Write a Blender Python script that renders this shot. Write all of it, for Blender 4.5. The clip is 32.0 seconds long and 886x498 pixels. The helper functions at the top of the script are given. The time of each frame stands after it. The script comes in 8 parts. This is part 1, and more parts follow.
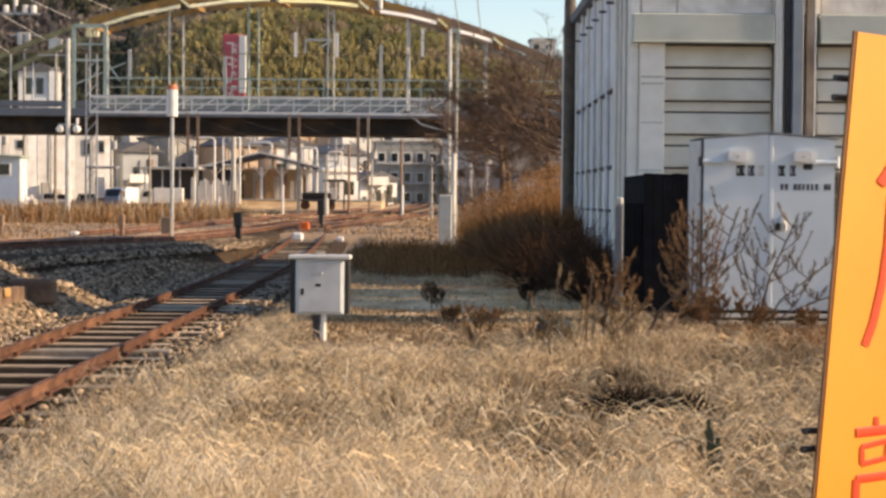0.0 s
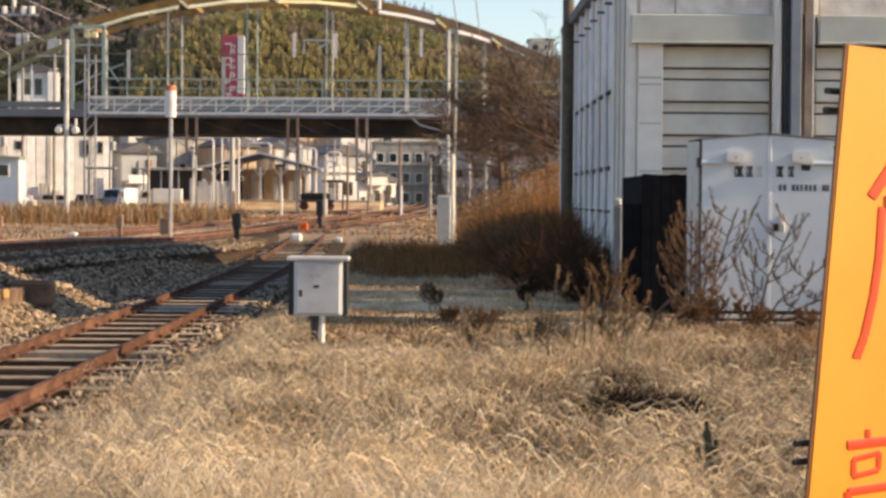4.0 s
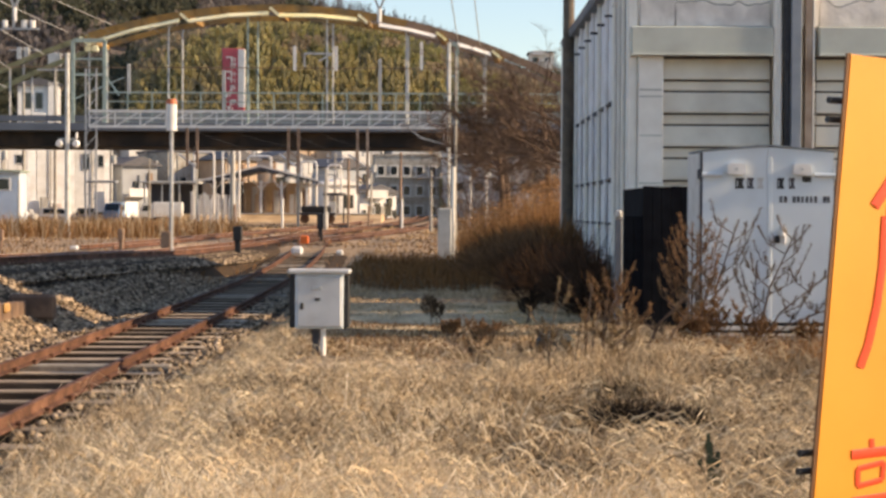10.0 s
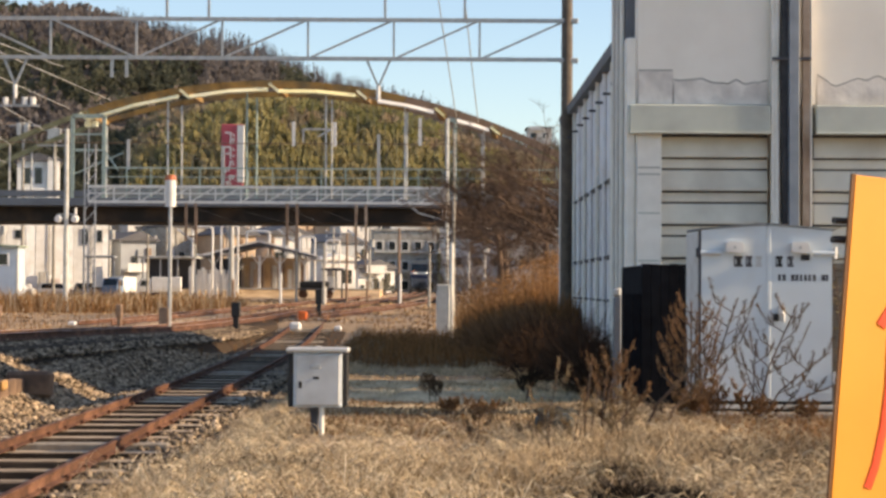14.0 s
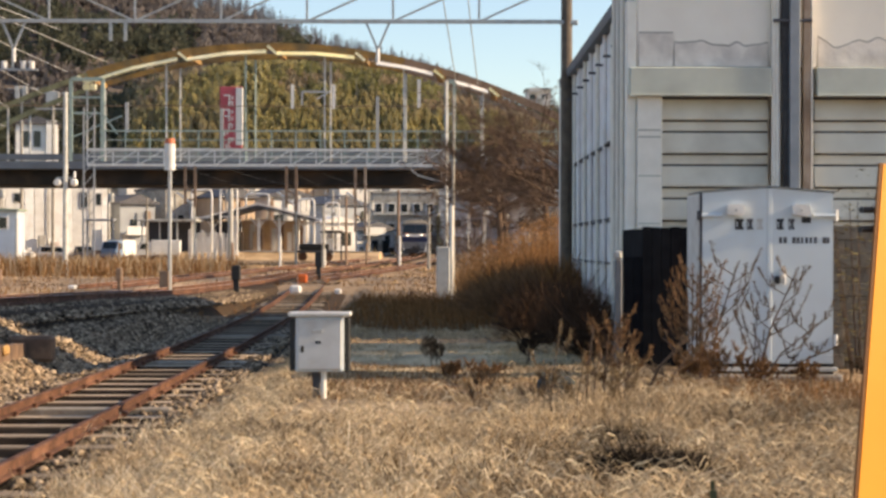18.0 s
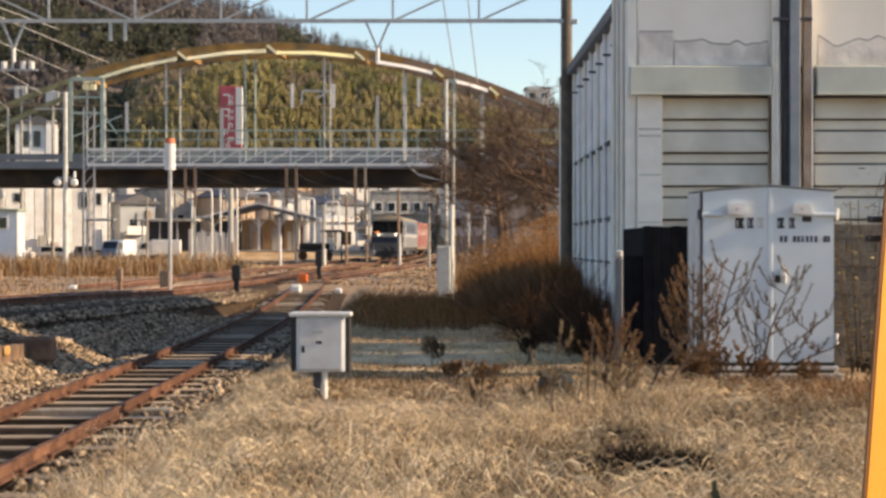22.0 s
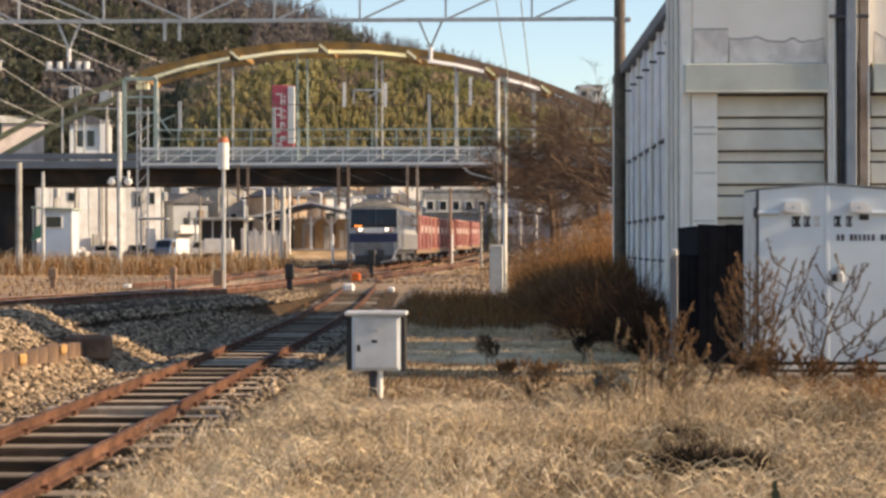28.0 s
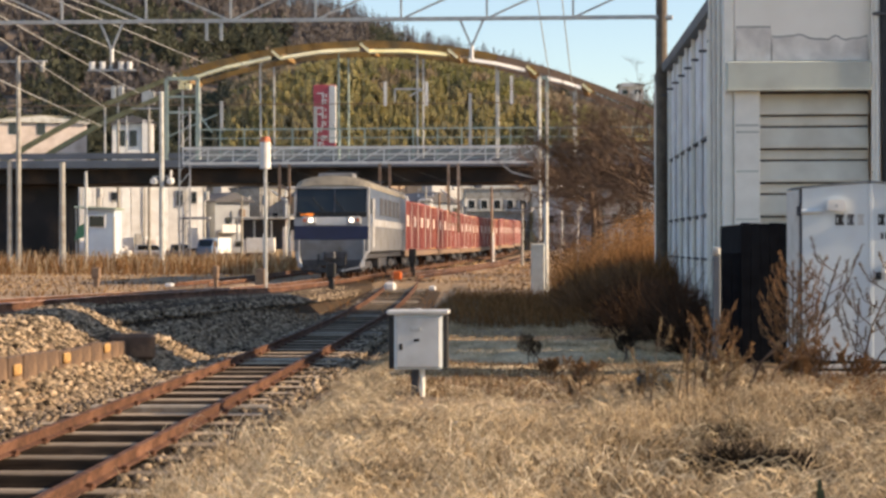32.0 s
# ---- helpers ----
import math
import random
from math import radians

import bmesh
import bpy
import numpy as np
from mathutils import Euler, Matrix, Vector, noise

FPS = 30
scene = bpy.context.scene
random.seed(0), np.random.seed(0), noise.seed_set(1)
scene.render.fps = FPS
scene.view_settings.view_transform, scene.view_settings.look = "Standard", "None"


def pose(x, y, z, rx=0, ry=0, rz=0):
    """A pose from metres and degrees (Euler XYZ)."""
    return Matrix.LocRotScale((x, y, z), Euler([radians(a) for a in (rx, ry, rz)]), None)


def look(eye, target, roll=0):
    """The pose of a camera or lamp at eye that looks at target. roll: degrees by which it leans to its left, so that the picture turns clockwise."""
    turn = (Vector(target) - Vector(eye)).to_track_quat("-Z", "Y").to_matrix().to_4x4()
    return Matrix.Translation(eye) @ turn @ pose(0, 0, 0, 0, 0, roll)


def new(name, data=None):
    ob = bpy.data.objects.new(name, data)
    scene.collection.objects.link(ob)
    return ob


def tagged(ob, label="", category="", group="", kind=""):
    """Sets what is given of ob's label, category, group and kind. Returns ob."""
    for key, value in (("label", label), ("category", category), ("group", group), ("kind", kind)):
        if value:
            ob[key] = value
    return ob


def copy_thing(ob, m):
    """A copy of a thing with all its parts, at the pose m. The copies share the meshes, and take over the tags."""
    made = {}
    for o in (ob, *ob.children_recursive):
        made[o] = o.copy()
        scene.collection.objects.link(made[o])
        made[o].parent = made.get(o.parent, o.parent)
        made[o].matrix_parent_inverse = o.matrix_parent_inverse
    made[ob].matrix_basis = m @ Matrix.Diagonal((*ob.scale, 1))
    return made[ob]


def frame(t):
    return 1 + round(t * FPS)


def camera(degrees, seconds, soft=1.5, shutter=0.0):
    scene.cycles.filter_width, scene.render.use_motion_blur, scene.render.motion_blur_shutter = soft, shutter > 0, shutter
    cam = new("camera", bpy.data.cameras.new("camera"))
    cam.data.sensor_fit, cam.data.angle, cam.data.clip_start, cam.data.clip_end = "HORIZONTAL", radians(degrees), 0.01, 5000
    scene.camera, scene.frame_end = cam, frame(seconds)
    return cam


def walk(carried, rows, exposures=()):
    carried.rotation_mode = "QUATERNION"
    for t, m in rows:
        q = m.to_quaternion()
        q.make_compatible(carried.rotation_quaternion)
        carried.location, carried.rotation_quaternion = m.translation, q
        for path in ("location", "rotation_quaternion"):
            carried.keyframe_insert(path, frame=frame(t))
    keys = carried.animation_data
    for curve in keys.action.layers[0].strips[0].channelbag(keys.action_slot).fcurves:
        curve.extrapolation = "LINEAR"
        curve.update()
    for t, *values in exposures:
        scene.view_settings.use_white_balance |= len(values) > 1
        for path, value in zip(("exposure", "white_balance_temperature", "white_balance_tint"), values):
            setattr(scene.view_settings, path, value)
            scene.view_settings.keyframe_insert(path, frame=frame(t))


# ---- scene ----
LENS = 27.52
cam = camera(LENS, 32.0, soft=2.9)
# seconds, x, height, pitch, roll, yaw
PATH = [
    (0, 0.0414, 1.5249, -1.613, 0.478, 0.102),
    (0.5, 0.0423, 1.5246, -1.607, 0.513, 0.095),
    (1, 0.0448, 1.5261, -1.602, 0.475, 0.103),
    (1.5, 0.0452, 1.5255, -1.616, 0.471, 0.100),
    (2, 0.0466, 1.5296, -1.621, 0.438, 0.108),
    (2.5, 0.0457, 1.5314, -1.623, 0.460, 0.087),
    (3, 0.0476, 1.5326, -1.635, 0.461, 0.105),
    (3.5, 0.0459, 1.5343, -1.637, 0.442, 0.081),
    (5.5, 0.0554, 1.5368, -1.421, 0.389, 0.069),
    (6, 0.0541, 1.5361, -1.438, 0.410, 0.067),
    (6.5, 0.0511, 1.5344, -1.437, 0.369, 0.071),
    (7, 0.0526, 1.5325, -1.420, 0.340, 0.083),
    (7.5, 0.0502, 1.5328, -1.424, 0.328, 0.094),
    (8, 0.0477, 1.5330, -1.433, 0.341, 0.091),
    (8.5, 0.0503, 1.5330, -1.455, 0.293, 0.094),
    (9, 0.0501, 1.5320, -1.457, 0.231, 0.087),
    (9.5, 0.0541, 1.5315, -1.439, 0.272, 0.108),
    (10, 0.0456, 1.5336, -1.200, 0.266, 0.088),
    (10.5, 0.0296, 1.5485, -0.782, 0.304, 0.042),
    (11, 0.0339, 1.5569, 0.031, 0.328, 0.000),
    (11.5, 0.0370, 1.5559, 0.808, 0.376, 0.047),
    (12, 0.0336, 1.5596, 1.219, 0.327, 0.041),
    (12.5, 0.0450, 1.5653, 1.239, 0.354, 0.049),
    (13, 0.0390, 1.5672, 1.235, 0.311, 0.062),
    (13.5, 0.0343, 1.5683, 1.212, 0.321, 0.045),
    (15.5, 0.0643, 1.5786, 0.874, 0.250, -0.026),
    (16, 0.0575, 1.5770, 0.589, 0.178, 0.042),
    (16.5, 0.0460, 1.5842, 0.047, 0.183, 0.013),
    (17, 0.0275, 1.5847, -0.029, 0.189, 0.014),
    (17.5, 0.0042, 1.5946, -0.021, 0.129, 0.058),
    (18, 0.0155, 1.5949, -0.040, 0.110, 0.007),
    (18.5, 0.0226, 1.6048, -0.074, 0.110, -0.013),
    (19, 0.0253, 1.5986, -0.045, 0.117, 0.014),
    (19.5, 0.0268, 1.6101, -0.049, 0.066, 0.034),
    (20, 0.0264, 1.5989, -0.048, 0.100, 0.016),
    (20.5, 0.0246, 1.6089, -0.072, 0.050, -0.007),
    (21, 0.0208, 1.6017, -0.074, 0.076, -0.003),
    (21.5, 0.0132, 1.5999, -0.081, 0.053, -0.003),
    (22, 0.0094, 1.6045, -0.076, -0.031, 0.010),
    (22.5, 0.0067, 1.5992, -0.076, 0.044, 0.000),
    (23, 0.0040, 1.6000, -0.071, 0.002, 0.000),
    (23.5, 0.0050, 1.6058, -0.100, -0.038, 0.004),
    (24, -0.0065, 1.6050, -0.099, -0.040, 0.068),
    (24.5, -0.0148, 1.6067, -0.081, -0.047, 0.535),
    (25, -0.0181, 1.6105, -0.093, -0.063, 1.257),
    (25.5, -0.0171, 1.6091, -0.107, -0.011, 1.627),
    (27.5, -0.0195, 1.6058, -0.103, -0.072, 1.668),
    (28, -0.0303, 1.6079, -0.119, -0.085, 1.638),
    (28.5, -0.0282, 1.6118, -0.119, -0.094, 1.648),
    (29, -0.0180, 1.6095, -0.116, -0.126, 1.660),
    (29.5, -0.0225, 1.6069, -0.125, -0.133, 1.635),
    (30, -0.0274, 1.6085, -0.138, -0.123, 1.630),
    (30.5, -0.0234, 1.6051, -0.125, -0.157, 1.635),
    (31, -0.0272, 1.6124, -0.149, -0.187, 1.622),
    (31.5, -0.0353, 1.6086, -0.152, -0.172, 1.995),
    (32, -0.0395, 1.6069, -0.151, -0.152, 2.939),
]
walk(cam, [(t, pose(x, 0, z, 90 + pitch, -roll, yaw)) for t, x, z, pitch, roll, yaw in PATH], exposures=[(0, 0.47, 7750, 17), (9.7, 0.47, 7750, 17), (11.5, 0.48, 7620, 15), (32, 0.48, 7620, 15)])

# ---- light ----
SUN_AZ, SUN_EL = radians(93), radians(23.5)
world = bpy.data.worlds.new("world")
scene.world = world
world.use_nodes = True
wn = world.node_tree.nodes
sky = wn.new("ShaderNodeTexSky")
sky.sky_type, sky.sun_disc = "NISHITA", False
sky.sun_elevation, sky.sun_rotation = SUN_EL, SUN_AZ
sky.air_density, sky.dust_density, sky.ozone_density = 1.0, 0.55, 3.3
world.node_tree.links.new(sky.outputs[0], wn["Background"].inputs[0])
wn["Background"].inputs[1].default_value = 0.165
sun_data = bpy.data.lights.new("sun", "SUN")
sun_data.energy, sun_data.angle, sun_data.color = 5.0, radians(0.55), (1.0, 0.83, 0.60)
sun = new("sun", sun_data)
to_sun = Vector((math.sin(SUN_AZ) * math.cos(SUN_EL), math.cos(SUN_AZ) * math.cos(SUN_EL), math.sin(SUN_EL)))
sun.matrix_world = look(to_sun * 50, (0, 0, 0))


# ---- materials ----
def material(name, base, second=None, rough=0.8, metal=0.0, scale=6.0, bump=0.15, stain=None, stain_scale=1.3, stain_at=0.55,
             per_object=0.0, per_island=0.0, emit=None, detail=6.0, stretch=(1, 1, 1), spec=0.5, thin=0.0):
    m = bpy.data.materials.new(name)
    m.use_nodes = True
    nt = m.node_tree
    n, link = nt.nodes, nt.links.new
    bsdf = n["Principled BSDF"]
    bsdf.inputs["Roughness"].default_value, bsdf.inputs["Metallic"].default_value = rough, metal
    bsdf.inputs["Specular IOR Level"].default_value = spec
    second = second or tuple(c * 0.75 for c in base)
    co = n.new("ShaderNodeTexCoord")
    mp = n.new("ShaderNodeMapping")
    mp.inputs["Scale"].default_value = stretch
    link(co.outputs["Object"], mp.inputs["Vector"])
    fine = n.new("ShaderNodeTexNoise")
    fine.inputs["Scale"].default_value, fine.inputs["Detail"].default_value = scale, detail
    link(mp.outputs[0], fine.inputs["Vector"])
    ramp = n.new("ShaderNodeValToRGB")
    ramp.color_ramp.elements[0].position, ramp.color_ramp.elements[1].position = 0.32, 0.68
    ramp.color_ramp.elements[0].color, ramp.color_ramp.elements[1].color = (*second, 1), (*base, 1)
    link(fine.outputs[0], ramp.inputs[0])
    colour = ramp.outputs[0]
    if stain:
        big = n.new("ShaderNodeTexNoise")
        big.inputs["Scale"].default_value, big.inputs["Detail"].default_value = stain_scale, 5
        link(mp.outputs[0], big.inputs["Vector"])
        edge = n.new("ShaderNodeMapRange")
        edge.inputs["From Min"].default_value, edge.inputs["From Max"].default_value = stain_at - 0.06, stain_at + 0.14
        link(big.outputs[0], edge.inputs["Value"])
        mix = n.new("ShaderNodeMix")
        mix.data_type = "RGBA"
        link(edge.outputs[0], mix.inputs["Factor"])
        link(colour, mix.inputs["A"])
        mix.inputs["B"].default_value = (*stain, 1)
        colour = mix.outputs["Result"]
    for amount, node, out in ((per_object, "ShaderNodeObjectInfo", "Random"), (per_island, "ShaderNodeNewGeometry", "Random Per Island")):
        if amount:
            info = n.new(node)
            rng = n.new("ShaderNodeMapRange")
            rng.inputs["To Min"].default_value, rng.inputs["To Max"].default_value = 1 - amount, 1 + amount
            link(info.outputs[out], rng.inputs["Value"])
            hsv = n.new("ShaderNodeHueSaturation")
            link(rng.outputs[0], hsv.inputs["Value"])
            link(colour, hsv.inputs["Color"])
            colour = hsv.outputs[0]
    link(colour, bsdf.inputs["Base Color"])
    if bump:
        b = n.new("ShaderNodeBump")
        b.inputs["Strength"].default_value, b.inputs["Distance"].default_value = min(1, bump * 3), 0.02
        link(fine.outputs[0], b.inputs["Height"])
        link(b.outputs[0], bsdf.inputs["Normal"])
    if thin:
        through_leaf, blend = n.new("ShaderNodeBsdfTranslucent"), n.new("ShaderNodeMixShader")
        link(colour, through_leaf.inputs["Color"])
        blend.inputs[0].default_value = thin
        link(bsdf.outputs[0], blend.inputs[1])
        link(through_leaf.outputs[0], blend.inputs[2])
        link(blend.outputs[0], n["Material Output"].inputs["Surface"])
    if emit:
        bsdf.inputs["Emission Color"].default_value, bsdf.inputs["Emission Strength"].default_value = (*emit[:3], 1), emit[3]
    return m


M_EARTH = material("dry_earth", (0.44, 0.29, 0.155), (0.18, 0.11, 0.06), 0.95, scale=3, bump=0.3, stain=(0.14, 0.10, 0.065), stain_scale=0.5)
M_GRASS = material("dry_grass", (0.74, 0.565, 0.36), (0.44, 0.315, 0.185), 0.8, scale=1.4, bump=0, per_island=0.35, spec=0.12, thin=0.2)
M_GRASS_GREY = material("grey_matted_grass", (0.84, 0.645, 0.40), (0.62, 0.455, 0.265), 0.9, scale=1.5, bump=0, per_island=0.35, spec=0.1, thin=0.3)
M_STRAW = material("pale_straw", (0.86, 0.725, 0.52), (0.66, 0.52, 0.34), 0.8, scale=1.5, bump=0, per_island=0.25, spec=0.15, thin=0.2)
M_REED = material("orange_reed", (0.50, 0.27, 0.115), (0.26, 0.135, 0.058), 0.8, scale=1.2, bump=0, per_island=0.5, spec=0.1, thin=0.3)
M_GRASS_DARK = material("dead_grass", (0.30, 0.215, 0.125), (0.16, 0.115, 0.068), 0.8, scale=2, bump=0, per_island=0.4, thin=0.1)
M_GRASS_BROWN = material("brown_grass", (0.36, 0.26, 0.155), (0.20, 0.14, 0.082), 0.85, scale=2, bump=0, per_island=0.35, spec=0.1, thin=0.15)
M_MAT = material("bleached_grass_mat", (0.74, 0.56, 0.345), (0.54, 0.40, 0.24), 0.95, scale=14, bump=0.9, stain=(0.40, 0.30, 0.185), stain_scale=2.2, stain_at=0.5, detail=12, spec=0.05, stretch=(1, 0.35, 1))
M_RUSTWEED = material("russet_weed", (0.32, 0.155, 0.06), (0.16, 0.08, 0.036), 0.9, scale=2, bump=0, per_island=0.4, spec=0.1, thin=0.25)
M_BRAMBLE = material("dark_bramble", (0.28, 0.155, 0.082), (0.13, 0.074, 0.044), 0.95, scale=2, bump=0, per_island=0.4, spec=0.1)
M_TWIG = material("bare_twig", (0.15, 0.10, 0.072), (0.08, 0.056, 0.042), 0.9, scale=4, bump=0, per_island=0.3, spec=0.1)
M_BALLAST = material("ballast_stone", (0.41, 0.315, 0.215), (0.085, 0.058, 0.039), 0.95, scale=9, bump=0.2, per_island=0.9, spec=0.1)
M_BALLAST_BED = material("ballast_bed", (0.085, 0.058, 0.038), (0.028, 0.02, 0.014), 0.95, scale=14, bump=0.6, stain=(0.075, 0.048, 0.03), stain_scale=0.6, spec=0.1)
M_RAIL = material("rusty_rail", (0.14, 0.066, 0.041), (0.055, 0.03, 0.021), 0.8, 0.0, scale=12, bump=0.1, stain=(0.21, 0.105, 0.066), stain_scale=2, spec=0.15)
# base colour is raised to carry the highlight along the rail tops
M_RAIL_TOP = material("rail_head", (0.52, 0.40, 0.34), (0.36, 0.24, 0.185), 0.5, 0.15, scale=10, bump=0.05)
M_SLEEPER_PC = material("concrete_sleeper", (0.42, 0.37, 0.30), (0.25, 0.21, 0.165), 0.9, scale=9, stain=(0.30, 0.25, 0.195), per_object=0.2)
M_SLEEPER_TOP = material("pale_sleeper_top", (0.54, 0.44, 0.33), (0.26, 0.195, 0.14), 0.95, scale=8, per_object=0.5, stretch=(0.3, 3, 3), stain=(0.16, 0.12, 0.088), stain_scale=3.0, stain_at=0.55, spec=0.1)
M_SLEEPER = material("dark_wooden_sleeper", (0.085, 0.064, 0.047), (0.038, 0.03, 0.024), 0.95, scale=8, per_object=0.4, stretch=(0.3, 3, 3), spec=0.1)
M_CONCRETE = material("concrete", (0.42, 0.40, 0.36), (0.30, 0.28, 0.25), 0.9, scale=4, stain=(0.24, 0.21, 0.17))
M_WALL = material("painted_wall", (0.88, 0.83, 0.745), (0.85, 0.795, 0.71), 0.85, scale=2.2, bump=0.08, stain=(0.80, 0.745, 0.66), stain_scale=0.7)
M_PATCH = material("bare_render", (0.86, 0.80, 0.73), (0.74, 0.68, 0.61), 0.9, scale=5, bump=0.25, stain=(0.58, 0.53, 0.48), stain_scale=2.2, stain_at=0.5)
M_BAND = material("grey_green_beam", (0.54, 0.56, 0.49), (0.48, 0.50, 0.44), 0.7, scale=3, bump=0.05, stain=(0.36, 0.35, 0.31), stain_scale=0.8)
M_PILLAR = material("pale_pillar", (0.85, 0.82, 0.75), (0.76, 0.73, 0.66), 0.85, scale=4, bump=0.1)
M_CLAD = material("grey_cladding", (0.86, 0.85, 0.86), (0.76, 0.75, 0.76), 0.6, 0.1, scale=3, bump=0.06, stain=(0.68, 0.65, 0.63))
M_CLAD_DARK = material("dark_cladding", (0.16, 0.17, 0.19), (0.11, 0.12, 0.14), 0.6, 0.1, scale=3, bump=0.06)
M_SHUTTER = material("cream_shutter", (0.72, 0.67, 0.56), (0.65, 0.60, 0.50), 0.55, 0.1, scale=2, bump=0.05, stain=(0.53, 0.475, 0.385), stain_scale=0.9)
M_GALV = material("galvanised_steel", (0.50, 0.50, 0.49), (0.38, 0.38, 0.37), 0.5, 0.25, scale=8, bump=0.04)
M_STEEL_DARK = material("dark_steel", (0.09, 0.09, 0.10), (0.05, 0.05, 0.06), 0.55, 0.3, scale=6, bump=0.05)
M_STEEL_BROWN = material("brown_steel", (0.30, 0.20, 0.135), (0.20, 0.125, 0.085), 0.7, 0.2, scale=6, bump=0.1)
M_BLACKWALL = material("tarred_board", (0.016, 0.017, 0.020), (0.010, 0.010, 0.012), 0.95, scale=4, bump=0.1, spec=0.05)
M_OLDWALL = material("weathered_block", (0.17, 0.15, 0.125), (0.11, 0.097, 0.08), 0.9, scale=5, bump=0.3, stain=(0.09, 0.08, 0.07))
M_CABINET = material("grey_enamel", (0.60, 0.665, 0.70), (0.55, 0.61, 0.645), 0.45, 0.0, scale=1.5, bump=0.02, stain=(0.52, 0.56, 0.58), stain_scale=1.1, stain_at=0.6)
M_WHITE = material("white_paint", (0.78, 0.76, 0.73), (0.68, 0.66, 0.62), 0.6, scale=3, bump=0.05)
M_BLACK = material("black_paint", (0.015, 0.015, 0.017), (0.01, 0.01, 0.01), 0.6, bump=0.02)
M_ORANGE = material("orange_board", (0.90, 0.335, 0.022), (0.84, 0.295, 0.018), 0.5, scale=5, bump=0.02, stain=(0.93, 0.37, 0.035), stain_scale=3)
M_RED = material("red_paint", (0.80, 0.07, 0.008), (0.72, 0.05, 0.006), 0.5, scale=6, bump=0.02)
M_OCHRE = material("ochre_steel", (0.40, 0.215, 0.05), (0.20, 0.11, 0.032), 0.7, scale=0.9, bump=0.05, stain=(0.15, 0.105, 0.05), stain_scale=0.4, stain_at=0.52)
M_YELLOW = material("pale_yellow_steel", (0.95, 0.88, 0.52), (0.88, 0.74, 0.32), 0.55, scale=0.6, bump=0.03)
M_YELLOW_PALE = material("cream_yellow_steel", (0.98, 0.91, 0.62), (0.92, 0.82, 0.48), 0.5, scale=0.6, bump=0.03)
M_OLIVE = material("olive_steel", (0.26, 0.25, 0.13), (0.18, 0.17, 0.09), 0.6, scale=2, bump=0.03)
M_TEAL = material("pale_teal_steel", (0.36, 0.45, 0.40), (0.27, 0.34, 0.31), 0.6, scale=2, bump=0.03)
# near-black base holds the shade under the deck; the brown stain is rust
M_DECK_SHADE = material("under_deck_shade", (0.022, 0.021, 0.022), (0.014, 0.013, 0.014), 0.95, scale=0.6, bump=0.05, stain=(0.07, 0.045, 0.03), stain_scale=0.3)
M_DECK_EDGE = material("deck_edge_blue_grey", (0.13, 0.15, 0.18), (0.10, 0.115, 0.14), 0.7, scale=1, bump=0.03)
M_ROOF = material("dark_roof", (0.10, 0.10, 0.11), (0.07, 0.07, 0.08), 0.7, scale=2, bump=0.1)
M_GLASS = material("window_glass", (0.025, 0.032, 0.036), (0.015, 0.018, 0.02), 0.08, scale=0.7, bump=0)
M_HOUSE = material("house_render", (0.74, 0.73, 0.70), (0.60, 0.585, 0.555), 0.85, scale=1, bump=0.05, per_object=0.14, stain=(0.50, 0.47, 0.43), stain_scale=0.5)
M_HOUSE_TAN = material("house_tan", (0.52, 0.38, 0.26), (0.44, 0.32, 0.22), 0.85, scale=1, bump=0.05, per_object=0.15)
M_HOUSE_BLUE = material("house_blue_grey", (0.40, 0.425, 0.45), (0.32, 0.34, 0.36), 0.8, scale=1, bump=0.05, per_object=0.15, stain=(0.28, 0.29, 0.30), stain_scale=0.5)
M_HOUSE_PINK = material("house_pinkish", (0.66, 0.57, 0.52), (0.55, 0.46, 0.41), 0.85, scale=1, bump=0.05, stain=(0.42, 0.34, 0.29), stain_scale=0.4)
M_CONTAINER = material("container_red", (0.30, 0.075, 0.065), (0.21, 0.048, 0.045), 0.6, scale=2, bump=0.04, per_object=0.35, stain=(0.34, 0.13, 0.105), stain_scale=0.9)
M_CONT_PALE = material("container_pale", (0.70, 0.62, 0.56), (0.60, 0.50, 0.44), 0.55, scale=2, bump=0.03)
M_LOCO_BLUE = material("loco_blue", (0.10, 0.135, 0.20), (0.07, 0.10, 0.155), 0.4, scale=2, bump=0.01, stain=(0.15, 0.17, 0.21), stain_scale=0.8)
M_LOCO_NAVY = material("loco_navy", (0.012, 0.02, 0.075), (0.01, 0.016, 0.06), 0.35, scale=2, bump=0.01)
M_LOCO_WHITE = material("loco_white", (0.46, 0.465, 0.48), (0.36, 0.365, 0.375), 0.45, scale=2, bump=0.01, stain=(0.28, 0.26, 0.24), stain_scale=1.6)
M_LOCO_GREY = material("loco_grey", (0.21, 0.215, 0.23), (0.15, 0.155, 0.165), 0.5, scale=2, bump=0.02, stain=(0.12, 0.105, 0.09))
M_LAMP = material("headlight_glow", (0.9, 0.85, 0.75), rough=0.2, bump=0, emit=(1.0, 0.9, 0.72, 3.0))
M_LAMP_AMBER = material("amber_lamp_glow", (0.9, 0.3, 0.05), rough=0.2, bump=0, emit=(1.0, 0.28, 0.04, 2.5))
M_HILL = material("wooded_hill_floor", (0.19, 0.15, 0.12), (0.12, 0.096, 0.08), 0.95, scale=0.3, bump=0, detail=10)
M_WOOD_FAR = material("bare_wood_crowns", (0.21, 0.187, 0.175), (0.155, 0.136, 0.13), 0.95, scale=0.12, bump=0, per_island=0.1, spec=0.03, thin=0.48)
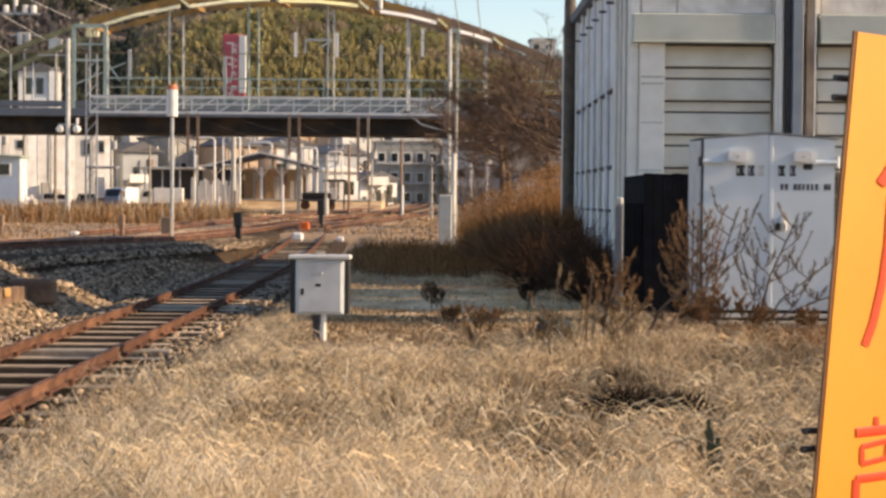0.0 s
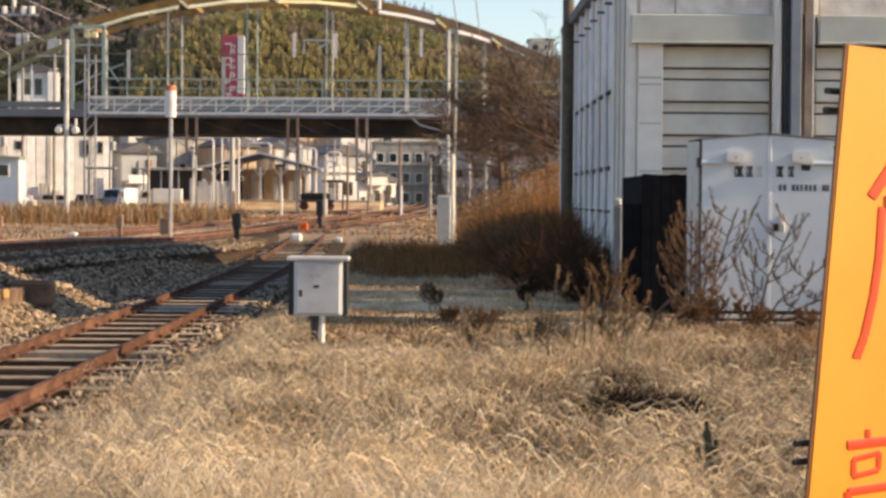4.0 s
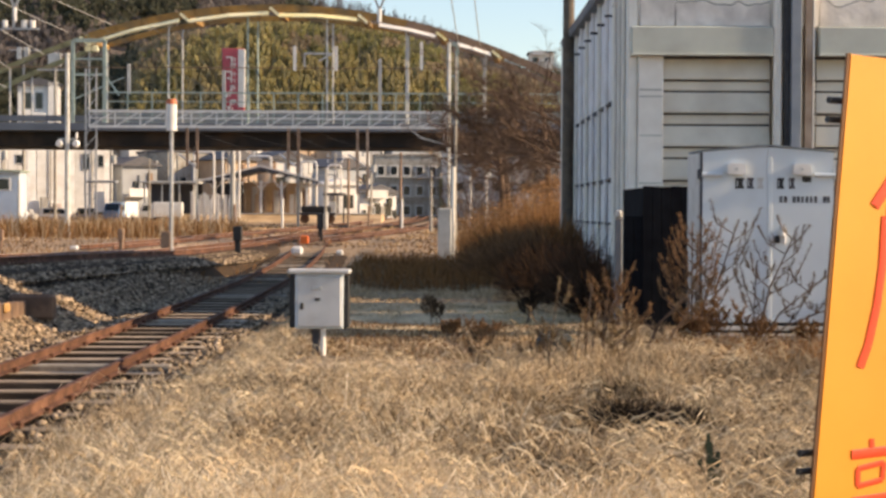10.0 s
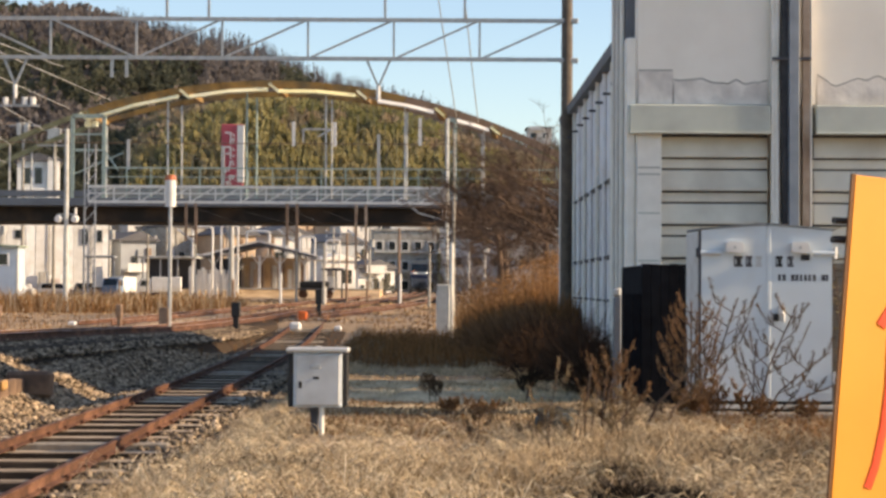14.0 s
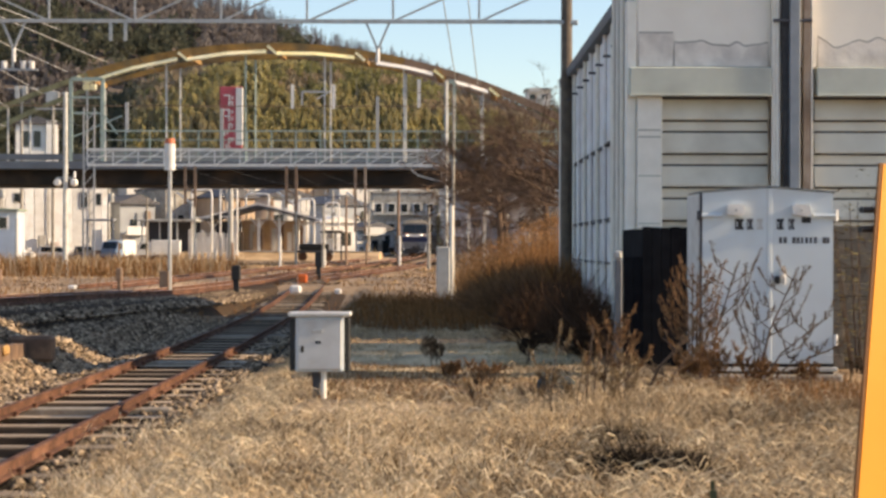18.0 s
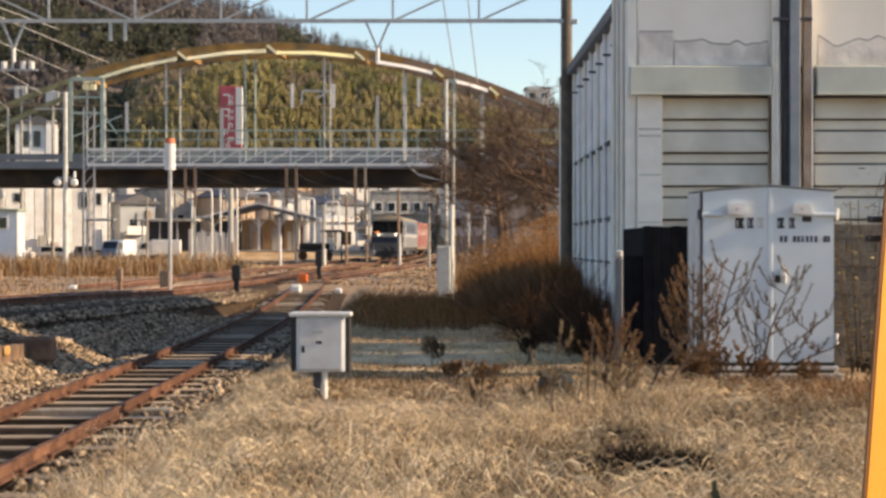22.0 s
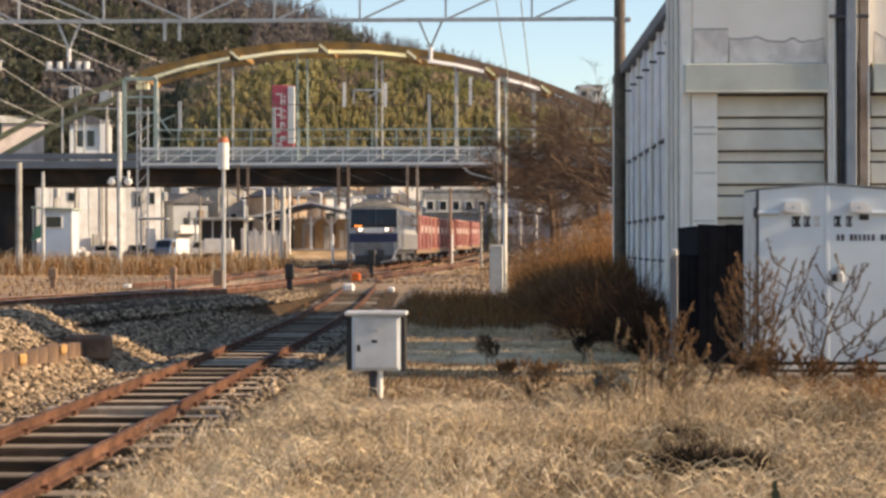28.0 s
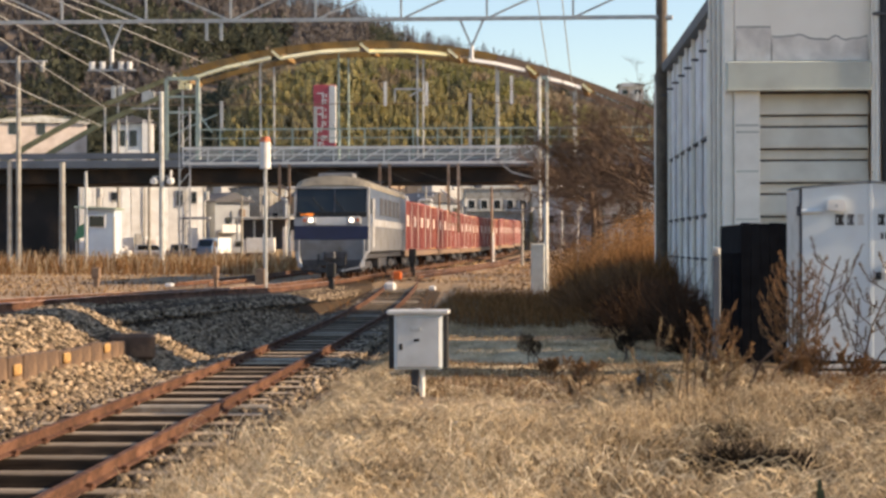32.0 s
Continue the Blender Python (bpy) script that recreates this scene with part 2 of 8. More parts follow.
M_WOOD_DARK = material("evergreen_crowns", (0.125, 0.13, 0.09), (0.08, 0.085, 0.064), 0.95, scale=0.16, bump=0, per_island=0.15, spec=0.03, thin=0.48)
M_BAMBOO = material("bamboo_crowns", (0.46, 0.40, 0.19), (0.36, 0.315, 0.15), 0.9, scale=0.22, bump=0, per_island=0.1, spec=0.03, stain=(0.38, 0.32, 0.19), stain_scale=0.06, stain_at=0.52, thin=0.5)

M_CAP = material("faded_red_cap", (0.62, 0.17, 0.07), (0.50, 0.13, 0.055), 0.6, scale=6, bump=0.02)
M_SIGNRED = material("sign_red", (0.58, 0.10, 0.12), (0.48, 0.08, 0.10), 0.5, scale=1, bump=0)
M_LAMP_OFF = material("orange_lens", (0.75, 0.14, 0.02), rough=0.3, bump=0)
M_LOCO_ROOF = material("loco_roof", (0.26, 0.23, 0.18), (0.19, 0.165, 0.13), 0.8, scale=2, bump=0.05, stain=(0.13, 0.115, 0.095), stain_scale=1.2)

M_PANEL = material("grey_sound_panel", (0.36, 0.36, 0.33), (0.27, 0.27, 0.25), 0.8, scale=0.8, bump=0.02, spec=0.2)
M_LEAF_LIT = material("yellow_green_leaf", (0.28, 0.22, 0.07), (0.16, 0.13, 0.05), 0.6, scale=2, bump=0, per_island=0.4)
M_HUTBLUE = material("hut_pale_blue", (0.52, 0.60, 0.68), (0.45, 0.52, 0.60), 0.7, scale=1, bump=0.03)
M_GREEN = material("awning_green", (0.10, 0.30, 0.17), (0.07, 0.22, 0.12), 0.6, scale=1, bump=0.03)
M_CONCRETE_PALE = material("pale_concrete", (0.60, 0.60, 0.57), (0.48, 0.48, 0.45), 0.85, scale=5, bump=0.1, stain=(0.38, 0.36, 0.32))
M_RUSTPLANK = material("rusty_plank", (0.16, 0.095, 0.06), (0.075, 0.048, 0.034), 0.85, scale=5, bump=0.25, stain=(0.21, 0.13, 0.08), stain_scale=2.5)
M_HEAP = material("near_black_weeds", (0.045, 0.034, 0.025), (0.02, 0.016, 0.013), 0.95, scale=3, bump=0, per_island=0.4, spec=0.03)
M_DARKBLOCK = material("dark_grey_concrete", (0.07, 0.07, 0.06), (0.04, 0.042, 0.035), 0.95, scale=8, bump=0.3)
M_MORTAR = material("dirty_mortar", (0.15, 0.13, 0.105), (0.10, 0.088, 0.07), 0.95, scale=6, bump=0.2)
M_PLUME = material("seed_plume", (0.20, 0.145, 0.098), (0.09, 0.064, 0.043), 0.95, scale=4, bump=0, per_island=0.45, spec=0.05, thin=0.2)
M_RUSTPLUME = material("rust_plume", (0.31, 0.185, 0.10), (0.15, 0.085, 0.045), 0.95, scale=4, bump=0, per_island=0.5, spec=0.05, thin=0.2)
M_BOXGREY = material("box_grey_paint", (0.60, 0.60, 0.585), (0.52, 0.515, 0.50), 0.55, scale=5, bump=0.03, stain=(0.44, 0.42, 0.39), stain_scale=3.0, stain_at=0.58)
M_CABINET_EDGE = material("dark_grey_rim", (0.24, 0.26, 0.27), (0.17, 0.185, 0.19), 0.6, scale=6, bump=0.04)
M_GALV_PALE = material("pale_galvanised_steel", (0.70, 0.70, 0.68), (0.56, 0.56, 0.54), 0.55, 0.1, scale=6, bump=0.03)
M_BOARD_EDGE = material("shade_toned_orange_edge", (0.20, 0.075, 0.015), (0.12, 0.045, 0.012), 0.7, scale=8, bump=0.05)
M_TRUCKBLUE = material("truck_blue", (0.16, 0.27, 0.42), (0.12, 0.21, 0.34), 0.4, scale=2, bump=0.01)
M_GREENROOF = material("faded_green_roof", (0.42, 0.50, 0.40), (0.33, 0.40, 0.32), 0.7, scale=1, bump=0.03)
M_CONT_WHITE = material("bright_white_panel", (0.80, 0.80, 0.78), (0.70, 0.70, 0.68), 0.7, scale=1.5, bump=0.03, stain=(0.60, 0.57, 0.52), stain_scale=0.7)
M_BAMBOO_STEM = material("bamboo_stem", (0.34, 0.29, 0.19), (0.24, 0.20, 0.13), 0.8, scale=0.4, bump=0, per_island=0.25, spec=0.1)
M_WOOD_PALE = material("grey_bare_trees", (0.25, 0.235, 0.235), (0.17, 0.16, 0.16), 0.95, scale=0.2, bump=0, per_island=0.2, spec=0.05)
M_GROVE_FLOOR = material("leafy_hill_floor", (0.31, 0.265, 0.15), (0.21, 0.18, 0.10), 0.95, scale=0.3, bump=0, detail=10)
M_POLE = material("dark_weathered_steel", (0.15, 0.115, 0.085), (0.09, 0.07, 0.055), 0.75, 0.1, scale=6, bump=0.1)
M_WOOD_TAN = material("tan_bare_crowns", (0.42, 0.335, 0.225), (0.29, 0.225, 0.15), 0.95, scale=0.2, bump=0, per_island=0.15, spec=0.03, thin=0.48)
M_WOOD_OLIVE = material("olive_crowns", (0.35, 0.325, 0.145), (0.21, 0.20, 0.09), 0.9, scale=0.2, bump=0, per_island=0.15, spec=0.03, thin=0.48)
M_SHOOT = material("dark_green_shoot", (0.035, 0.05, 0.018), (0.02, 0.03, 0.012), 0.6, scale=20, bump=0)
M_PLATFORM = material("tan_platform_face", (0.70, 0.50, 0.30), (0.50, 0.34, 0.19), 0.9, scale=1.2, bump=0.2, stain=(0.36, 0.23, 0.12), stain_scale=0.6)
M_CONT_ORANGE = material("container_orange", (0.66, 0.36, 0.17), (0.56, 0.29, 0.13), 0.55, scale=2, bump=0.03)
M_WIRE = material("weathered_wire", (0.42, 0.42, 0.41), (0.30, 0.30, 0.29), 0.6, 0.1, scale=3, bump=0)
M_YARDBED = material("tan_yard_bed", (0.62, 0.45, 0.28), (0.27, 0.17, 0.095), 0.95, scale=2.5, bump=0.5, stain=(0.17, 0.10, 0.06), stain_scale=0.35, detail=9)
# darker copy of the bramble, with the nearer bushes' shade in its colour
M_BRAMBLE_SHADE = material("shade_toned_bramble", (0.10, 0.058, 0.036), (0.045, 0.028, 0.02), 0.95, scale=2, bump=0, per_island=0.4, spec=0.05)
M_CLOD = material("tan_clod", (0.62, 0.43, 0.25), (0.42, 0.26, 0.13), 0.95, scale=3, bump=0.2, per_island=0.3, spec=0.1)
M_CLOD_DARK = material("dark_clod", (0.11, 0.062, 0.036), (0.055, 0.034, 0.022), 0.95, scale=3, bump=0.2, per_island=0.4, spec=0.1)
M_FLANGE = material("blue_grey_flange", (0.30, 0.33, 0.37), (0.22, 0.25, 0.28), 0.6, 0.1, scale=3, bump=0.04)
M_TANSTEEL = material("faded_tan_steel", (0.42, 0.33, 0.26), (0.30, 0.22, 0.165), 0.75, 0.1, scale=4, bump=0.08, stain=(0.22, 0.14, 0.09), stain_scale=1.5)
M_LAMP_OFF2 = material("orange_rust", (0.55, 0.34, 0.13), (0.36, 0.18, 0.06), 0.8, scale=8, bump=0.2)


# ---- mesh tools ----
class Mesh:
    """Gathers vertices and faces; every shape added is closed."""

    def __init__(self):
        self.v, self.f = [], []

    def add(self, verts, faces):
        n = len(self.v)
        self.v += [tuple(p) for p in verts]
        self.f += [tuple(i + n for i in f) for f in faces]
        return self

    def box(self, x0, x1, y0, y1, z0, z1, c=0.0, m=None):
        c = min(c, 0.45 * min(x1 - x0, y1 - y0, z1 - z0))
        lo, hi = (x0, y0, z0), (x1, y1, z1)
        if c <= 0:
            verts = [(hi[0] if i & 1 else lo[0], hi[1] if i & 2 else lo[1], hi[2] if i & 4 else lo[2]) for i in range(8)]
            faces = [(0, 2, 3, 1), (4, 5, 7, 6), (0, 1, 5, 4), (2, 6, 7, 3), (0, 4, 6, 2), (1, 3, 7, 5)]
        else:
            verts, at = [], {}
            for i in range(8):
                bits = (i & 1, i >> 1 & 1, i >> 2 & 1)
                for ax in range(3):
                    p = [(hi[k] if bits[k] else lo[k]) if k == ax else (hi[k] - c if bits[k] else lo[k] + c) for k in range(3)]
                    at[i, ax] = len(verts)
                    verts.append(p)
            faces = []
            for ax in range(3):
                u, w = [k for k in range(3) if k != ax]
                for side in (0, 1):
                    ring = [side << ax | a << u | b << w for a, b in ((0, 0), (1, 0), (1, 1), (0, 1))]
                    faces.append([at[i, ax] for i in ring])
                    if (side == 0) != (ax == 1):
                        faces[-1].reverse()
            for i in range(8):
                for ax in range(3):
                    j = i | 1 << ax
                    if i != j:
                        u, w = [k for k in range(3) if k != ax]
                        faces.append([at[i, u], at[j, u], at[j, w], at[i, w]])
                faces.append([at[i, 0], at[i, 1], at[i, 2]])
        if m is not None:
            verts = [m @ Vector(p) for p in verts]
        return self.add(verts, faces)

    def tube(self, p0, p1, r0, r1=None, n=8):
        p0, p1 = Vector(p0), Vector(p1)
        r1 = r0 if r1 is None else r1
        d = (p1 - p0).normalized()
        a = d.cross(Vector((0, 0, 1)) if abs(d.z) < 0.9 else Vector((1, 0, 0))).normalized()
        b = d.cross(a)
        verts = []
        for p, r in ((p0, r0), (p1, r1)):
            verts += [p + r * (math.cos(k * math.tau / n) * a + math.sin(k * math.tau / n) * b) for k in range(n)]
        faces = [(k, (k + 1) % n, n + (k + 1) % n, n + k) for k in range(n)] + [tuple(range(n))[::-1], tuple(range(n, 2 * n))]
        return self.add(verts, faces)

    def bar(self, p0, p1, w, h):
        """A straight rectangular bar."""
        p0, p1 = Vector(p0), Vector(p1)
        d = (p1 - p0).normalized()
        a = d.cross(Vector((0, 0, 1)) if abs(d.z) < 0.95 else Vector((0, 1, 0))).normalized() * w / 2
        b = d.cross(a).normalized() * h / 2
        verts = [p + s * a + t * b for p in (p0, p1) for s, t in ((-1, -1), (1, -1), (1, 1), (-1, 1))]
        return self.add(verts, [(0, 1, 2, 3), (7, 6, 5, 4), (0, 4, 5, 1), (1, 5, 6, 2), (2, 6, 7, 3), (3, 7, 4, 0)])

    def sweep(self, points, section):
        """A section (right, up) along points on the ground plan."""
        n, rings = len(section), []
        pts = [Vector(p) for p in points]
        for i, p in enumerate(pts):
            d = (pts[min(i + 1, len(pts) - 1)] - pts[max(i - 1, 0)]).normalized()
            right = d.cross(Vector((0, 0, 1))).normalized()
            rings += [p + right * u + Vector((0, 0, 1)) * w for u, w in section]
        faces = [(i * n + k, i * n + (k + 1) % n, (i + 1) * n + (k + 1) % n, (i + 1) * n + k) for i in range(len(pts) - 1) for k in range(n)]
        faces += [tuple(range(n))[::-1], tuple(range((len(pts) - 1) * n, len(pts) * n))]
        return self.add(rings, faces)

    def prism(self, outline, y0, y1):
        """An outline (x, z) pushed along y."""
        n = len(outline)
        verts = [(x, y0, z) for x, z in outline] + [(x, y1, z) for x, z in outline]
        return self.add(verts, [tuple(range(n)), tuple(range(n, 2 * n))[::-1]] + [(k, n + k, n + (k + 1) % n, (k + 1) % n) for k in range(n)])

    def data(self, name, mat, smooth=False, fix=True):
        me = bpy.data.meshes.new(name)
        me.from_pydata(self.v, [], self.f)
        if fix and len(self.f) < 20000:
            bm = bmesh.new()
            bm.from_mesh(me)
            bmesh.ops.recalc_face_normals(bm, faces=bm.faces)
            bm.to_mesh(me)
            bm.free()
        me.materials.append(mat)
        if smooth:
            me.polygons.foreach_set("use_smooth", [True] * len(me.polygons))
        return me


def thing(name, label, category, at=(0, 0, 0), group="", kind="", turn=0.0):
    ob = new(name)
    ob.empty_display_size = 0.1
    ob.matrix_basis = pose(*at, 0, 0, turn)
    return tagged(ob, label, category, group, kind)


def part(name, mesh, mat, parent, label="", smooth=False, m=None):
    ob = new(name, mesh if isinstance(mesh, bpy.types.Mesh) else mesh.data(name, mat, smooth))
    ob.parent = parent
    if m is not None:
        ob.matrix_basis = m
    return tagged(ob, label)


def solid(name, mesh, mat, label, category, at=(0, 0, 0), group="", kind="", turn=0.0, smooth=False):
    ob = new(name, mesh.data(name, mat, smooth))
    ob.matrix_basis = pose(*at, 0, 0, turn)
    return tagged(ob, label, category, group, kind)


def curve(points, step=1.0):
    """A smooth line in x and z over y."""
    p = np.array(points, float)
    y = np.arange(p[0, 1], p[-1, 1] + 1e-6, step)

    def smooth(v):
        d = np.gradient(v, p[:, 1])
        k = np.clip(np.searchsorted(p[:, 1], y, "right") - 1, 0, len(p) - 2)
        h = p[k + 1, 1] - p[k, 1]
        s = (y - p[k, 1]) / h
        return ((1 + 2 * s) * (1 - s) ** 2 * v[k] + s * (1 - s) ** 2 * h * d[k] + s * s * (3 - 2 * s) * v[k + 1] + s * s * (s - 1) * h * d[k + 1])

    return np.c_[smooth(p[:, 0]), y, smooth(p[:, 2])]


rng = np.random.default_rng(7)


def scatter(verts, faces, places, sizes, squash=0.75, jitter=0.25):
    """One joined mesh of many small rough copies of a shape."""
    base, n = np.array(verts, float), len(places)
    a = rng.uniform(0, math.tau, (n, 3))
    c, s = np.cos(a), np.sin(a)
    one, zero = np.ones(n), np.zeros(n)
    rz = np.array([[c[:, 0], -s[:, 0], zero], [s[:, 0], c[:, 0], zero], [zero, zero, one]]).transpose(2, 0, 1)
    rx = np.array([[one, zero, zero], [zero, c[:, 1] * 0 + np.cos(a[:, 1] * 0.15), -np.sin(a[:, 1] * 0.15)], [zero, np.sin(a[:, 1] * 0.15), np.cos(a[:, 1] * 0.15)]]).transpose(2, 0, 1)
    v = base[None] * rng.uniform(1 - jitter, 1 + jitter, (n, len(base), 1)) * np.array(sizes)[:, None, None] * np.array([1, 1, squash])
    v = np.einsum("nij,nkj->nki", rz @ rx, v) + np.array(places)[:, None, :]
    f = np.array(faces)[None] + (np.arange(n) * len(base))[:, None, None]
    return v.reshape(-1, 3), f.reshape(-1, len(faces[0]))


def joined(name, v, f, mat):
    me = bpy.data.meshes.new(name)
    me.vertices.add(len(v))
    me.vertices.foreach_set("co", np.asarray(v, np.float32).ravel())
    k = f.shape[1]
    me.loops.add(f.size)
    me.loops.foreach_set("vertex_index", f.astype(np.int32).ravel())
    me.polygons.add(len(f))
    me.polygons.foreach_set("loop_start", np.arange(len(f), dtype=np.int32) * k)
    me.update(calc_edges=True)
    me.materials.append(mat)
    return me


STONE_V = [(1, 0, 0), (-0.9, 0.1, 0), (0.1, 1, 0), (0, -0.9, 0.1), (0.15, 0.1, 0.9), (0, 0, -0.9), (0.6, 0.6, 0.5), (-0.5, -0.6, 0.5)]
STONE_F = [(0, 6, 4), (6, 2, 4), (2, 1, 4), (1, 7, 4), (7, 3, 4), (3, 0, 4), (0, 2, 6), (1, 3, 7), (2, 0, 5), (1, 2, 5), (3, 1, 5), (0, 3, 5)]

# ---- lines of the tracks: x, y, rail top ----
SIDING = curve([(-3.68, 6, 0.04), (-3.81, 14.7, 0.0), (-3.97, 20, -0.06), (-4.25, 33, -0.16), (-4.7, 55, -0.12), (-5.3, 72, 0.1), (-6.0, 90, 0.28), (-6.6, 108, 0.3)], 0.5)
MAIN = curve([(-9.75, 12, 0.72), (-9.55, 24, 0.68), (-9.35, 32, 0.63), (-8.6, 45, 0.48), (-8.2, 52, 0.38), (-8.05, 60, 0.32), (-7.88, 69, 0.3), (-7.7, 88, 0.3), (-7.2, 107, 0.3),
              (-6.6, 131, 0.3), (-5.75, 152, 0.33), (-4.4, 175, 0.48), (-3.4, 195, 0.62), (-3.0, 220, 0.83), (-3.1, 250, 1.05), (-4.0, 290, 1.32),
              (-5.2, 370, 1.75), (-6.0, 450, 2.0), (-6.5, 700, 2.0)], 1.0)


def siding_x(y):
    return np.interp(y, SIDING[:, 1], SIDING[:, 0])


def step(a, b, v):
    s = np.clip((v - a) / (b - a), 0, 1)
    return s * s * (3 - 2 * s)


def ground_z(x, y):
    x, y = np.asarray(x, float), np.asarray(y, float)
    dx = x - siding_x(y)
    near = 1 - step(48, 75, y)
    base = 0.08 * step(1.8, 3.5, -dx) * step(10, 40, y) + 0.03 * np.sin(x * 1.3 + 0.7 * y) * np.cos(0.5 * y) * near
    far = 0.08 * (1 - near)
    bed = np.interp(y, SIDING[:, 1], SIDING[:, 2]) - 0.24
    hollow = (1 - step(1.5, 2.5, np.abs(dx))) * (y < 70)
    foot = 2.2 + 1.2 * step(27, 36, y)
    bank = (0.45 - 0.08 * step(4.0, 5.0, -dx)) * step(foot, foot + 1.3, -dx) * (1 - step(38, 56, y)) * step(6, 12, y)
    return (base * near + far + bank) * (1 - hollow) + np.minimum(bed, 0.05) * hollow + 0.0072 * np.clip(y - 150, 0, 230)


def make_ground():
    xs = np.r_[-3000, -1200, -500, -250, -140, -90, np.arange(-60, -14, 2.0), np.arange(-14, 10, 0.3), np.arange(10, 60, 3.0), 90, 140, 250, 500, 1200, 3000]
    ys = np.r_[-800, -300, -100, -40, -15, -5, np.arange(0, 60, 0.4), np.arange(60, 120, 2.0), np.arange(120, 400, 10.0), 420, 600, 1000, 2000, 4000]
    gx, gy = np.meshgrid(xs, ys)
    gz = ground_z(gx, gy)
    v = np.c_[gx.ravel(), gy.ravel(), gz.ravel()]
    w = len(xs)
    i = (np.arange(len(ys) - 1)[:, None] * w + np.arange(w - 1)[None]).ravel()
    ob = new("ground", joined("ground", v, np.c_[i, i + 1, i + w + 1, i + w], M_EARTH))
    tagged(ob, "bare brown earth of a railway yard in winter", "ground", kind="structure")


make_ground()

RAIL_WEB = [(-0.062, -0.15), (0.062, -0.15), (0.062, -0.138), (0.012, -0.118), (0.012, -0.04), (0.03, -0.034), (0.032, -0.006), (-0.032, -0.006), (-0.03, -0.034), (-0.012, -0.04), (-0.012, -0.118), (-0.062, -0.138)]
RAIL_HEAD = [(-0.031, -0.007), (0.031, -0.007), (0.026, 0.0), (-0.026, 0.0)]


def make_track(line, label, near=False, sleepers=True, stone_to=0.0, width=1.5, y0=None, y1=None):
    line = line[(line[:, 1] >= (y0 or -99)) & (line[:, 1] <= (y1 or 1e9))]
    pts = [Vector(p) for p in line]
    track = thing("railway_track", label, "railway track", kind="structure")
    bed_top, low = -0.19, 0.72 if near else 1.0
    bed = Mesh().sweep(pts, [(-width - 0.5, -0.75), (width + 0.5, -0.75), (width, bed_top - 0.05), (width * 0.8, bed_top), (-width * 0.8, bed_top), (-width, bed_top - 0.05)])
    if near:
        bed = Mesh().sweep(pts, [(-2.0, -0.75), (2.0, -0.75), (1.5, -0.22), (1.05, -0.15), (0.7, -0.17), (0.62, -0.28), (-0.62, -0.28), (-0.7, -0.17), (-1.05, -0.15), (-1.5, -0.22)])
    part("ballast_bed", bed, M_BALLAST_BED if near or "main" in label else M_YARDBED, track)
    tang = [(pts[min(i + 1, len(pts) - 1)] - pts[max(i - 1, 0)]).normalized() for i in range(len(pts))]
    for side in (-0.566, 0.566):
        rail_pts = [p + t.cross(Vector((0, 0, 1))).normalized() * side for p, t in zip(pts, tang)]
        rail = part("rail", Mesh().sweep(rail_pts, [(x, z * low) for x, z in RAIL_WEB]), M_RAIL, track, smooth=False)
        part("rail_head", Mesh().sweep(rail_pts, RAIL_HEAD), M_RAIL_TOP if not near else M_RAIL, rail, "worn running surface, with a highlight tone on the running lines")
    if sleepers:
        length = np.r_[0, np.cumsum(np.linalg.norm(np.diff(line, axis=0), axis=1))]
        pc = Mesh().box(-1.0, 1.0, -0.12, 0.12, -0.17, 0, 0.015).data("sleeper_concrete", M_SLEEPER_PC)
        wood = Mesh().box(-1.05, 1.05, -0.13, 0.13, -0.17, 0, 0.01).data("sleeper_wood", M_SLEEPER)
        # thin paler slabs laid on the dark sleepers
        tops = [Mesh().box(-1.04 + a, 1.03 - c, -0.12, 0.115, -0.005, 0.006, 0.004).data("worn_top", M_SLEEPER_TOP) for a, c in ((0, 0), (0.2, 0.0), (0.0, 0.15))]
        plate = Mesh().box(-0.1, 0.1, -0.07, 0.07, 0.0, 0.016, 0.004).box(-0.1, -0.05, -0.03, 0.03, 0.014, 0.05, 0.008).box(0.05, 0.1, -0.03, 0.03, 0.014, 0.05, 0.008).data("chair", M_RAIL)
        pitch = 1.05 if near else 0.62
        for k, s in enumerate(np.arange(0.2, length[-1], pitch)):
            p = Vector([np.interp(s, length, line[:, a]) for a in range(3)])
            q = Vector([np.interp(s + 0.3, length, line[:, a]) for a in range(3)])
            turn = math.degrees(math.atan2((q - p).y, (q - p).x)) - 90
            is_pc = near and k % 9 == 4
            sl = part("sleeper", pc if is_pc else wood, None, track, m=pose(p.x + rng.normal(0, 0.012), p.y + rng.normal(0, 0.015), p.z - 0.152 * low - (0 if is_pc else 0.018), 0, 0, turn + rng.normal(0, 0.5)))
            if near and not is_pc:
                part("worn_top", tops[k % 3], None, sl, "paler top of the sleeper")
            if near and p.y < 36:
                for side in (-0.566, 0.566):
                    part("chair", plate, None, sl, m=pose(side, 0, 0.002 if is_pc else 0.012))
    return track


make_track(SIDING, "rusty disused siding with concrete and rotten wooden sleepers", near=True, y1=100)
make_track(MAIN, "rusty main running line on brown ballast", sleepers=False, y0=18, y1=388)
OTHER = MAIN.copy()
OTHER[:, 0] -= 3.9
make_track(OTHER, "second running line on brown ballast", sleepers=False, y0=62, y1=386)
LOOP = curve([(-5.6, 76, 0.3), (-4.6, 92, 0.3), (-3.3, 115, 0.3), (-2.2, 140, 0.3), (-0.4, 175, 0.48), (1.0, 220, 0.83), (0.8, 300, 1.35)], 2.0)
make_track(LOOP, "loop line beside the running lines", sleepers=False)


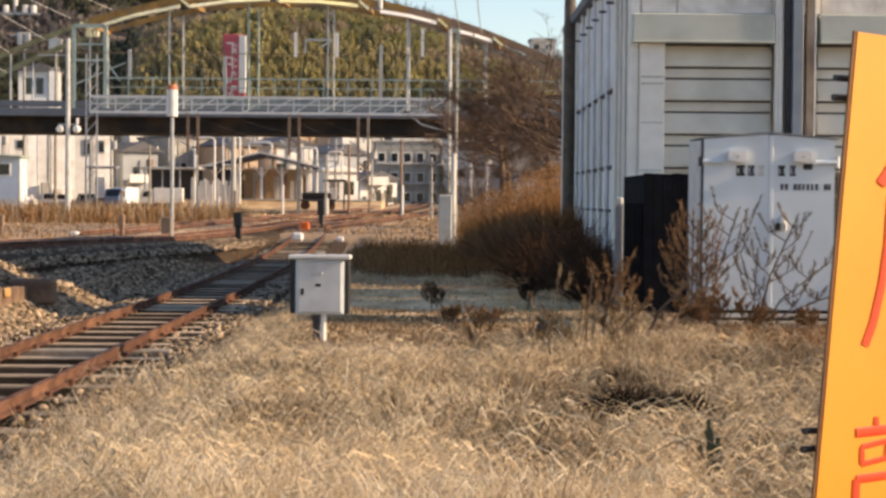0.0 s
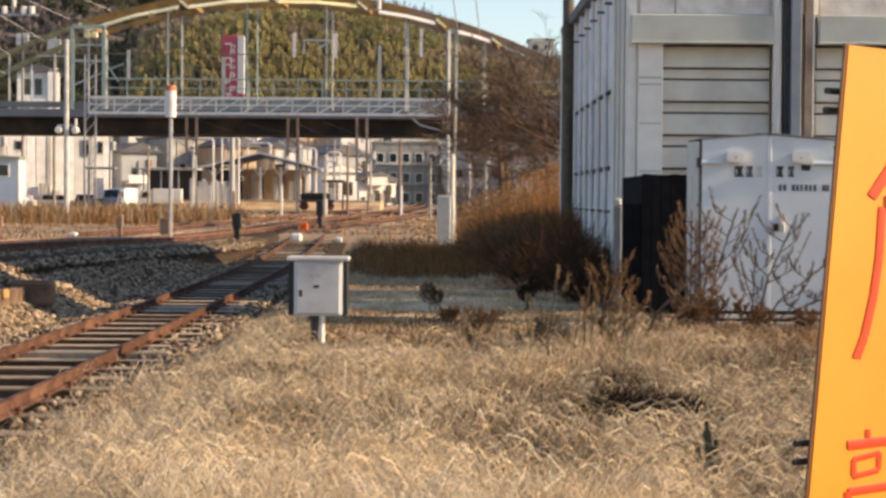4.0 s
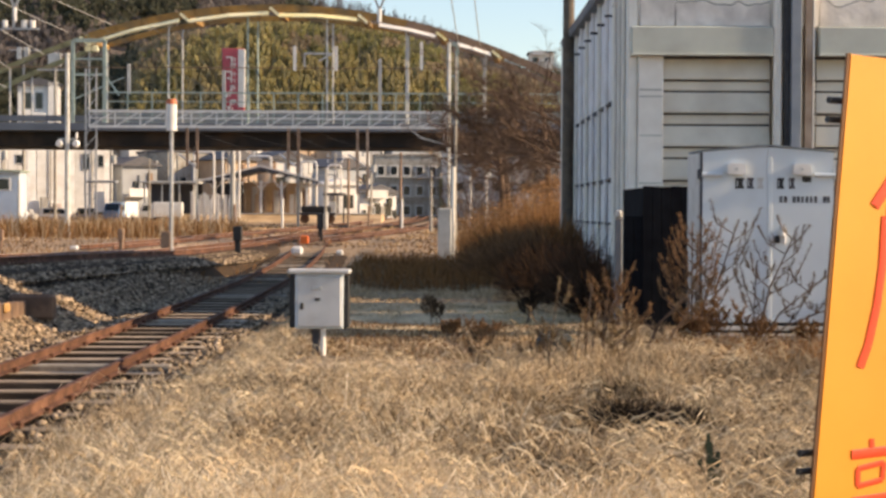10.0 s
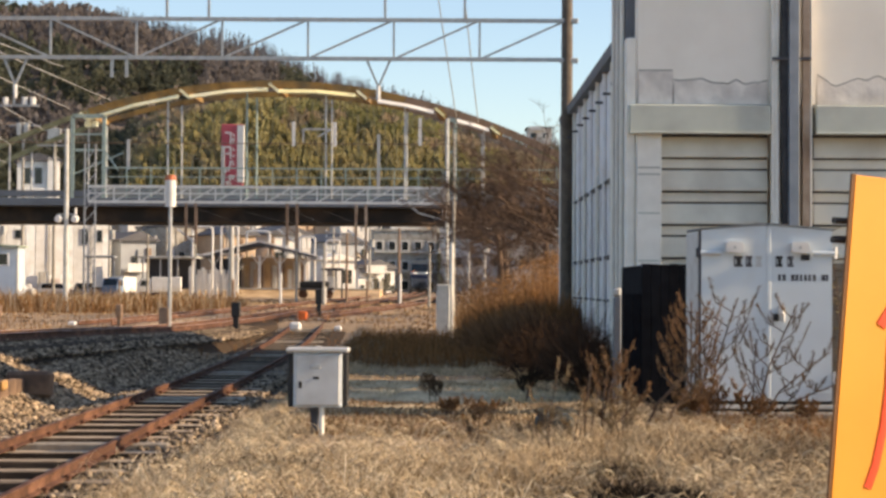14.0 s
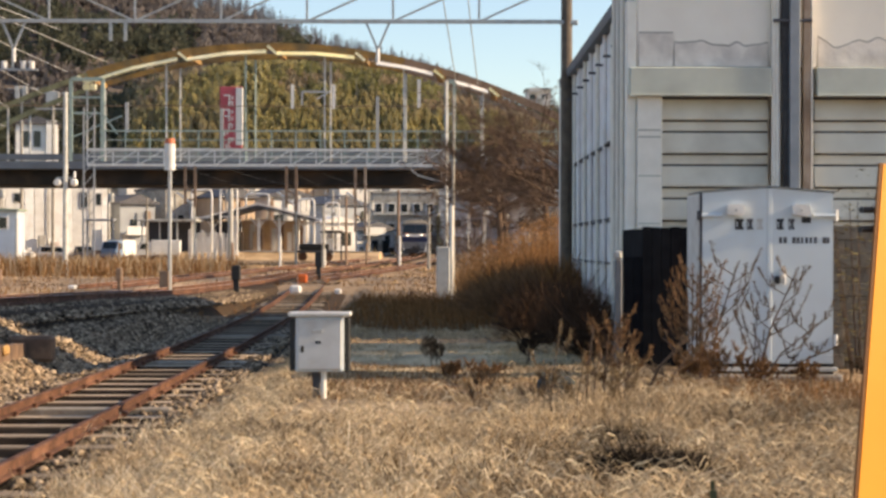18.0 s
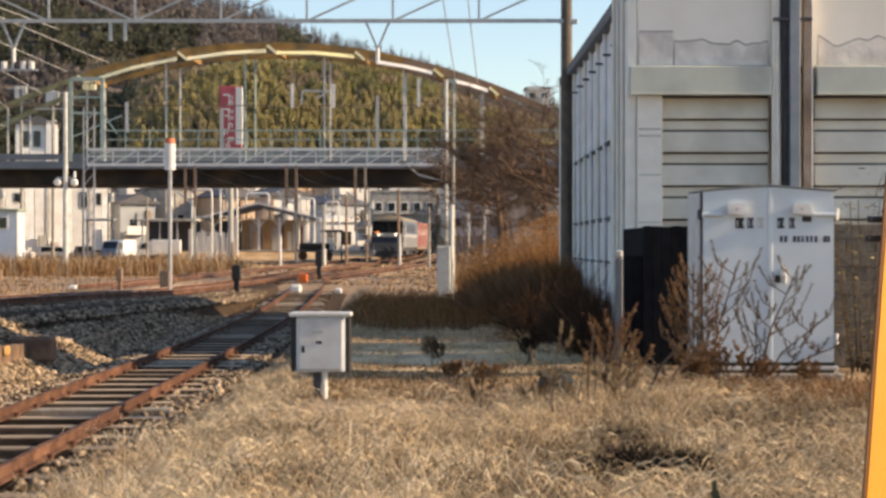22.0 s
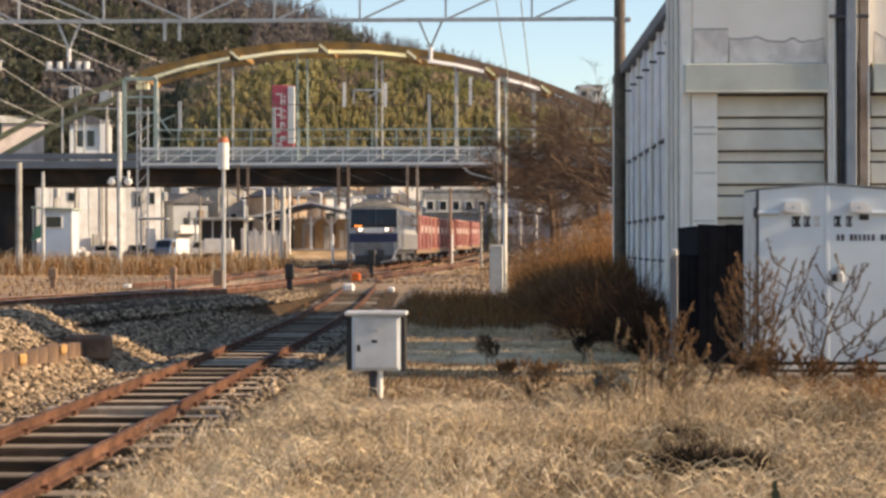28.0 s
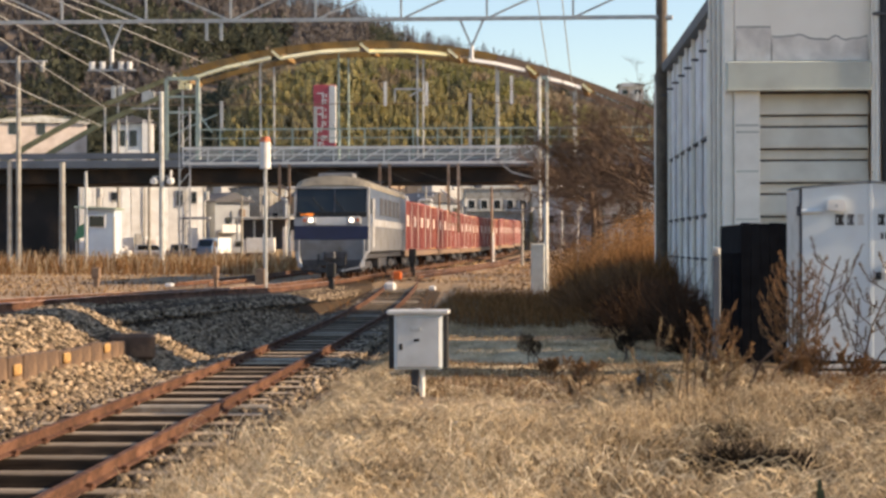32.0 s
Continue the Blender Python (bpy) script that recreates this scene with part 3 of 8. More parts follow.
def make_clods():
    """Lumps of tan and dark earth that lie about the yard."""
    for mat, n, label in ((M_CLOD, 9000, "tan earth clods and pale gravel across the yard"), (M_CLOD_DARK, 7000, "dark brown clods and cinders across the yard")):
        y = rng.uniform(56, 170, n)
        x = rng.uniform(-0.31, 0.05, n) * y
        row = np.array([noise.noise(Vector((a * 0.05, c * 0.16, 4.0 if mat is M_CLOD else 9.0))) for a, c in zip(x, y)])
        keep = row > -0.05
        x, y = x[keep], y[keep]
        for line in (MAIN, OTHER, LOOP):
            off = np.abs(np.abs(x - np.interp(y, line[:, 1], line[:, 0])) - 0.566)
            x, y = x[off > 0.25], y[off > 0.25]
        on_bed = np.min([np.abs(x - np.interp(y, line[:, 1], line[:, 0])) for line in (MAIN, OTHER, LOOP)], axis=0) < 1.4
        v, f = scatter(STONE_V, STONE_F, np.c_[x, y, ground_z(x, y) + np.where(on_bed, 0.05, 0.0)], rng.uniform(0.04, 0.12, len(x)) * y / 90, 0.35)
        tagged(new("yard_clods", joined("yard_clods", v, f, mat)), label, "earth", kind="stuff")


make_clods()


def make_stones():
    n = 42000
    y = 8.5 + 40 * rng.random(n) ** 1.4
    dx = rng.uniform(-5.2, 2.5, n)
    keep = ~(np.abs(np.abs(dx) - 0.566) < 0.08) & ~((np.abs(dx) < 1.0) & (rng.random(n) < 0.5)) & ~((dx > 1.7) & (rng.random(n) < 0.5))
    y, dx = y[keep], dx[keep]
    x = siding_x(y) + dx
    zr = np.interp(y, SIDING[:, 1], SIDING[:, 2])
    lift = 0.06 * ((np.abs(dx) > 0.66) & (np.abs(dx) < 1.25)) - 0.075 * (np.abs(dx) <= 0.66)
    z = np.where(np.abs(dx) < 1.5, zr - 0.2 + lift - 0.02 * rng.random(len(y)), np.maximum(ground_z(x, y), zr - 0.26) - 0.005)
    size = rng.uniform(0.02, 0.055, len(y)) * (1 + 0.5 * (dx < -1.5))
    v, f = scatter(STONE_V, STONE_F, np.c_[x, y, z], size)
    n = 26000
    y2 = 22 + 42 * rng.random(n)
    x2 = np.interp(y2, MAIN[:, 1], MAIN[:, 0]) + rng.uniform(-2.2, 4.2, n)
    zm = np.interp(y2, MAIN[:, 1], MAIN[:, 2])
    off = np.abs(x2 - np.interp(y2, MAIN[:, 1], MAIN[:, 0]))
    keep = (x2 < siding_x(y2) - 1.2) & ~(np.abs(off - 0.566) < 0.1)
    bed = np.where(off < 2.0, zm - 0.2 - 0.25 * np.clip(off - 1.2, 0, 1), -9)
    v2, f2 = scatter(STONE_V, STONE_F, np.c_[x2, y2, np.maximum(ground_z(x2, y2), bed) - 0.01][keep], rng.uniform(0.03, 0.075, n)[keep])
    v, f = np.concatenate([v, v2]), np.concatenate([f, f2 + len(v)])
    tagged(new("ballast_stones", joined("ballast_stones", v, f, M_BALLAST)), "loose brown and grey crushed ballast stones", "ballast", kind="stuff")


make_stones()


# ---- warehouse ----
def make_warehouse():
    b = thing("warehouse", "grey rendered warehouse with cream shutters and ribbed side cladding", "warehouse", (0, 27, 0))
    wall = Mesh().box(2.9, 14, 0.0, 0.25, 4.29, 6.5, 0.02).box(2.9, 3.27, -0.02, 0.25, 0, 3.87, 0.015)
    part("front_wall", wall, M_WALL, b)
    part("pillar", Mesh().box(2.895, 3.275, -0.06, -0.02, 0, 3.87, 0.015), M_PILLAR, b, "pale painted corner pillar")
    for z in (3.34, 3.24, 2.66, 1.95):
        part("pillar_joint", Mesh().box(2.92, 3.25, -0.064, -0.058, z, z + 0.025), M_BAND, b, "faint grey joint")
    part("corner_strip", Mesh().box(2.74, 2.895, -0.01, 0.25, 0, 5.3, 0.02), M_PILLAR, b)
    for x0, x1 in ((2.78, 4.89), (5.56, 14.0)):
        part("beam", Mesh().box(x0, x1, -0.16, 0.25, 3.87, 4.29, 0.02).box(x0, x1, -0.19, -0.1, 3.85, 3.885, 0.008), M_BAND, b, "grey-green painted concrete beam")
    for x0, x1 in ((3.275, 4.89), (5.56, 8.4)):
        sh = thing("shutter", "", "", (0, 0.12, 0))
        sh.parent = b
        z, k = 0.02, 0
        while z < 3.84:
            h = 0.335 if k % 2 == 0 else 0.165
            top = min(z + h, 3.86)
            proud = -0.075 if k % 2 == 0 else -0.012
            slat = Mesh().add([(x, y, zz) for x in (x0 + 0.01, x1 - 0.01) for y, zz in ((0.05, z), (proud, z), (proud, z + 0.03), (0.012, top - 0.03), (0.05, top - 0.03))],
                              [(0, 1, 2, 3, 4), (9, 8, 7, 6, 5)] + [(i, 5 + i, 5 + (i + 1) % 5, (i + 1) % 5) for i in range(5)])
            part("slat", slat, M_SHUTTER, sh)
            z, k = z + h, k + 1
        part("backing", Mesh().box(x0, x1, 0.045, 0.07, 0, 3.87), M_STEEL_DARK, sh)
    for x0, x1, z0, z1 in ((2.93, 3.44, 4.31, 4.8), (3.46, 4.86, 4.31, 4.72), (5.6, 7.2, 4.31, 4.76), (7.3, 8.6, 4.31, 4.7)):
        n = 40
        rag = 0.0 if x1 - x0 < 0.6 else 0.16
        top = [(x0 + (x1 - x0) * k / n, z1 - rag * (0.5 + 0.8 * noise.noise(Vector((x0 + 4.2 * k / n * (x1 - x0), 0.3, x0))) + 0.3 * noise.noise(Vector((9 * k / n, 2.0, x0))))) for k in range(n + 1)]
        m = Mesh().prism([(x0, z0), (x1, z0)] + top[::-1], -0.014, 0.01)
        part("render_patch", m, M_PATCH, b, "flaking paler render")
        rim = Mesh().prism([(x0 - 0.02, z0), (x1 + 0.02, z0)] + [(x, z + 0.025) for x, z in top[::-1]], -0.008, 0.01)
        part("patch_edge", rim, M_CONCRETE, b, "grey broken edge of the render")
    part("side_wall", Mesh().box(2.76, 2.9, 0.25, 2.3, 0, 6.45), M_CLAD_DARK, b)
    for k in range(3):
        y0 = 0.3 + 0.66 * k
        part("cladding_panel", Mesh().box(2.735, 2.762, y0 + 0.1, y0 + 0.56, 0.1, 6.4, 0.01), M_CLAD, b)
        part("rib", Mesh().box(2.68, 2.735, y0 - 0.02, y0 + 0.06, 0, 6.45, 0.01), M_PILLAR, b)
    part("rear_wall", Mesh().box(2.9, 14, 2.05, 2.3, 0, 6.45), M_WALL, b)
    part("end_wall", Mesh().box(13.8, 14, 0.25, 2.05, 0, 6.45), M_WALL, b)
    part("roof", Mesh().box(2.78, 14, 0.25, 2.3, 6.45, 6.5, 0.02), M_ROOF, b)
    part("coping", Mesh().box(2.86, 14, -0.04, 0.29, 6.5, 6.58, 0.02), M_CONCRETE, b)
    return b


def make_annex():
    """The lower ribbed shed that stands a passage's width behind the warehouse front."""
    grow = 1.145
    b = thing("warehouse_annex", "long grey ribbed shed with a sagging gutter behind the warehouse front", "shed", (0, 0, 1.6))
    z0, y0, y1 = -1.6, 27.3, 39.9
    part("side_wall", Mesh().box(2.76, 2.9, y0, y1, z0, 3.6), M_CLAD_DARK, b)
    bays = 9
    for k in range(bays):
        ya, yb = y0 + (y1 - y0) * k / bays, y0 + (y1 - y0) * (k + 1) / bays
        part("cladding_panel", Mesh().box(2.725, 2.762, ya + 0.06, yb - 0.06, 1.75, 3.52, 0.01), M_CLAD, b)
        for j in range(4):
            yc = ya + (yb - ya) * (j + 0.08) / 4
            yd = yc + (yb - ya) / 4 * 0.62
            part("cladding_panel", Mesh().box(2.73, 2.762, yc, yd, z0 + 0.1, 0.42, 0.01), M_CLAD, b)
            part("cladding_panel", Mesh().box(2.73, 2.762, yc, yd if j % 2 else yc + (yb - ya) / 4 * 0.3, 0.5, 1.67, 0.01), M_CLAD, b)
        part("rib", Mesh().box(2.66, 2.725, ya - 0.05, ya + 0.05, z0, 3.6, 0.01), M_PILLAR if k % 2 else M_CLAD, b)
        part("bracket", Mesh().box(2.54, 2.7, ya - 0.03, ya + 0.03, 3.02, 3.06, 0.004), M_STEEL_DARK, b)
    for z in (1.7, 0.46, -0.25):
        part("cladding_rail", Mesh().box(2.68, 2.74, y0, y1, z - 0.02, z + 0.02, 0.006), M_STEEL_DARK, b)
    part("gutter", Mesh().prism([(2.58, 3.54), (2.78, 3.54), (2.78, 3.7), (2.74, 3.7), (2.74, 3.6), (2.61, 3.6), (2.59, 3.7), (2.56, 3.7)], y0 - 0.1, y1 + 0.1), M_CLAD_DARK, b, "sagging eaves gutter")
    part("gutter_end", Mesh().box(2.56, 2.79, y0 - 0.14, y0 - 0.1, 3.5, 3.72, 0.01), M_PILLAR, b, "pale gutter end cap")
    part("downpipe", Mesh().tube((2.62, y1, z0), (2.62, y1, 3.6), 0.05, n=8), M_PILLAR, b)
    part("roof", Mesh().box(2.74, 12, y0, y1 + 0.1, 3.6, 3.7, 0.02), M_ROOF, b)
    part("front_wall", Mesh().box(2.9, 12, y0, y0 + 0.2, z0, 3.6), M_WALL, b)
    part("rear_wall", Mesh().box(2.9, 12, y1 - 0.2, y1, z0, 3.6), M_WALL, b)
    part("end_wall", Mesh().box(11.8, 12, y0 + 0.2, y1 - 0.2, z0, 3.6), M_WALL, b)
    # unseen hall, added so the shadow reaches further along the rails
    part("shadow_hall", Mesh().box(4.7, 12, y1 + 0.12, y1 + 4.2, z0, 4.6, 0.03), M_WALL, b, "unseen taller hall added to lengthen the shadow")
    for c in b.children:
        for v in c.data.vertices:
            v.co *= grow


make_annex()
make_warehouse()


def make_service_column():
    c = thing("service_column", "dark steel column with pipes and rusty flange beside the shutter", "column", (0, 26.9, 0))
    part("web", Mesh().box(5.06, 5.3, 0.02, 0.1, 0, 7.6, 0.006), M_STEEL_DARK, c)
    part("flange", Mesh().box(5.15, 5.3, -0.1, 0.02, 0, 7.6, 0.008), M_FLANGE, c)
    part("pipe", Mesh().tube((4.98, 0.0, 0), (4.98, 0.0, 7.6), 0.045, n=10), M_PILLAR, c, "white painted pipe")
    part("rust_flange", Mesh().box(5.36, 5.47, -0.05, 0.06, 0, 7.6, 0.006), M_TANSTEEL, c, "faded rusty flange")
    part("trim_strip", Mesh().box(5.475, 5.5, -0.05, 0.06, 0, 7.6, 0.004), M_PILLAR, c, "white edge strip")
    part("side_strip", Mesh().box(4.9, 4.935, -0.03, 0.06, 0, 7.6, 0.004), M_PILLAR, c, "white edge strip")
    part("cable", Mesh().tube((5.08, -0.06, 2.0), (5.02, -0.06, 4.9), 0.018, n=6).tube((5.02, -0.06, 4.9), (5.1, -0.06, 7.5), 0.018, n=6), M_BLACK, c)
    for z in (4.95, 6.3):
        part("clamp", Mesh().box(4.9, 5.48, -0.09, -0.06, z, z + 0.05, 0.006), M_STEEL_DARK, c)


make_service_column()


def make_yard_walls():
    w = thing("board_wall", "black tarred board wall beside the cabinet", "wall", (0, 24, 0), kind="structure")
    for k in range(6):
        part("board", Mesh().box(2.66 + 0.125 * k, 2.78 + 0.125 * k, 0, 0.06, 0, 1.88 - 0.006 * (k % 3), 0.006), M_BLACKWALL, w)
    # board added to throw shade over the grass on its left
    part("shade_return_board", Mesh().box(2.67, 2.73, 0.07, 2.8, 0, 1.86, 0.01), M_BLACKWALL, w, "black return board added to shade the grass")
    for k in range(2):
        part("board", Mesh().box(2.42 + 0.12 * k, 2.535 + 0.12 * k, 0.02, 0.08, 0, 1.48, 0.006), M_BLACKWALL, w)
    part("post", Mesh().box(2.29, 2.39, -0.02, 0.06, 0, 1.44, 0.015), M_CLAD_DARK, w)
    part("post_cap", Mesh().box(2.28, 2.39, -0.04, 0.06, 1.44, 1.56, 0.03), M_GALV, w, "grey post cap")
    o = thing("block_wall", "weathered grey block wall behind the cabinet", "wall", (0, 24.2, 0), kind="structure")
    block = Mesh().box(0, 0.385, 0, 0.15, 0, 0.185, 0.008).data("block", M_OLDWALL)
    for r in range(10):
        for k in range(14):
            part("block", block, None, o, m=pose(3.42 + 0.395 * k + (0.19 if r % 2 else 0), rng.normal(0, 0.004), 0.0 + 0.19 * r))
    part("mortar", Mesh().box(3.42, 8.9, 0.02, 0.13, 0, 1.9), M_MORTAR, o)


make_yard_walls()


def make_cabinet():
    c = thing("relay_cabinet", "large grey enamelled two-door relay cabinet on a concrete plinth", "cabinet", (3.11, 21.7, 0))
    w, d, z0, z1 = 1.59, 1.05, 0.2, 2.27
    zc = z1 + 0.065

    def gable(x):
        return z1 + (zc - z1) * (1 - abs(x - w / 2) / (w / 2))

    part("body", Mesh().prism([(0.03, z0), (w - 0.03, z0), (w - 0.03, z1 - 0.02), (w / 2, zc - 0.02), (0.03, z1 - 0.02)], 0.03, d), M_CABINET, c)
    part("plinth", Mesh().box(-0.06, w + 0.1, -0.1, d + 0.05, -0.08, 0.085, 0.02), M_CONCRETE, c, "concrete plinth")
    part("sill", Mesh().box(-0.02, w + 0.04, -0.04, d, 0.12, 0.17, 0.008), M_CONCRETE_PALE, c, "pale steel sill under the doors")
    # black box paints the shade between the sill and the plinth
    part("base_shade_fill", Mesh().box(0.02, w, 0.0, d, 0.08, 0.21), M_BLACK, c, "black fill painting the shade above the plinth")
    part("roof", Mesh().prism([(-0.015, z1 - 0.005), (w / 2, zc - 0.005), (w + 0.015, z1 - 0.005), (w + 0.015, z1 + 0.012), (w / 2, zc + 0.014), (-0.015, z1 + 0.012)], -0.045, d + 0.03), M_CABINET_EDGE, c, "low gabled cabinet roof with a dark rim")
    part("side_panel", Mesh().box(-0.03, 0.026, 0.06, d - 0.02, z0 - 0.02, z1 - 0.03, 0.01), M_BOXGREY, c, "paler side panel")
    part("corner_gap", Mesh().box(-0.012, 0.03, 0.0, 0.06, z0, z1 - 0.02), M_STEEL_DARK, c, "dark gap at the corner")
    for x0, x1 in ((0.012, 0.785), (0.845, w - 0.012)):
        door = part("door", Mesh().prism([(x0, z0 + 0.02), (x1, z0 + 0.02), (x1, gable(x1) - 0.012), (x0, gable(x0) - 0.012)], -0.025, 0.03), M_CABINET, c)
        part("stiffener", Mesh().box(x0 + 0.02, x1 - 0.02, -0.03, -0.026, z0 + 0.1, z0 + 0.12, 0.002), M_CABINET, door)
    part("door_seam", Mesh().box(0.787, 0.843, -0.034, -0.01, z0 + 0.02, zc - 0.02, 0.006), M_CABINET, c)
    for x in (0.3, 1.08):
        v = part("vent_hood", Mesh().prism([(x, 2.0), (x + 0.17, 1.98), (x + 0.21, 2.0), (x + 0.21, 2.1), (x + 0.17, 2.12), (x + 0.03, 2.12), (x, 2.1)], -0.11, -0.026), M_WHITE, c, "white vent hood")
        part("bolt", Mesh().tube((x + 0.1, -0.12, 2.05), (x + 0.1, -0.11, 2.05), 0.018, n=8), M_GALV, v)
    part("keeper", Mesh().box(1.2, 1.31, -0.04, -0.026, 1.9, 1.97, 0.006), M_BLACK, c)
    for x0, x1 in ((0.0, 0.24), (1.34, 1.6)):
        part("hinge_bar", Mesh().tube((x0, -0.045, 1.985), (x1, -0.045, 1.985), 0.028, n=10), M_CABINET, c)
    part("hinge_pin", Mesh().tube((1.61, -0.03, 1.92), (1.61, -0.03, 2.06), 0.024, n=10), M_WHITE, c)
    part("hinge_pin", Mesh().tube((1.61, -0.03, 0.43), (1.61, -0.03, 0.56), 0.024, n=10), M_WHITE, c)
    part("hinge_pin", Mesh().box(-0.05, 0.0, -0.02, 0.04, 1.93, 2.05, 0.012), M_STEEL_DARK, c)
    handle = part("handle", Mesh().box(0.93, 1.0, -0.085, -0.026, 1.24, 1.36, 0.02).box(0.975, 1.005, -0.08, -0.03, 1.16, 1.28, 0.01), M_WHITE, c, "pale lever handle")
    part("keyhole", Mesh().box(0.87, 0.935, -0.06, -0.026, 1.17, 1.26, 0.01), M_BLACK, handle)
    for x, wd, paint in ((0.4, 0.105, M_BLACK), (0.54, 0.08, M_STEEL_DARK), (0.66, 0.075, M_GALV), (0.9, 0.085, M_BLACK), (1.04, 0.075, M_STEEL_DARK)):
        mark = part("marking", Mesh().box(x, x + wd, -0.0275, -0.0255, 1.82, 1.85).box(x, x + wd, -0.0275, -0.0255, 1.915, 1.95).box(x + 0.3 * wd, x + 0.85 * wd, -0.0275, -0.0255, 1.85, 1.915), paint, c, "black painted marking")
        part("stroke", Mesh().box(x, x + 0.16 * wd, -0.0275, -0.0255, 1.85, 1.915), paint, mark)
    x = 0.93
    for k, wd in enumerate((0.035, 0.04, 0.0, 0.042, 0.036, 0.03, 0.034, 0.03, 0.036, 0.0, 0.045, 0.03)):
        if wd:
            part("marking", Mesh().box(x, x + wd, -0.0275, -0.0255, 1.655, 1.73), M_STEEL_DARK, c, "small dark painted marking")
        x += 0.052


make_cabinet()


def make_meter_box():
    b = thing("signal_box_on_post", "small pale grey equipment box on a short post", "equipment box", (-1.54, 18.7, 0))
    part("post", Mesh().box(0.2, 0.28, 0.1, 0.2, -0.3, 0.34, 0.008), M_STEEL_DARK, b, "dark steel post")
    part("conduit", Mesh().tube((0.32, 0.06, -0.3), (0.32, 0.06, 0.33), 0.028, n=8), M_PILLAR, b, "pale conduit pipe")
    part("body", Mesh().box(0.03, 0.53, 0.0, 0.26, 0.31, 0.88, 0.01), M_CABINET, b)
    for x0, x1 in ((-0.03, 0.045), (0.515, 0.585)):
        part("side_flange", Mesh().box(x0, x1, 0.03, 0.27, 0.315, 0.86, 0.008), M_BLACK, b, "black side flange")
    door = part("door", Mesh().box(0.052, 0.508, -0.022, 0.0, 0.33, 0.855, 0.01), M_BOXGREY, b, "pale door with label plate")
    part("plate", Mesh().box(0.2, 0.31, -0.028, -0.021, 0.71, 0.75, 0.003), M_GALV, door)
    part("lock", Mesh().box(0.085, 0.12, -0.034, -0.021, 0.51, 0.58, 0.006), M_BLACK, door)
    part("badge", Mesh().box(0.235, 0.295, -0.027, -0.021, 0.6, 0.63, 0.003), M_BLACK, door)
    part("lid", Mesh().box(-0.045, 0.6, -0.05, 0.3, 0.88, 0.925, 0.012).box(0.25, 0.31, 0.05, 0.1, 0.92, 0.94, 0.005), M_BOXGREY, b)


make_meter_box()


def make_warning_board():
    s = thing("warning_board", "orange warning board with red brushed characters on a post", "sign", (0.3805, 1.5, 1.665), turn=25)
    h, wd, lean = 0.62, 0.24, -0.0835
    outline = [(0, 0), (wd, -0.016), (wd + lean * h, -h), (lean * h, -h)]
    part("board", Mesh().prism(outline, 0.0, 0.004), M_ORANGE, s)
    # darker orange paints the shaded edge of the board
    part("rim", Mesh().prism([(-0.003, 0.001), (0.0005, 0.001), (lean * h + 0.0005, -h), (lean * h - 0.003, -h)], 0.0005, 0.003), M_BOARD_EDGE, s, "board edge coloured as if shaded")
    part("post", Mesh().tube((0.16, 0.03, -1.9), (0.16, 0.03, 0.05), 0.016, n=10), M_GALV, s)

    def at(u, w):
        return (lean * -w + u, -0.0008, w)

    def stroke(points, width=0.0095):
        m = Mesh()
        for (a, c), (e, g) in zip(points, points[1:]):
            m.tube((a, -0.0006, c), (e, -0.0006, g), width / 2, n=8)
        me = m.data("stroke", M_RED)
        for v in me.vertices:
            v.co.y = -0.0006 + (v.co.y + 0.0006) * 0.12
        part("stroke", me, None, s)

    stroke([(0.023, -0.1256), (0.032, -0.113), (0.048, -0.0905), (0.068, -0.078)])
    stroke([(0.047, -0.096), (0.09, -0.094)], 0.014)
    stroke([(0.036, -0.131), (0.1, -0.128)], 0.0145)
    stroke([(0.0335, -0.134), (0.0325, -0.15), (0.031, -0.176), (0.026, -0.209), (0.018, -0.242), (0.0105, -0.26)], 0.0078)
    stroke([(0.0525, -0.162), (0.0505, -0.21), (0.049, -0.254), (0.11, -0.258)], 0.0085)
    stroke([(0.056, -0.16), (0.11, -0.158), (0.11, -0.2), (0.056, -0.204)], 0.0085)
    stroke([(0.0035, -0.3325), (0.075, -0.329)], 0.0085)
    stroke([(0.0225, -0.32), (0.0228, -0.331)], 0.005)
    stroke([(0.0095, -0.3445), (0.034, -0.3405), (0.033, -0.355), (0.0095, -0.359), (0.0095, -0.3445)], 0.005)
    stroke([(0.003, -0.43), (0.0045, -0.3715), (0.075, -0.367), (0.075, -0.43)], 0.0075)
    for z in (-0.038, -0.054, -0.33, -0.345):
        part("tie_wire", Mesh().tube((lean * -z - 0.012, 0.008, z), (lean * -z + 0.16, 0.03, z - 0.002), 0.003, n=6), M_BLACK, s)
    for c in s.children:
        for v in c.data.vertices:
            v.co.x *= 1.09


make_warning_board()


# ---- catenary ----
def truss(m, x0, x1, y, z0, z1, pitch, r, drop=0.0):
    n = max(2, round((x1 - x0) / pitch))
    for z in (z0, z1):
        m.bar((x0, y, z), (x1, y, z), r * 2, r * 2)
    for k in range(n + 1):
        x = x0 + (x1 - x0) * k / n
        m.bar((x, y, z0), (x, y, z1), r * 1.1, r * 1.1)
        if k < n:
            x2 = x0 + (x1 - x0) * (k + 1) / n
            flip = x < -8.0 and pitch > 1.8
            m.bar((x, y, z1 if flip else z0), (x2, y, z0 if flip else z1), r, r)
    return m


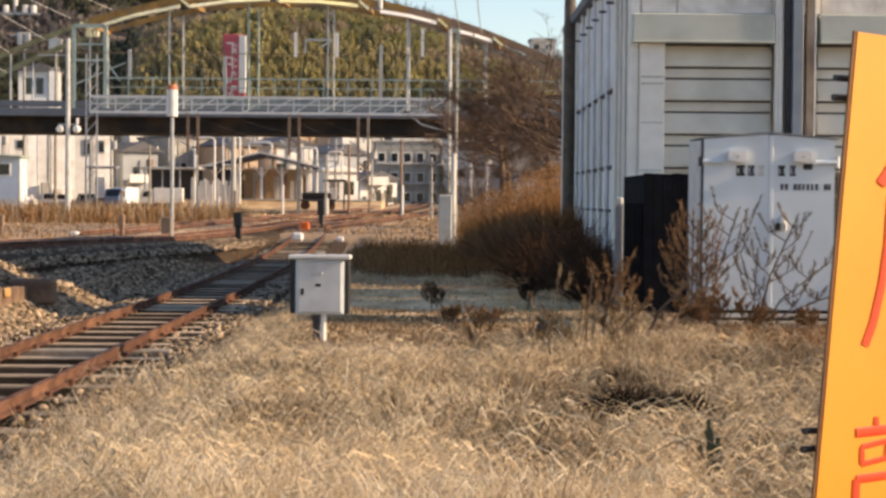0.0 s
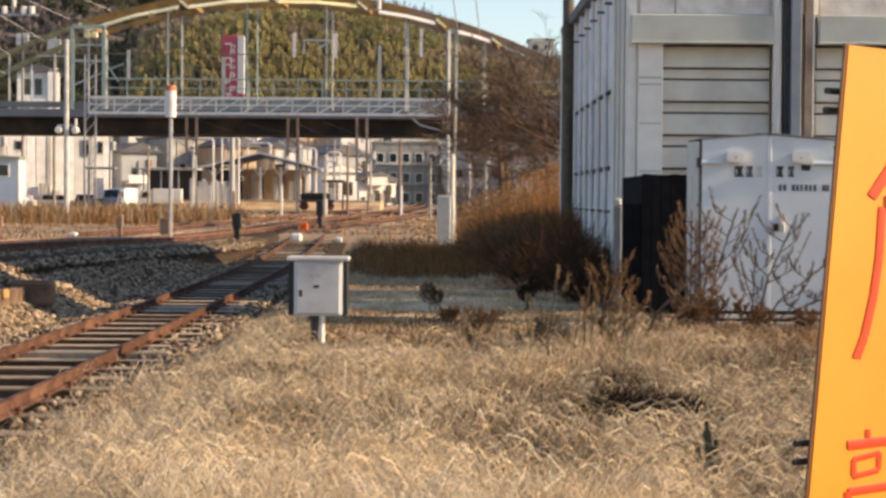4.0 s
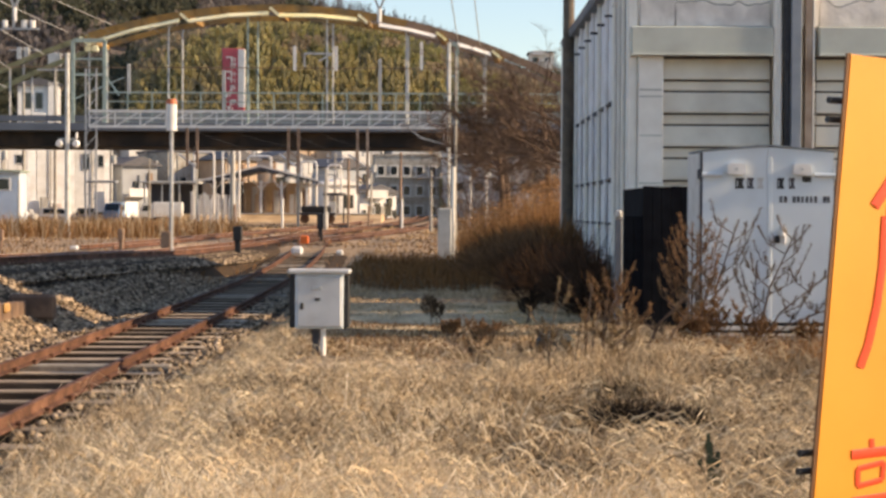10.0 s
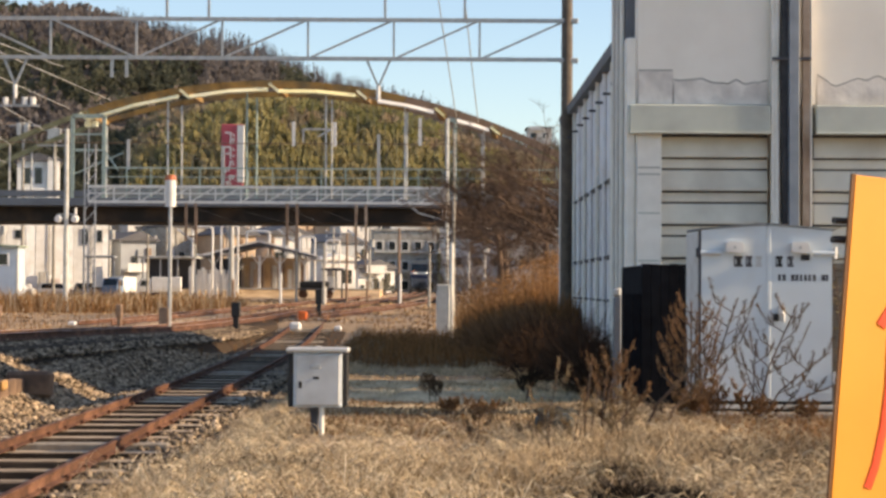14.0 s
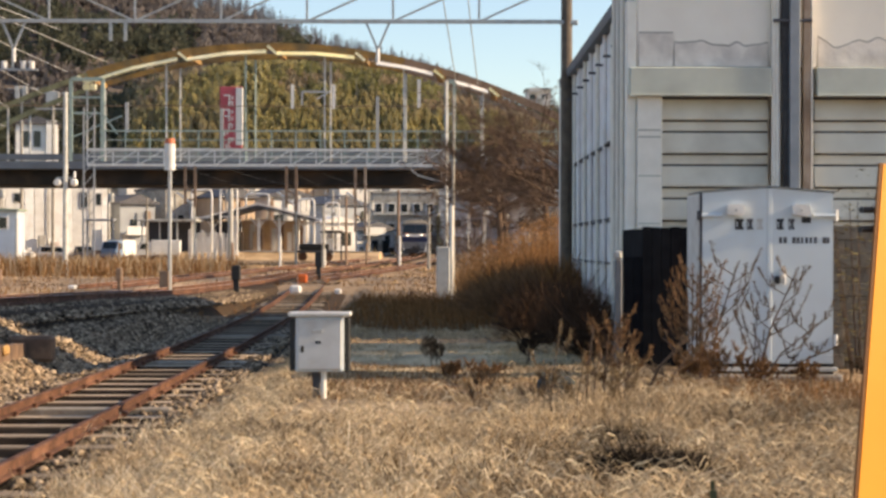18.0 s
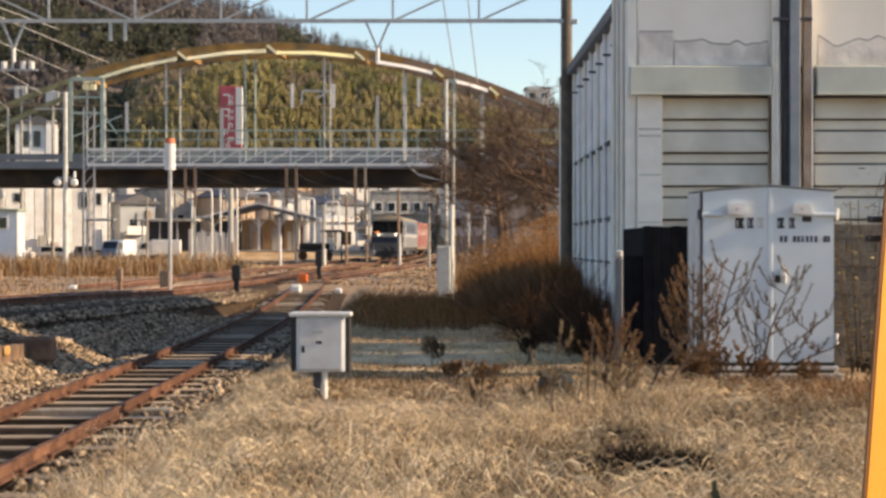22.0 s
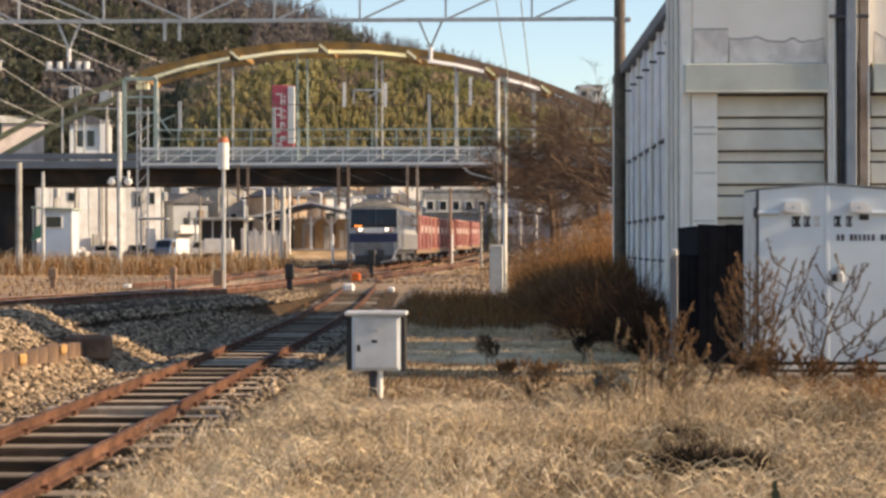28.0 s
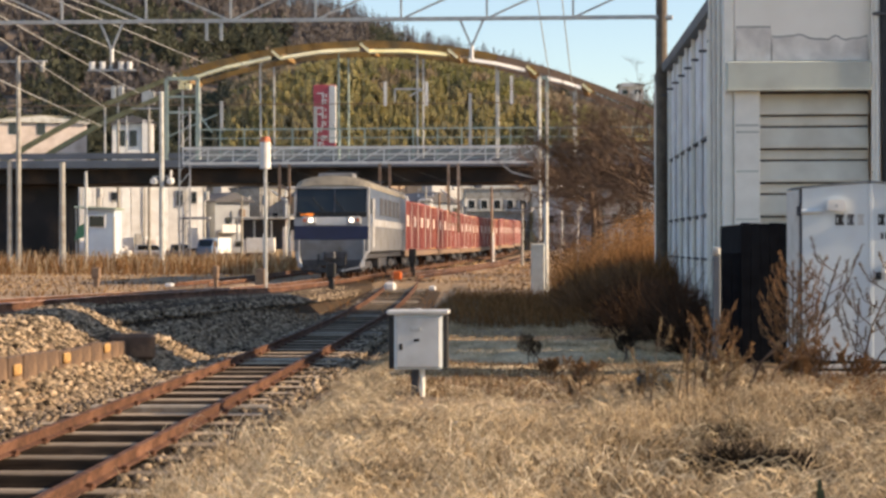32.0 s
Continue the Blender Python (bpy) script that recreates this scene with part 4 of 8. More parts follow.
def make_near_portal():
    p = thing("catenary_portal", "grey lattice catenary portal on tall steel poles", "catenary portal", (0, 43, 0))
    for x in (2.94, -34.0):
        part("pole", Mesh().tube((x, 0, 0), (x, 0, 12.5), 0.15, 0.12, n=12), M_POLE, p)
    part("beam", truss(Mesh(), -33.9, 2.9, 0, 6.97, 7.9, 2.0, 0.045), M_GALV, p)
    for x in (-1.55, -10.2, -16.0, -22.0):
        h = part("hanger", Mesh().bar((x - 0.28, 0, 6.95), (x, 0, 6.3), 0.05, 0.05).bar((x + 0.28, 0, 6.95), (x, 0, 6.3), 0.05, 0.05), M_GALV, p)
        part("insulator", Mesh().tube((x, 0, 6.32), (x, 0, 6.0), 0.05, n=8), M_WHITE, h)
    for x in (-7.9, -7.55):
        part("hanger", Mesh().bar((x, 0, 6.93), (x, 0, 6.5), 0.07, 0.07), M_GALV, p)
    for x in (-10.65, -10.4, -9.95, -9.75):
        part("insulator", Mesh().tube((x, -0.1, 5.82), (x, -0.1, 6.0), 0.07, n=8), M_WHITE, p, "white porcelain insulator")
    part("insulator_arm", Mesh().bar((-10.75, -0.1, 5.8), (-9.6, -0.1, 5.8), 0.05, 0.05).bar((-10.2, -0.1, 5.8), (-10.2, -0.1, 6.1), 0.05, 0.05), M_GALV, p)
    for x in (-6.6, -5.6, -1.4, 0.5):
        part("stay", Mesh().bar((x, 0, 7.9), (x, 0, 9.2), 0.06, 0.06), M_GALV, p)
    for z in (6.9, 7.85):
        part("bracket", Mesh().box(2.78, 3.2, -0.1, 0.1, z, z + 0.1, 0.01), M_GALV, p)


make_near_portal()


def make_far_portal():
    p = thing("catenary_portal", "pale lattice catenary portal in front of the road bridge", "catenary portal", (0, 118, 0))
    part("beam", truss(Mesh(), -23.2, 0.0, 0, 6.95, 7.95, 1.6, 0.085), M_GALV_PALE, p)
    part("middle_rail", Mesh().bar((-23.2, -0.05, 7.5), (-1.5, -0.05, 7.5), 0.09, 0.09), M_GALV_PALE, p)
    col = Mesh()
    for dx in (-0.35, 0.35):
        col.bar((-23.1 + dx, 0, 0), (-23.1 + dx, 0, 10.7), 0.1, 0.1)
    for k in range(13):
        col.bar((-23.45, 0, 0.8 * k), (-22.75, 0, 0.8 * k + 0.8), 0.06, 0.06)
    part("column", col, M_GALV, p)
    part("column", Mesh().tube((0.2, 0, 0), (0.2, 0, 12.5), 0.15, 0.12, n=10), M_CONCRETE_PALE, p)
    part("end_bracket", Mesh().bar((-2.4, 0, 6.95), (-1.6, 0, 6.3), 0.1, 0.1).bar((-1.6, 0, 6.3), (-0.1, 0, 5.9), 0.1, 0.1).bar((-2.4, 0, 7.0), (-0.9, 0, 7.5), 0.1, 0.1).bar((-0.1, 0, 5.9), (-0.1, 0, 7.9), 0.08, 0.08), M_GALV, p)
    for x, foot, paint in ((-9.9, 4.2, M_STEEL_BROWN), (-5.4, 2.6, M_TANSTEEL), (-16.5, 4.4, M_STEEL_BROWN)):
        d = part("drop_frame", Mesh().bar((x - 0.32, 0, 6.9), (x - 0.32, 0, foot), 0.17, 0.17).bar((x + 0.32, 0, 6.9), (x + 0.32, 0, foot - 0.2), 0.17, 0.17).bar((x - 0.32, 0, foot + 0.3), (x + 0.32, 0, foot + 0.3), 0.1, 0.1).bar((x - 0.32, 0, foot + 1.2), (x + 0.32, 0, foot + 0.7), 0.1, 0.1), paint, p, "brown drop frame")
        part("insulator", Mesh().tube((x + 0.3, 0, 4.3), (x - 0.9, 0, 5.2), 0.07, n=8), M_WHITE, d)


make_far_portal()


def make_pole(x, y, z1, r, mat, label, arms=()):
    p = thing("catenary_pole", label, "pole", (x, y, 0), group="catenary poles")
    part("shaft", Mesh().tube((0, 0, 0), (0, 0, z1), r, r * 0.75, n=10), mat, p)
    for z, x0, x1 in arms:
        a = part("arm", Mesh().bar((x0, 0, z), (x1, 0, z), 0.08, 0.08), M_GALV, p)
        part("insulator", Mesh().tube((x1, 0, z + 0.02), (x1, 0, z + 0.35), 0.07, n=8), M_WHITE, a)


make_pole(-20.25, 97, 9.9, 0.15, M_CONCRETE_PALE, "cream catenary pole with insulators", ((5.3, -0.5, 0.5), (9.0, -1.6, 0.0)))
for dx in (-0.42, 0.46):
    solid("insulator", Mesh().tube((0, -0.16, 0), (0, 0.16, 0), 0.16, 0.22, n=12), M_WHITE, "round white insulator on a catenary pole", "insulator", (-20.25 + dx, 96.9, 5.05), group="pole insulators")
make_pole(-25.7, 97, 6.1, 0.2, M_CONCRETE, "pale concrete pole beside the tracks")
make_pole(-28.6, 97, 6.2, 0.16, M_CONCRETE, "pale concrete pole beside the tracks")
make_pole(-24.4, 97, 5.6, 0.11, M_GALV, "thin grey pole near the bridge")
make_pole(0.5, 88, 9.0, 0.09, M_CONCRETE, "slim grey catenary pole beside the loop")


def make_wires():
    w, contact = Mesh(), Mesh()

    def wire(a, c, sag, r=0.012):
        a, c = Vector(a), Vector(c)
        pts = [a.lerp(c, k / 8) - Vector((0, 0, sag * 4 * k / 8 * (1 - k / 8))) for k in range(9)]
        for p, q in zip(pts, pts[1:]):
            (contact if r < 0.01 else w).tube(p, q, r, n=5)

    for x0, x1, z0, z1 in ((-12.2, -9.9, 6.0, 4.6), (-8.4, -5.4, 6.0, 4.6)):
        wire((x0, 43, z0), (x1, 118, z1), 0.3, 0.005)
        wire((x0, 43, z0 + 0.9), (x1, 118, z1 + 1.0), 0.6, 0.005)
    # feeders that run from the near left down towards the bridge
    for x0, z0, x1, z1 in ((-14.8, 8.36, -24.9, 13.2), (-14.8, 8.31, -26.6, 11.8), (-14.8, 8.06, -28.8, 10.8), (-14.8, 6.56, -29.1, 9.6), (-14.8, 8.81, -22.2, 13.8), (-13.5, 8.25, -25.4, 16.0)):
        wire((x0, 40, z0), (x1, 120, z1), 0.0, 0.024)
    for x in (-0.55, 0.15):
        wire((x, 40, 11.0), (x + 1.0, 60, 7.0), 0.2, 0.016)
    tagged(new("contact_wires", contact.data("contact_wires", M_STEEL_DARK)), "thin dark contact wires above the running lines", "wires", kind="stuff")
    tagged(new("overhead_wires", w.data("overhead_wires", M_WIRE)), "thin overhead wires and feeders above the tracks", "wires", kind="stuff")


make_wires()


def make_switch_pole(x, y, h, boxes, label):
    p = thing("line_switch_pole", label, "pole", (x, y, 0), group="line switch poles")
    part("shaft", Mesh().tube((0, 0, 0), (0, 0, h), 0.15, 0.11, n=10), M_CONCRETE, p)
    part("arm", Mesh().bar((-1.3, 0, h - 0.3), (1.6, 0, h - 0.3), 0.1, 0.1), M_GALV, p)
    for dx, dz, w, t in boxes:
        s = part("switch_box", Mesh().box(dx - w / 2, dx + w / 2, -0.3, -0.12, h + dz, h + dz + t, 0.03), M_CONCRETE_PALE, p, "pale switch box")
        part("bracket", Mesh().box(dx - 0.05, dx + 0.05, -0.12, 0.0, h + dz + 0.1, h + dz + t - 0.1), M_GALV, s)


make_switch_pole(-38.7, 166, 16.4, ((-0.36, -1.2, 0.42, 1.15), (0.36, -1.2, 0.42, 1.15)), "slim grey pole with a pair of pale switch boxes")
make_switch_pole(-35.8, 166, 16.0, ((0.0, -1.4, 1.2, 1.25),), "slim grey pole with a pale transformer box")
make_switch_pole(-28.1, 97, 11.9, ((1.4, -0.9, 0.2, 0.6),), "tall thin grey pole with a crossarm")


# ---- road bridge ----
def make_bridge():
    b = thing("arch_bridge", "tied-arch road bridge with yellow ribs across the tracks", "bridge", (0, 150, 0))
    part("girder", Mesh().box(-75, 60, 0, 9, 6.75, 8.0, 0.05), M_DECK_SHADE, b, "steel girder coloured near-black for under-deck shade")
    part("deck_edge", Mesh().box(-75, 60, -1.5, 9.25, 8.0, 8.65, 0.04), M_DECK_EDGE, b)
    for x in (-52, 8.5, 30):
        part("pier", Mesh().box(x - 0.9, x + 0.9, 1, 8, 0, 6.75, 0.1), M_CONCRETE, b)
    for y, mat, wide in ((0.4, M_OCHRE, 0.6), (8.4, M_OCHRE, 0.42)):
        n = 28
        pts = []
        for k in range(n + 1):
            u = -1 + 2 * k / n
            pts.append(Vector((-14.25 + 30.7 * u, y, 8.6 + 9.7 * (1 - u * u))))
        for lo, hi, paint in ((0, 7, M_OLIVE), (7, 19, mat), (19, n, M_STEEL_BROWN)):
            m = Mesh()
            for p, q in zip(pts[lo:hi], pts[lo + 1:hi + 1]):
                m.bar(p, q + (q - p) * 0.03, 0.45, wide if paint is not M_OLIVE else 0.4)
            part("arch_rib", m, paint, b, "weathered ochre arch rib")
        for k in range(4, n - 2, 3):
            part("hanger", Mesh().tube(pts[k], (pts[k].x, y, 8.6), 0.09, n=6), M_TEAL if k % 4 == 1 else M_GALV, b)

    def rib_z(x):
        return 8.6 + 9.7 * (1 - ((x + 14.25) / 30.7) ** 2)

    nodes = (-29.9, -21.6, -14.2, -6.9, -0.4, 4.2)
    # pale strips paint the sunlit lower edge of the darker ribs
    for x0, x1, paint in zip(nodes, nodes[1:], (M_YELLOW_PALE, M_YELLOW_PALE, M_YELLOW, M_WHITE, M_WHITE)):
        a, c = x0 + 0.35, x1 - 0.5
        if x0 > -8:
            a += 1.0
        ends = [Vector((x, 0.05, rib_z(x) - dz)) for x, dz in ((a, 0.62), (0.5 * (a + c), 0.5), (c, 0.46))]
        part("lit_lower_strip", Mesh().sweep(ends, [(-0.17, -0.17), (0.4, -0.17), (0.4, -0.12), (-0.05, 0.17), (-0.17, 0.17)]), paint, b, "lower strip of the rib, painted pale as sunlit")
    for x in nodes:
        z = rib_z(x)
        brace = part("cross_brace", Mesh().bar((x - 0.3, 0.4, z + 0.1), (x + 0.3, 8.4, z - 0.1), 0.4, 0.4), M_OCHRE, b)
        # pale bar and ochre plate paint a bracket's lit and shaded faces
        part("gusset", Mesh().bar((x - 0.38, -0.1, z + 0.0), (x + 0.4, -0.1, z - 0.66), 0.2, 0.22), M_YELLOW_PALE if x < -5 else M_YELLOW, brace, "gusset face painted pale as sunlit")
        part("gusset_plate", Mesh().bar((x - 0.1, 0.3, z + 0.0), (x + 0.55, 0.3, z - 0.75), 0.35, 0.35), M_OCHRE, brace)
    for x in (-29.6, -29.0):
        part("bearing", Mesh().box(x - 0.25, x + 0.25, -0.3, 0.2, 14.6, 15.1, 0.05), M_YELLOW_PALE, b, "pale yellow bearing block")
    for x0, x1, zt in ((-30.6, -28.0, 15.4), (0.3, 0.9, 15.2)):
        m = Mesh()
        for x in (x0, x1):
            m.bar((x, -1.3, 8.6), (x, -1.3, zt), 0.3, 0.3)
        m.bar((x0, -1.3, zt), (x1, -1.3, zt), 0.3, 0.3).bar((x0, -1.3, 12.6), (x1, -1.3, 12.6), 0.2, 0.2)
        if x1 - x0 > 1:
            m.bar((x0, -1.3, 13.9), (x1 - 0.2, -1.3, 13.9), 0.16, 0.16).bar((x1, -1.3, 12.6), (x1 + 1.2, -1.3, 10.9), 0.14, 0.14).bar((x0 + 0.1, -1.3, 10.6), (x1 + 1.6, -1.3, 12.4), 0.12, 0.12)
        part("portal_frame", m, M_TEAL, b, "teal painted steel frame")
    for z, r in ((9.6, 0.1), (10.4, 0.08), (11.15, 0.12), (13.2, 0.07)):
        part("fence_rail", Mesh().bar((-75 if z > 13 else -28.2, -1.4, z), (60, -1.4, z), r, r), M_TEAL if z < 13 else M_STEEL_BROWN, b)
    post = Mesh().bar((0, -1.4, 8.6), (0, -1.4, 11.15), 0.11, 0.11).data("fence_post", M_TEAL)
    for k in range(44):
        part("fence_post", post, None, b, m=pose(-28.1 + 2 * k, 0, 0))
    part("kerb_rail", Mesh().bar((-75, -1.35, 9.0), (-28.2, -1.35, 9.0), 0.12, 0.5), M_DECK_EDGE, b)
    part("sound_panel", Mesh().box(-31, 60, 8.9, 8.98, 8.6, 10.3), M_PANEL, b)
    part("abutment", Mesh().box(-75, -40.5, 1.5, 8.5, 0, 6.75, 0.1), M_DECK_SHADE, b, "abutment coloured near-black for under-deck shade")
    for x, z0, z1 in ((-12.4, 13.0, 15.0), (-9.0, 13.0, 15.0), (-2.0, 13.1, 15.4), (-26.0, 11.0, 13.5), (-18.2, 9.0, 13.0), (-5.4, 9.0, 14.0)):
        part("stay_post", Mesh().bar((x, -1.35, z0), (x, -1.35, z1), 0.26, 0.2), M_WHITE if z1 > 14.5 else M_GALV, b)
    part("name_frame", Mesh().bar((-11.6, -1.35, 14.4), (-9.3, -1.35, 14.4), 0.16, 0.16).bar((-11.6, -1.35, 13.3), (-11.6, -1.35, 14.4), 0.14, 0.14).bar((-10.4, -1.35, 13.8), (-9.3, -1.35, 14.4), 0.14, 0.14), M_GALV, b)


make_bridge()


def make_banner():
    s = thing("red_roadside_sign", "tall red and white roadside sign", "sign", (-20.0, 170, 0))
    part("panel", Mesh().box(-1.0, 1.1, 0, 0.4, 10.6, 16.7, 0.05), M_SIGNRED, s)
    part("edge_panel", Mesh().box(0.5, 1.15, -0.05, 0.4, 11.2, 16.6, 0.03), M_WHITE, s)
    for k in range(4):
        z = 15.4 - 1.35 * k
        bars = Mesh()
        for j in range(4):
            bx, bz = rng.uniform(-0.65, -0.1), z - 0.5 + 0.3 * j
            if j % 2:
                bars.box(bx, bx + rng.uniform(0.35, 0.55), -0.06, -0.01, bz, bz + 0.14)
            else:
                bars.box(bx, bx + 0.15, -0.06, -0.01, bz - 0.1, bz + 0.45).box(bx + 0.3, bx + 0.42, -0.06, -0.01, bz, bz + 0.3)
        part("marking", bars, M_WHITE, s)
    part("mast", Mesh().tube((0, 0.2, 0), (0, 0.2, 10.6), 0.25, n=10), M_GALV, s)


make_banner()


def make_retaining_wall():
    w = thing("timber_retaining_wall", "rusty brown retaining wall of old planks along the bank", "retaining wall", (-6.35, 17.2, -0.26))
    for k in range(18):
        plank = part("plank", Mesh().box(-0.05, 0.05, 0, 0.565, 0, 0.62 - 0.012 * k + rng.normal(0, 0.012), 0.012), M_RUSTPLANK, w, m=pose(rng.normal(0, 0.012), 0.572 * k, 0, 0, rng.normal(0, 1.2), rng.normal(0, 0.7)))
        if k in (7, 11, 15):
            part("bracket", Mesh().box(0.05, 0.1, 0.12, 0.38, 0.3, 0.44, 0.03), M_LAMP_OFF2, plank, "orange rusted bracket")
    # added block stands for the shaded far end of the plank wall
    solid("shaded_wall_end", Mesh().box(-0.35, 0.35, -0.16, 0.16, 0, 0.4, 0.05), M_RUSTPLANK, "block added for the shaded end of the plank wall", "sleeper", (-6.28, 27.7, float(ground_z(-6.28, 27.7)) - 0.05), turn=8)


make_retaining_wall()

# ---- hills ----
LEAF_V = [(-1, 0, 0), (0, -0.28, 0.12), (1, 0, 0), (0, 0.28, 0.12)]
LEAF_F = [(0, 1, 2), (0, 2, 3)]


def crowns(label, mat, places, radius, height, per, leaf, up=0.9):
    """Many tree crowns, each an uneven clump of small leaf sprays that narrows upward."""
    n = len(places) * per
    u = rng.normal(0, 1, (n, 3))
    u *= (rng.random(n) ** 0.4 / np.linalg.norm(u, axis=1))[:, None]
    r, h = np.repeat(radius, per), np.repeat(height, per)
    taper = 1 - 0.45 * (u[:, 2] + 1) / 2
    c = np.repeat(places, per, axis=0) + np.c_[u[:, 0] * r * taper, u[:, 1] * r * taper, (0.55 + 0.5 * u[:, 2]) * h]
    d = rng.normal(0, 1, (n, 3)) + [0, 0, up]
    d /= np.linalg.norm(d, axis=1)[:, None]
    s = np.cross(d, rng.normal(0, 1, (n, 3)))
    s /= np.linalg.norm(s, axis=1)[:, None]
    size = (leaf * rng.uniform(0.5, 1.4, n))[:, None]
    v = np.stack([c - d * size, c + s * size * 0.45, c + d * size, c - s * size * 0.45], 1).reshape(-1, 3)
    tagged(new("hill_woods", joined("hill_woods", v, np.arange(4 * n).reshape(-1, 4), mat)), label, "woodland", kind="stuff")


class Hill:
    """A long ridge that rises away from the camera."""

    def __init__(self, name, label, ridge, y, depth, floor):
        self.rx, self.rz = np.array(ridge, float).T
        self.y, self.depth = y, depth
        xs, steps = np.linspace(self.rx[0], self.rx[-1], 120), 16
        rows = [self.at(xs, np.full(len(xs), j / steps)) for j in range(steps + 3)]
        w = len(xs)
        i = (np.arange(steps + 2)[:, None] * w + np.arange(w - 1)[None]).ravel()
        tagged(new(name, joined(name, np.concatenate(rows), np.c_[i, i + 1, i + w + 1, i + w], floor)), label, "hill", kind="structure")

    def at(self, x, u):
        top = np.interp(x, self.rx, self.rz)
        z = np.where(u <= 1, top * np.sin(np.minimum(u, 1) * math.pi / 2) ** 1.1, top * (1 - 1.6 * (u - 1)))
        return np.c_[x, self.y - self.depth + self.depth * u, z + 1.5 * np.sin(x * 0.11 + 3 * u) * np.minimum(u, 1)]

    def spread(self, count, x0, x1, u0, u1):
        return rng.uniform(x0, x1, count), rng.uniform(u0, u1, count)


def patches(x, u, seed, sx=0.035, su=3.2):
    """Smooth patches over a hillside, about -1 to 1."""
    return np.array([noise.noise(Vector((a * sx, c * su, seed))) + 0.5 * noise.noise(Vector((a * sx * 2.3, c * su * 2.3, seed + 5))) for a, c in zip(x, u)])


MOUNTAIN_RIDGE = [(-420, 90), (-300, 97), (-160, 95), (-129, 92), (-98, 86), (-84, 82), (-68, 77), (-37, 67), (-20, 61), (24, 46), (60, 38), (160, 33), (400, 30)]
mountain = Hill("mountain", "wooded grey-brown mountain ridge", MOUNTAIN_RIDGE, 650, 260, M_HILL)
x, u = mountain.spread(5200, -250, 110, 0.22, 1.0)
x, u = x[~((x > -88) & (u > 0.8))], u[~((x > -88) & (u > 0.8))]
p = mountain.at(x, u)
green = (patches(x, u, 2.0) + 1.1 * np.exp(-((x + 106) / 26) ** 2 - ((p[:, 2] - 58) / 13) ** 2) + 0.9 * (1 - step(-190, -135, x)) - 0.9 * np.exp(-((x + 95) / 40) ** 2 - ((p[:, 2] - 80) / 14) ** 2)) > 0.22
crowns("bare brown winter woods on the mountain", M_WOOD_FAR, p[~green], rng.uniform(1.5, 3.0, (~green).sum()), rng.uniform(4.0, 7.5, (~green).sum()), 36, 1.0, 1.6)
crowns("dark evergreen trees on the mountain", M_WOOD_DARK, p[green], rng.uniform(1.8, 3.4, green.sum()), rng.uniform(5.0, 8.5, green.sum()), 40, 0.9)

BAMBOO_RIDGE = [(1.35 * a, 1.35 * c) for a, c in ((-130, 22), (-95, 24), (-70, 25), (-57, 26), (-50, 29), (-31, 33), (-17, 32), (-2.5, 27.5), (12, 24), (22, 22.5), (60, 20.5), (120, 18))]
grove = Hill("bamboo_hill", "low hill of yellow-green bamboo behind the bridge", BAMBOO_RIDGE, 445, 60, M_GROVE_FLOOR)
x, u = grove.spread(7000, -110, 75, 0.08, 1.0)
p = grove.at(x, u)
mix = patches(x, u, 6.0, 0.05, 2.6)
dark = (x < -72 + 6 * mix) | (patches(x, u, 11.0, 0.09, 5.0) > 0.66)
bamboo = ~dark & (mix + 0.8 * (1 - step(-20, 6, x)) - 1.1 * step(0.42, 0.75, u) > -0.2)
olive = ~dark & ~bamboo & (patches(x, u, 17.0, 0.08, 4.0) > 0.05)
tan = ~(dark | bamboo | olive)
crowns("yellow-green bamboo plumes on the hillside", M_BAMBOO, p[bamboo], rng.uniform(0.7, 1.25, bamboo.sum()), rng.uniform(3.5, 5.5, bamboo.sum()), 64, 0.5, 2.2)
crowns("dull olive broadleaf crowns on the hillside", M_WOOD_OLIVE, p[olive], rng.uniform(1.1, 1.9, olive.sum()), rng.uniform(2.8, 4.5, olive.sum()), 44, 0.55, 1.2)
crowns("tan leafless crowns on the hillside", M_WOOD_TAN, p[tan], rng.uniform(0.9, 1.8, tan.sum()), rng.uniform(2.5, 4.5, tan.sum()), 36, 0.6, 2.2)
crowns("dark evergreen clumps on the hillside", M_WOOD_DARK, p[dark], rng.uniform(1.1, 2.0, dark.sum()), rng.uniform(3.0, 5.0, dark.sum()), 44, 0.48)


def hill_trunks():
    """Pale stems that show between the crowns."""
    n = 1500
    x, u = grove.spread(n, -76, 45, 0.12, 0.95)
    p = grove.at(x, u) - [0, 2.2, 0]
    q = p + np.c_[rng.normal(0, 0.35, n), np.full(n, -0.6), rng.uniform(3.0, 6.5, n)]
    s = np.c_[rng.uniform(0.05, 0.13, n), np.zeros(n), np.zeros(n)]
    v = np.stack([p - s, p + s, q + s * 0.5, q - s * 0.5], 1).reshape(-1, 3)
    tagged(new("hill_woods", joined("hill_woods", v, np.arange(4 * n).reshape(-1, 4), M_BAMBOO_STEM)), "pale bamboo stems on the hillside", "woodland", kind="stuff")


hill_trunks()


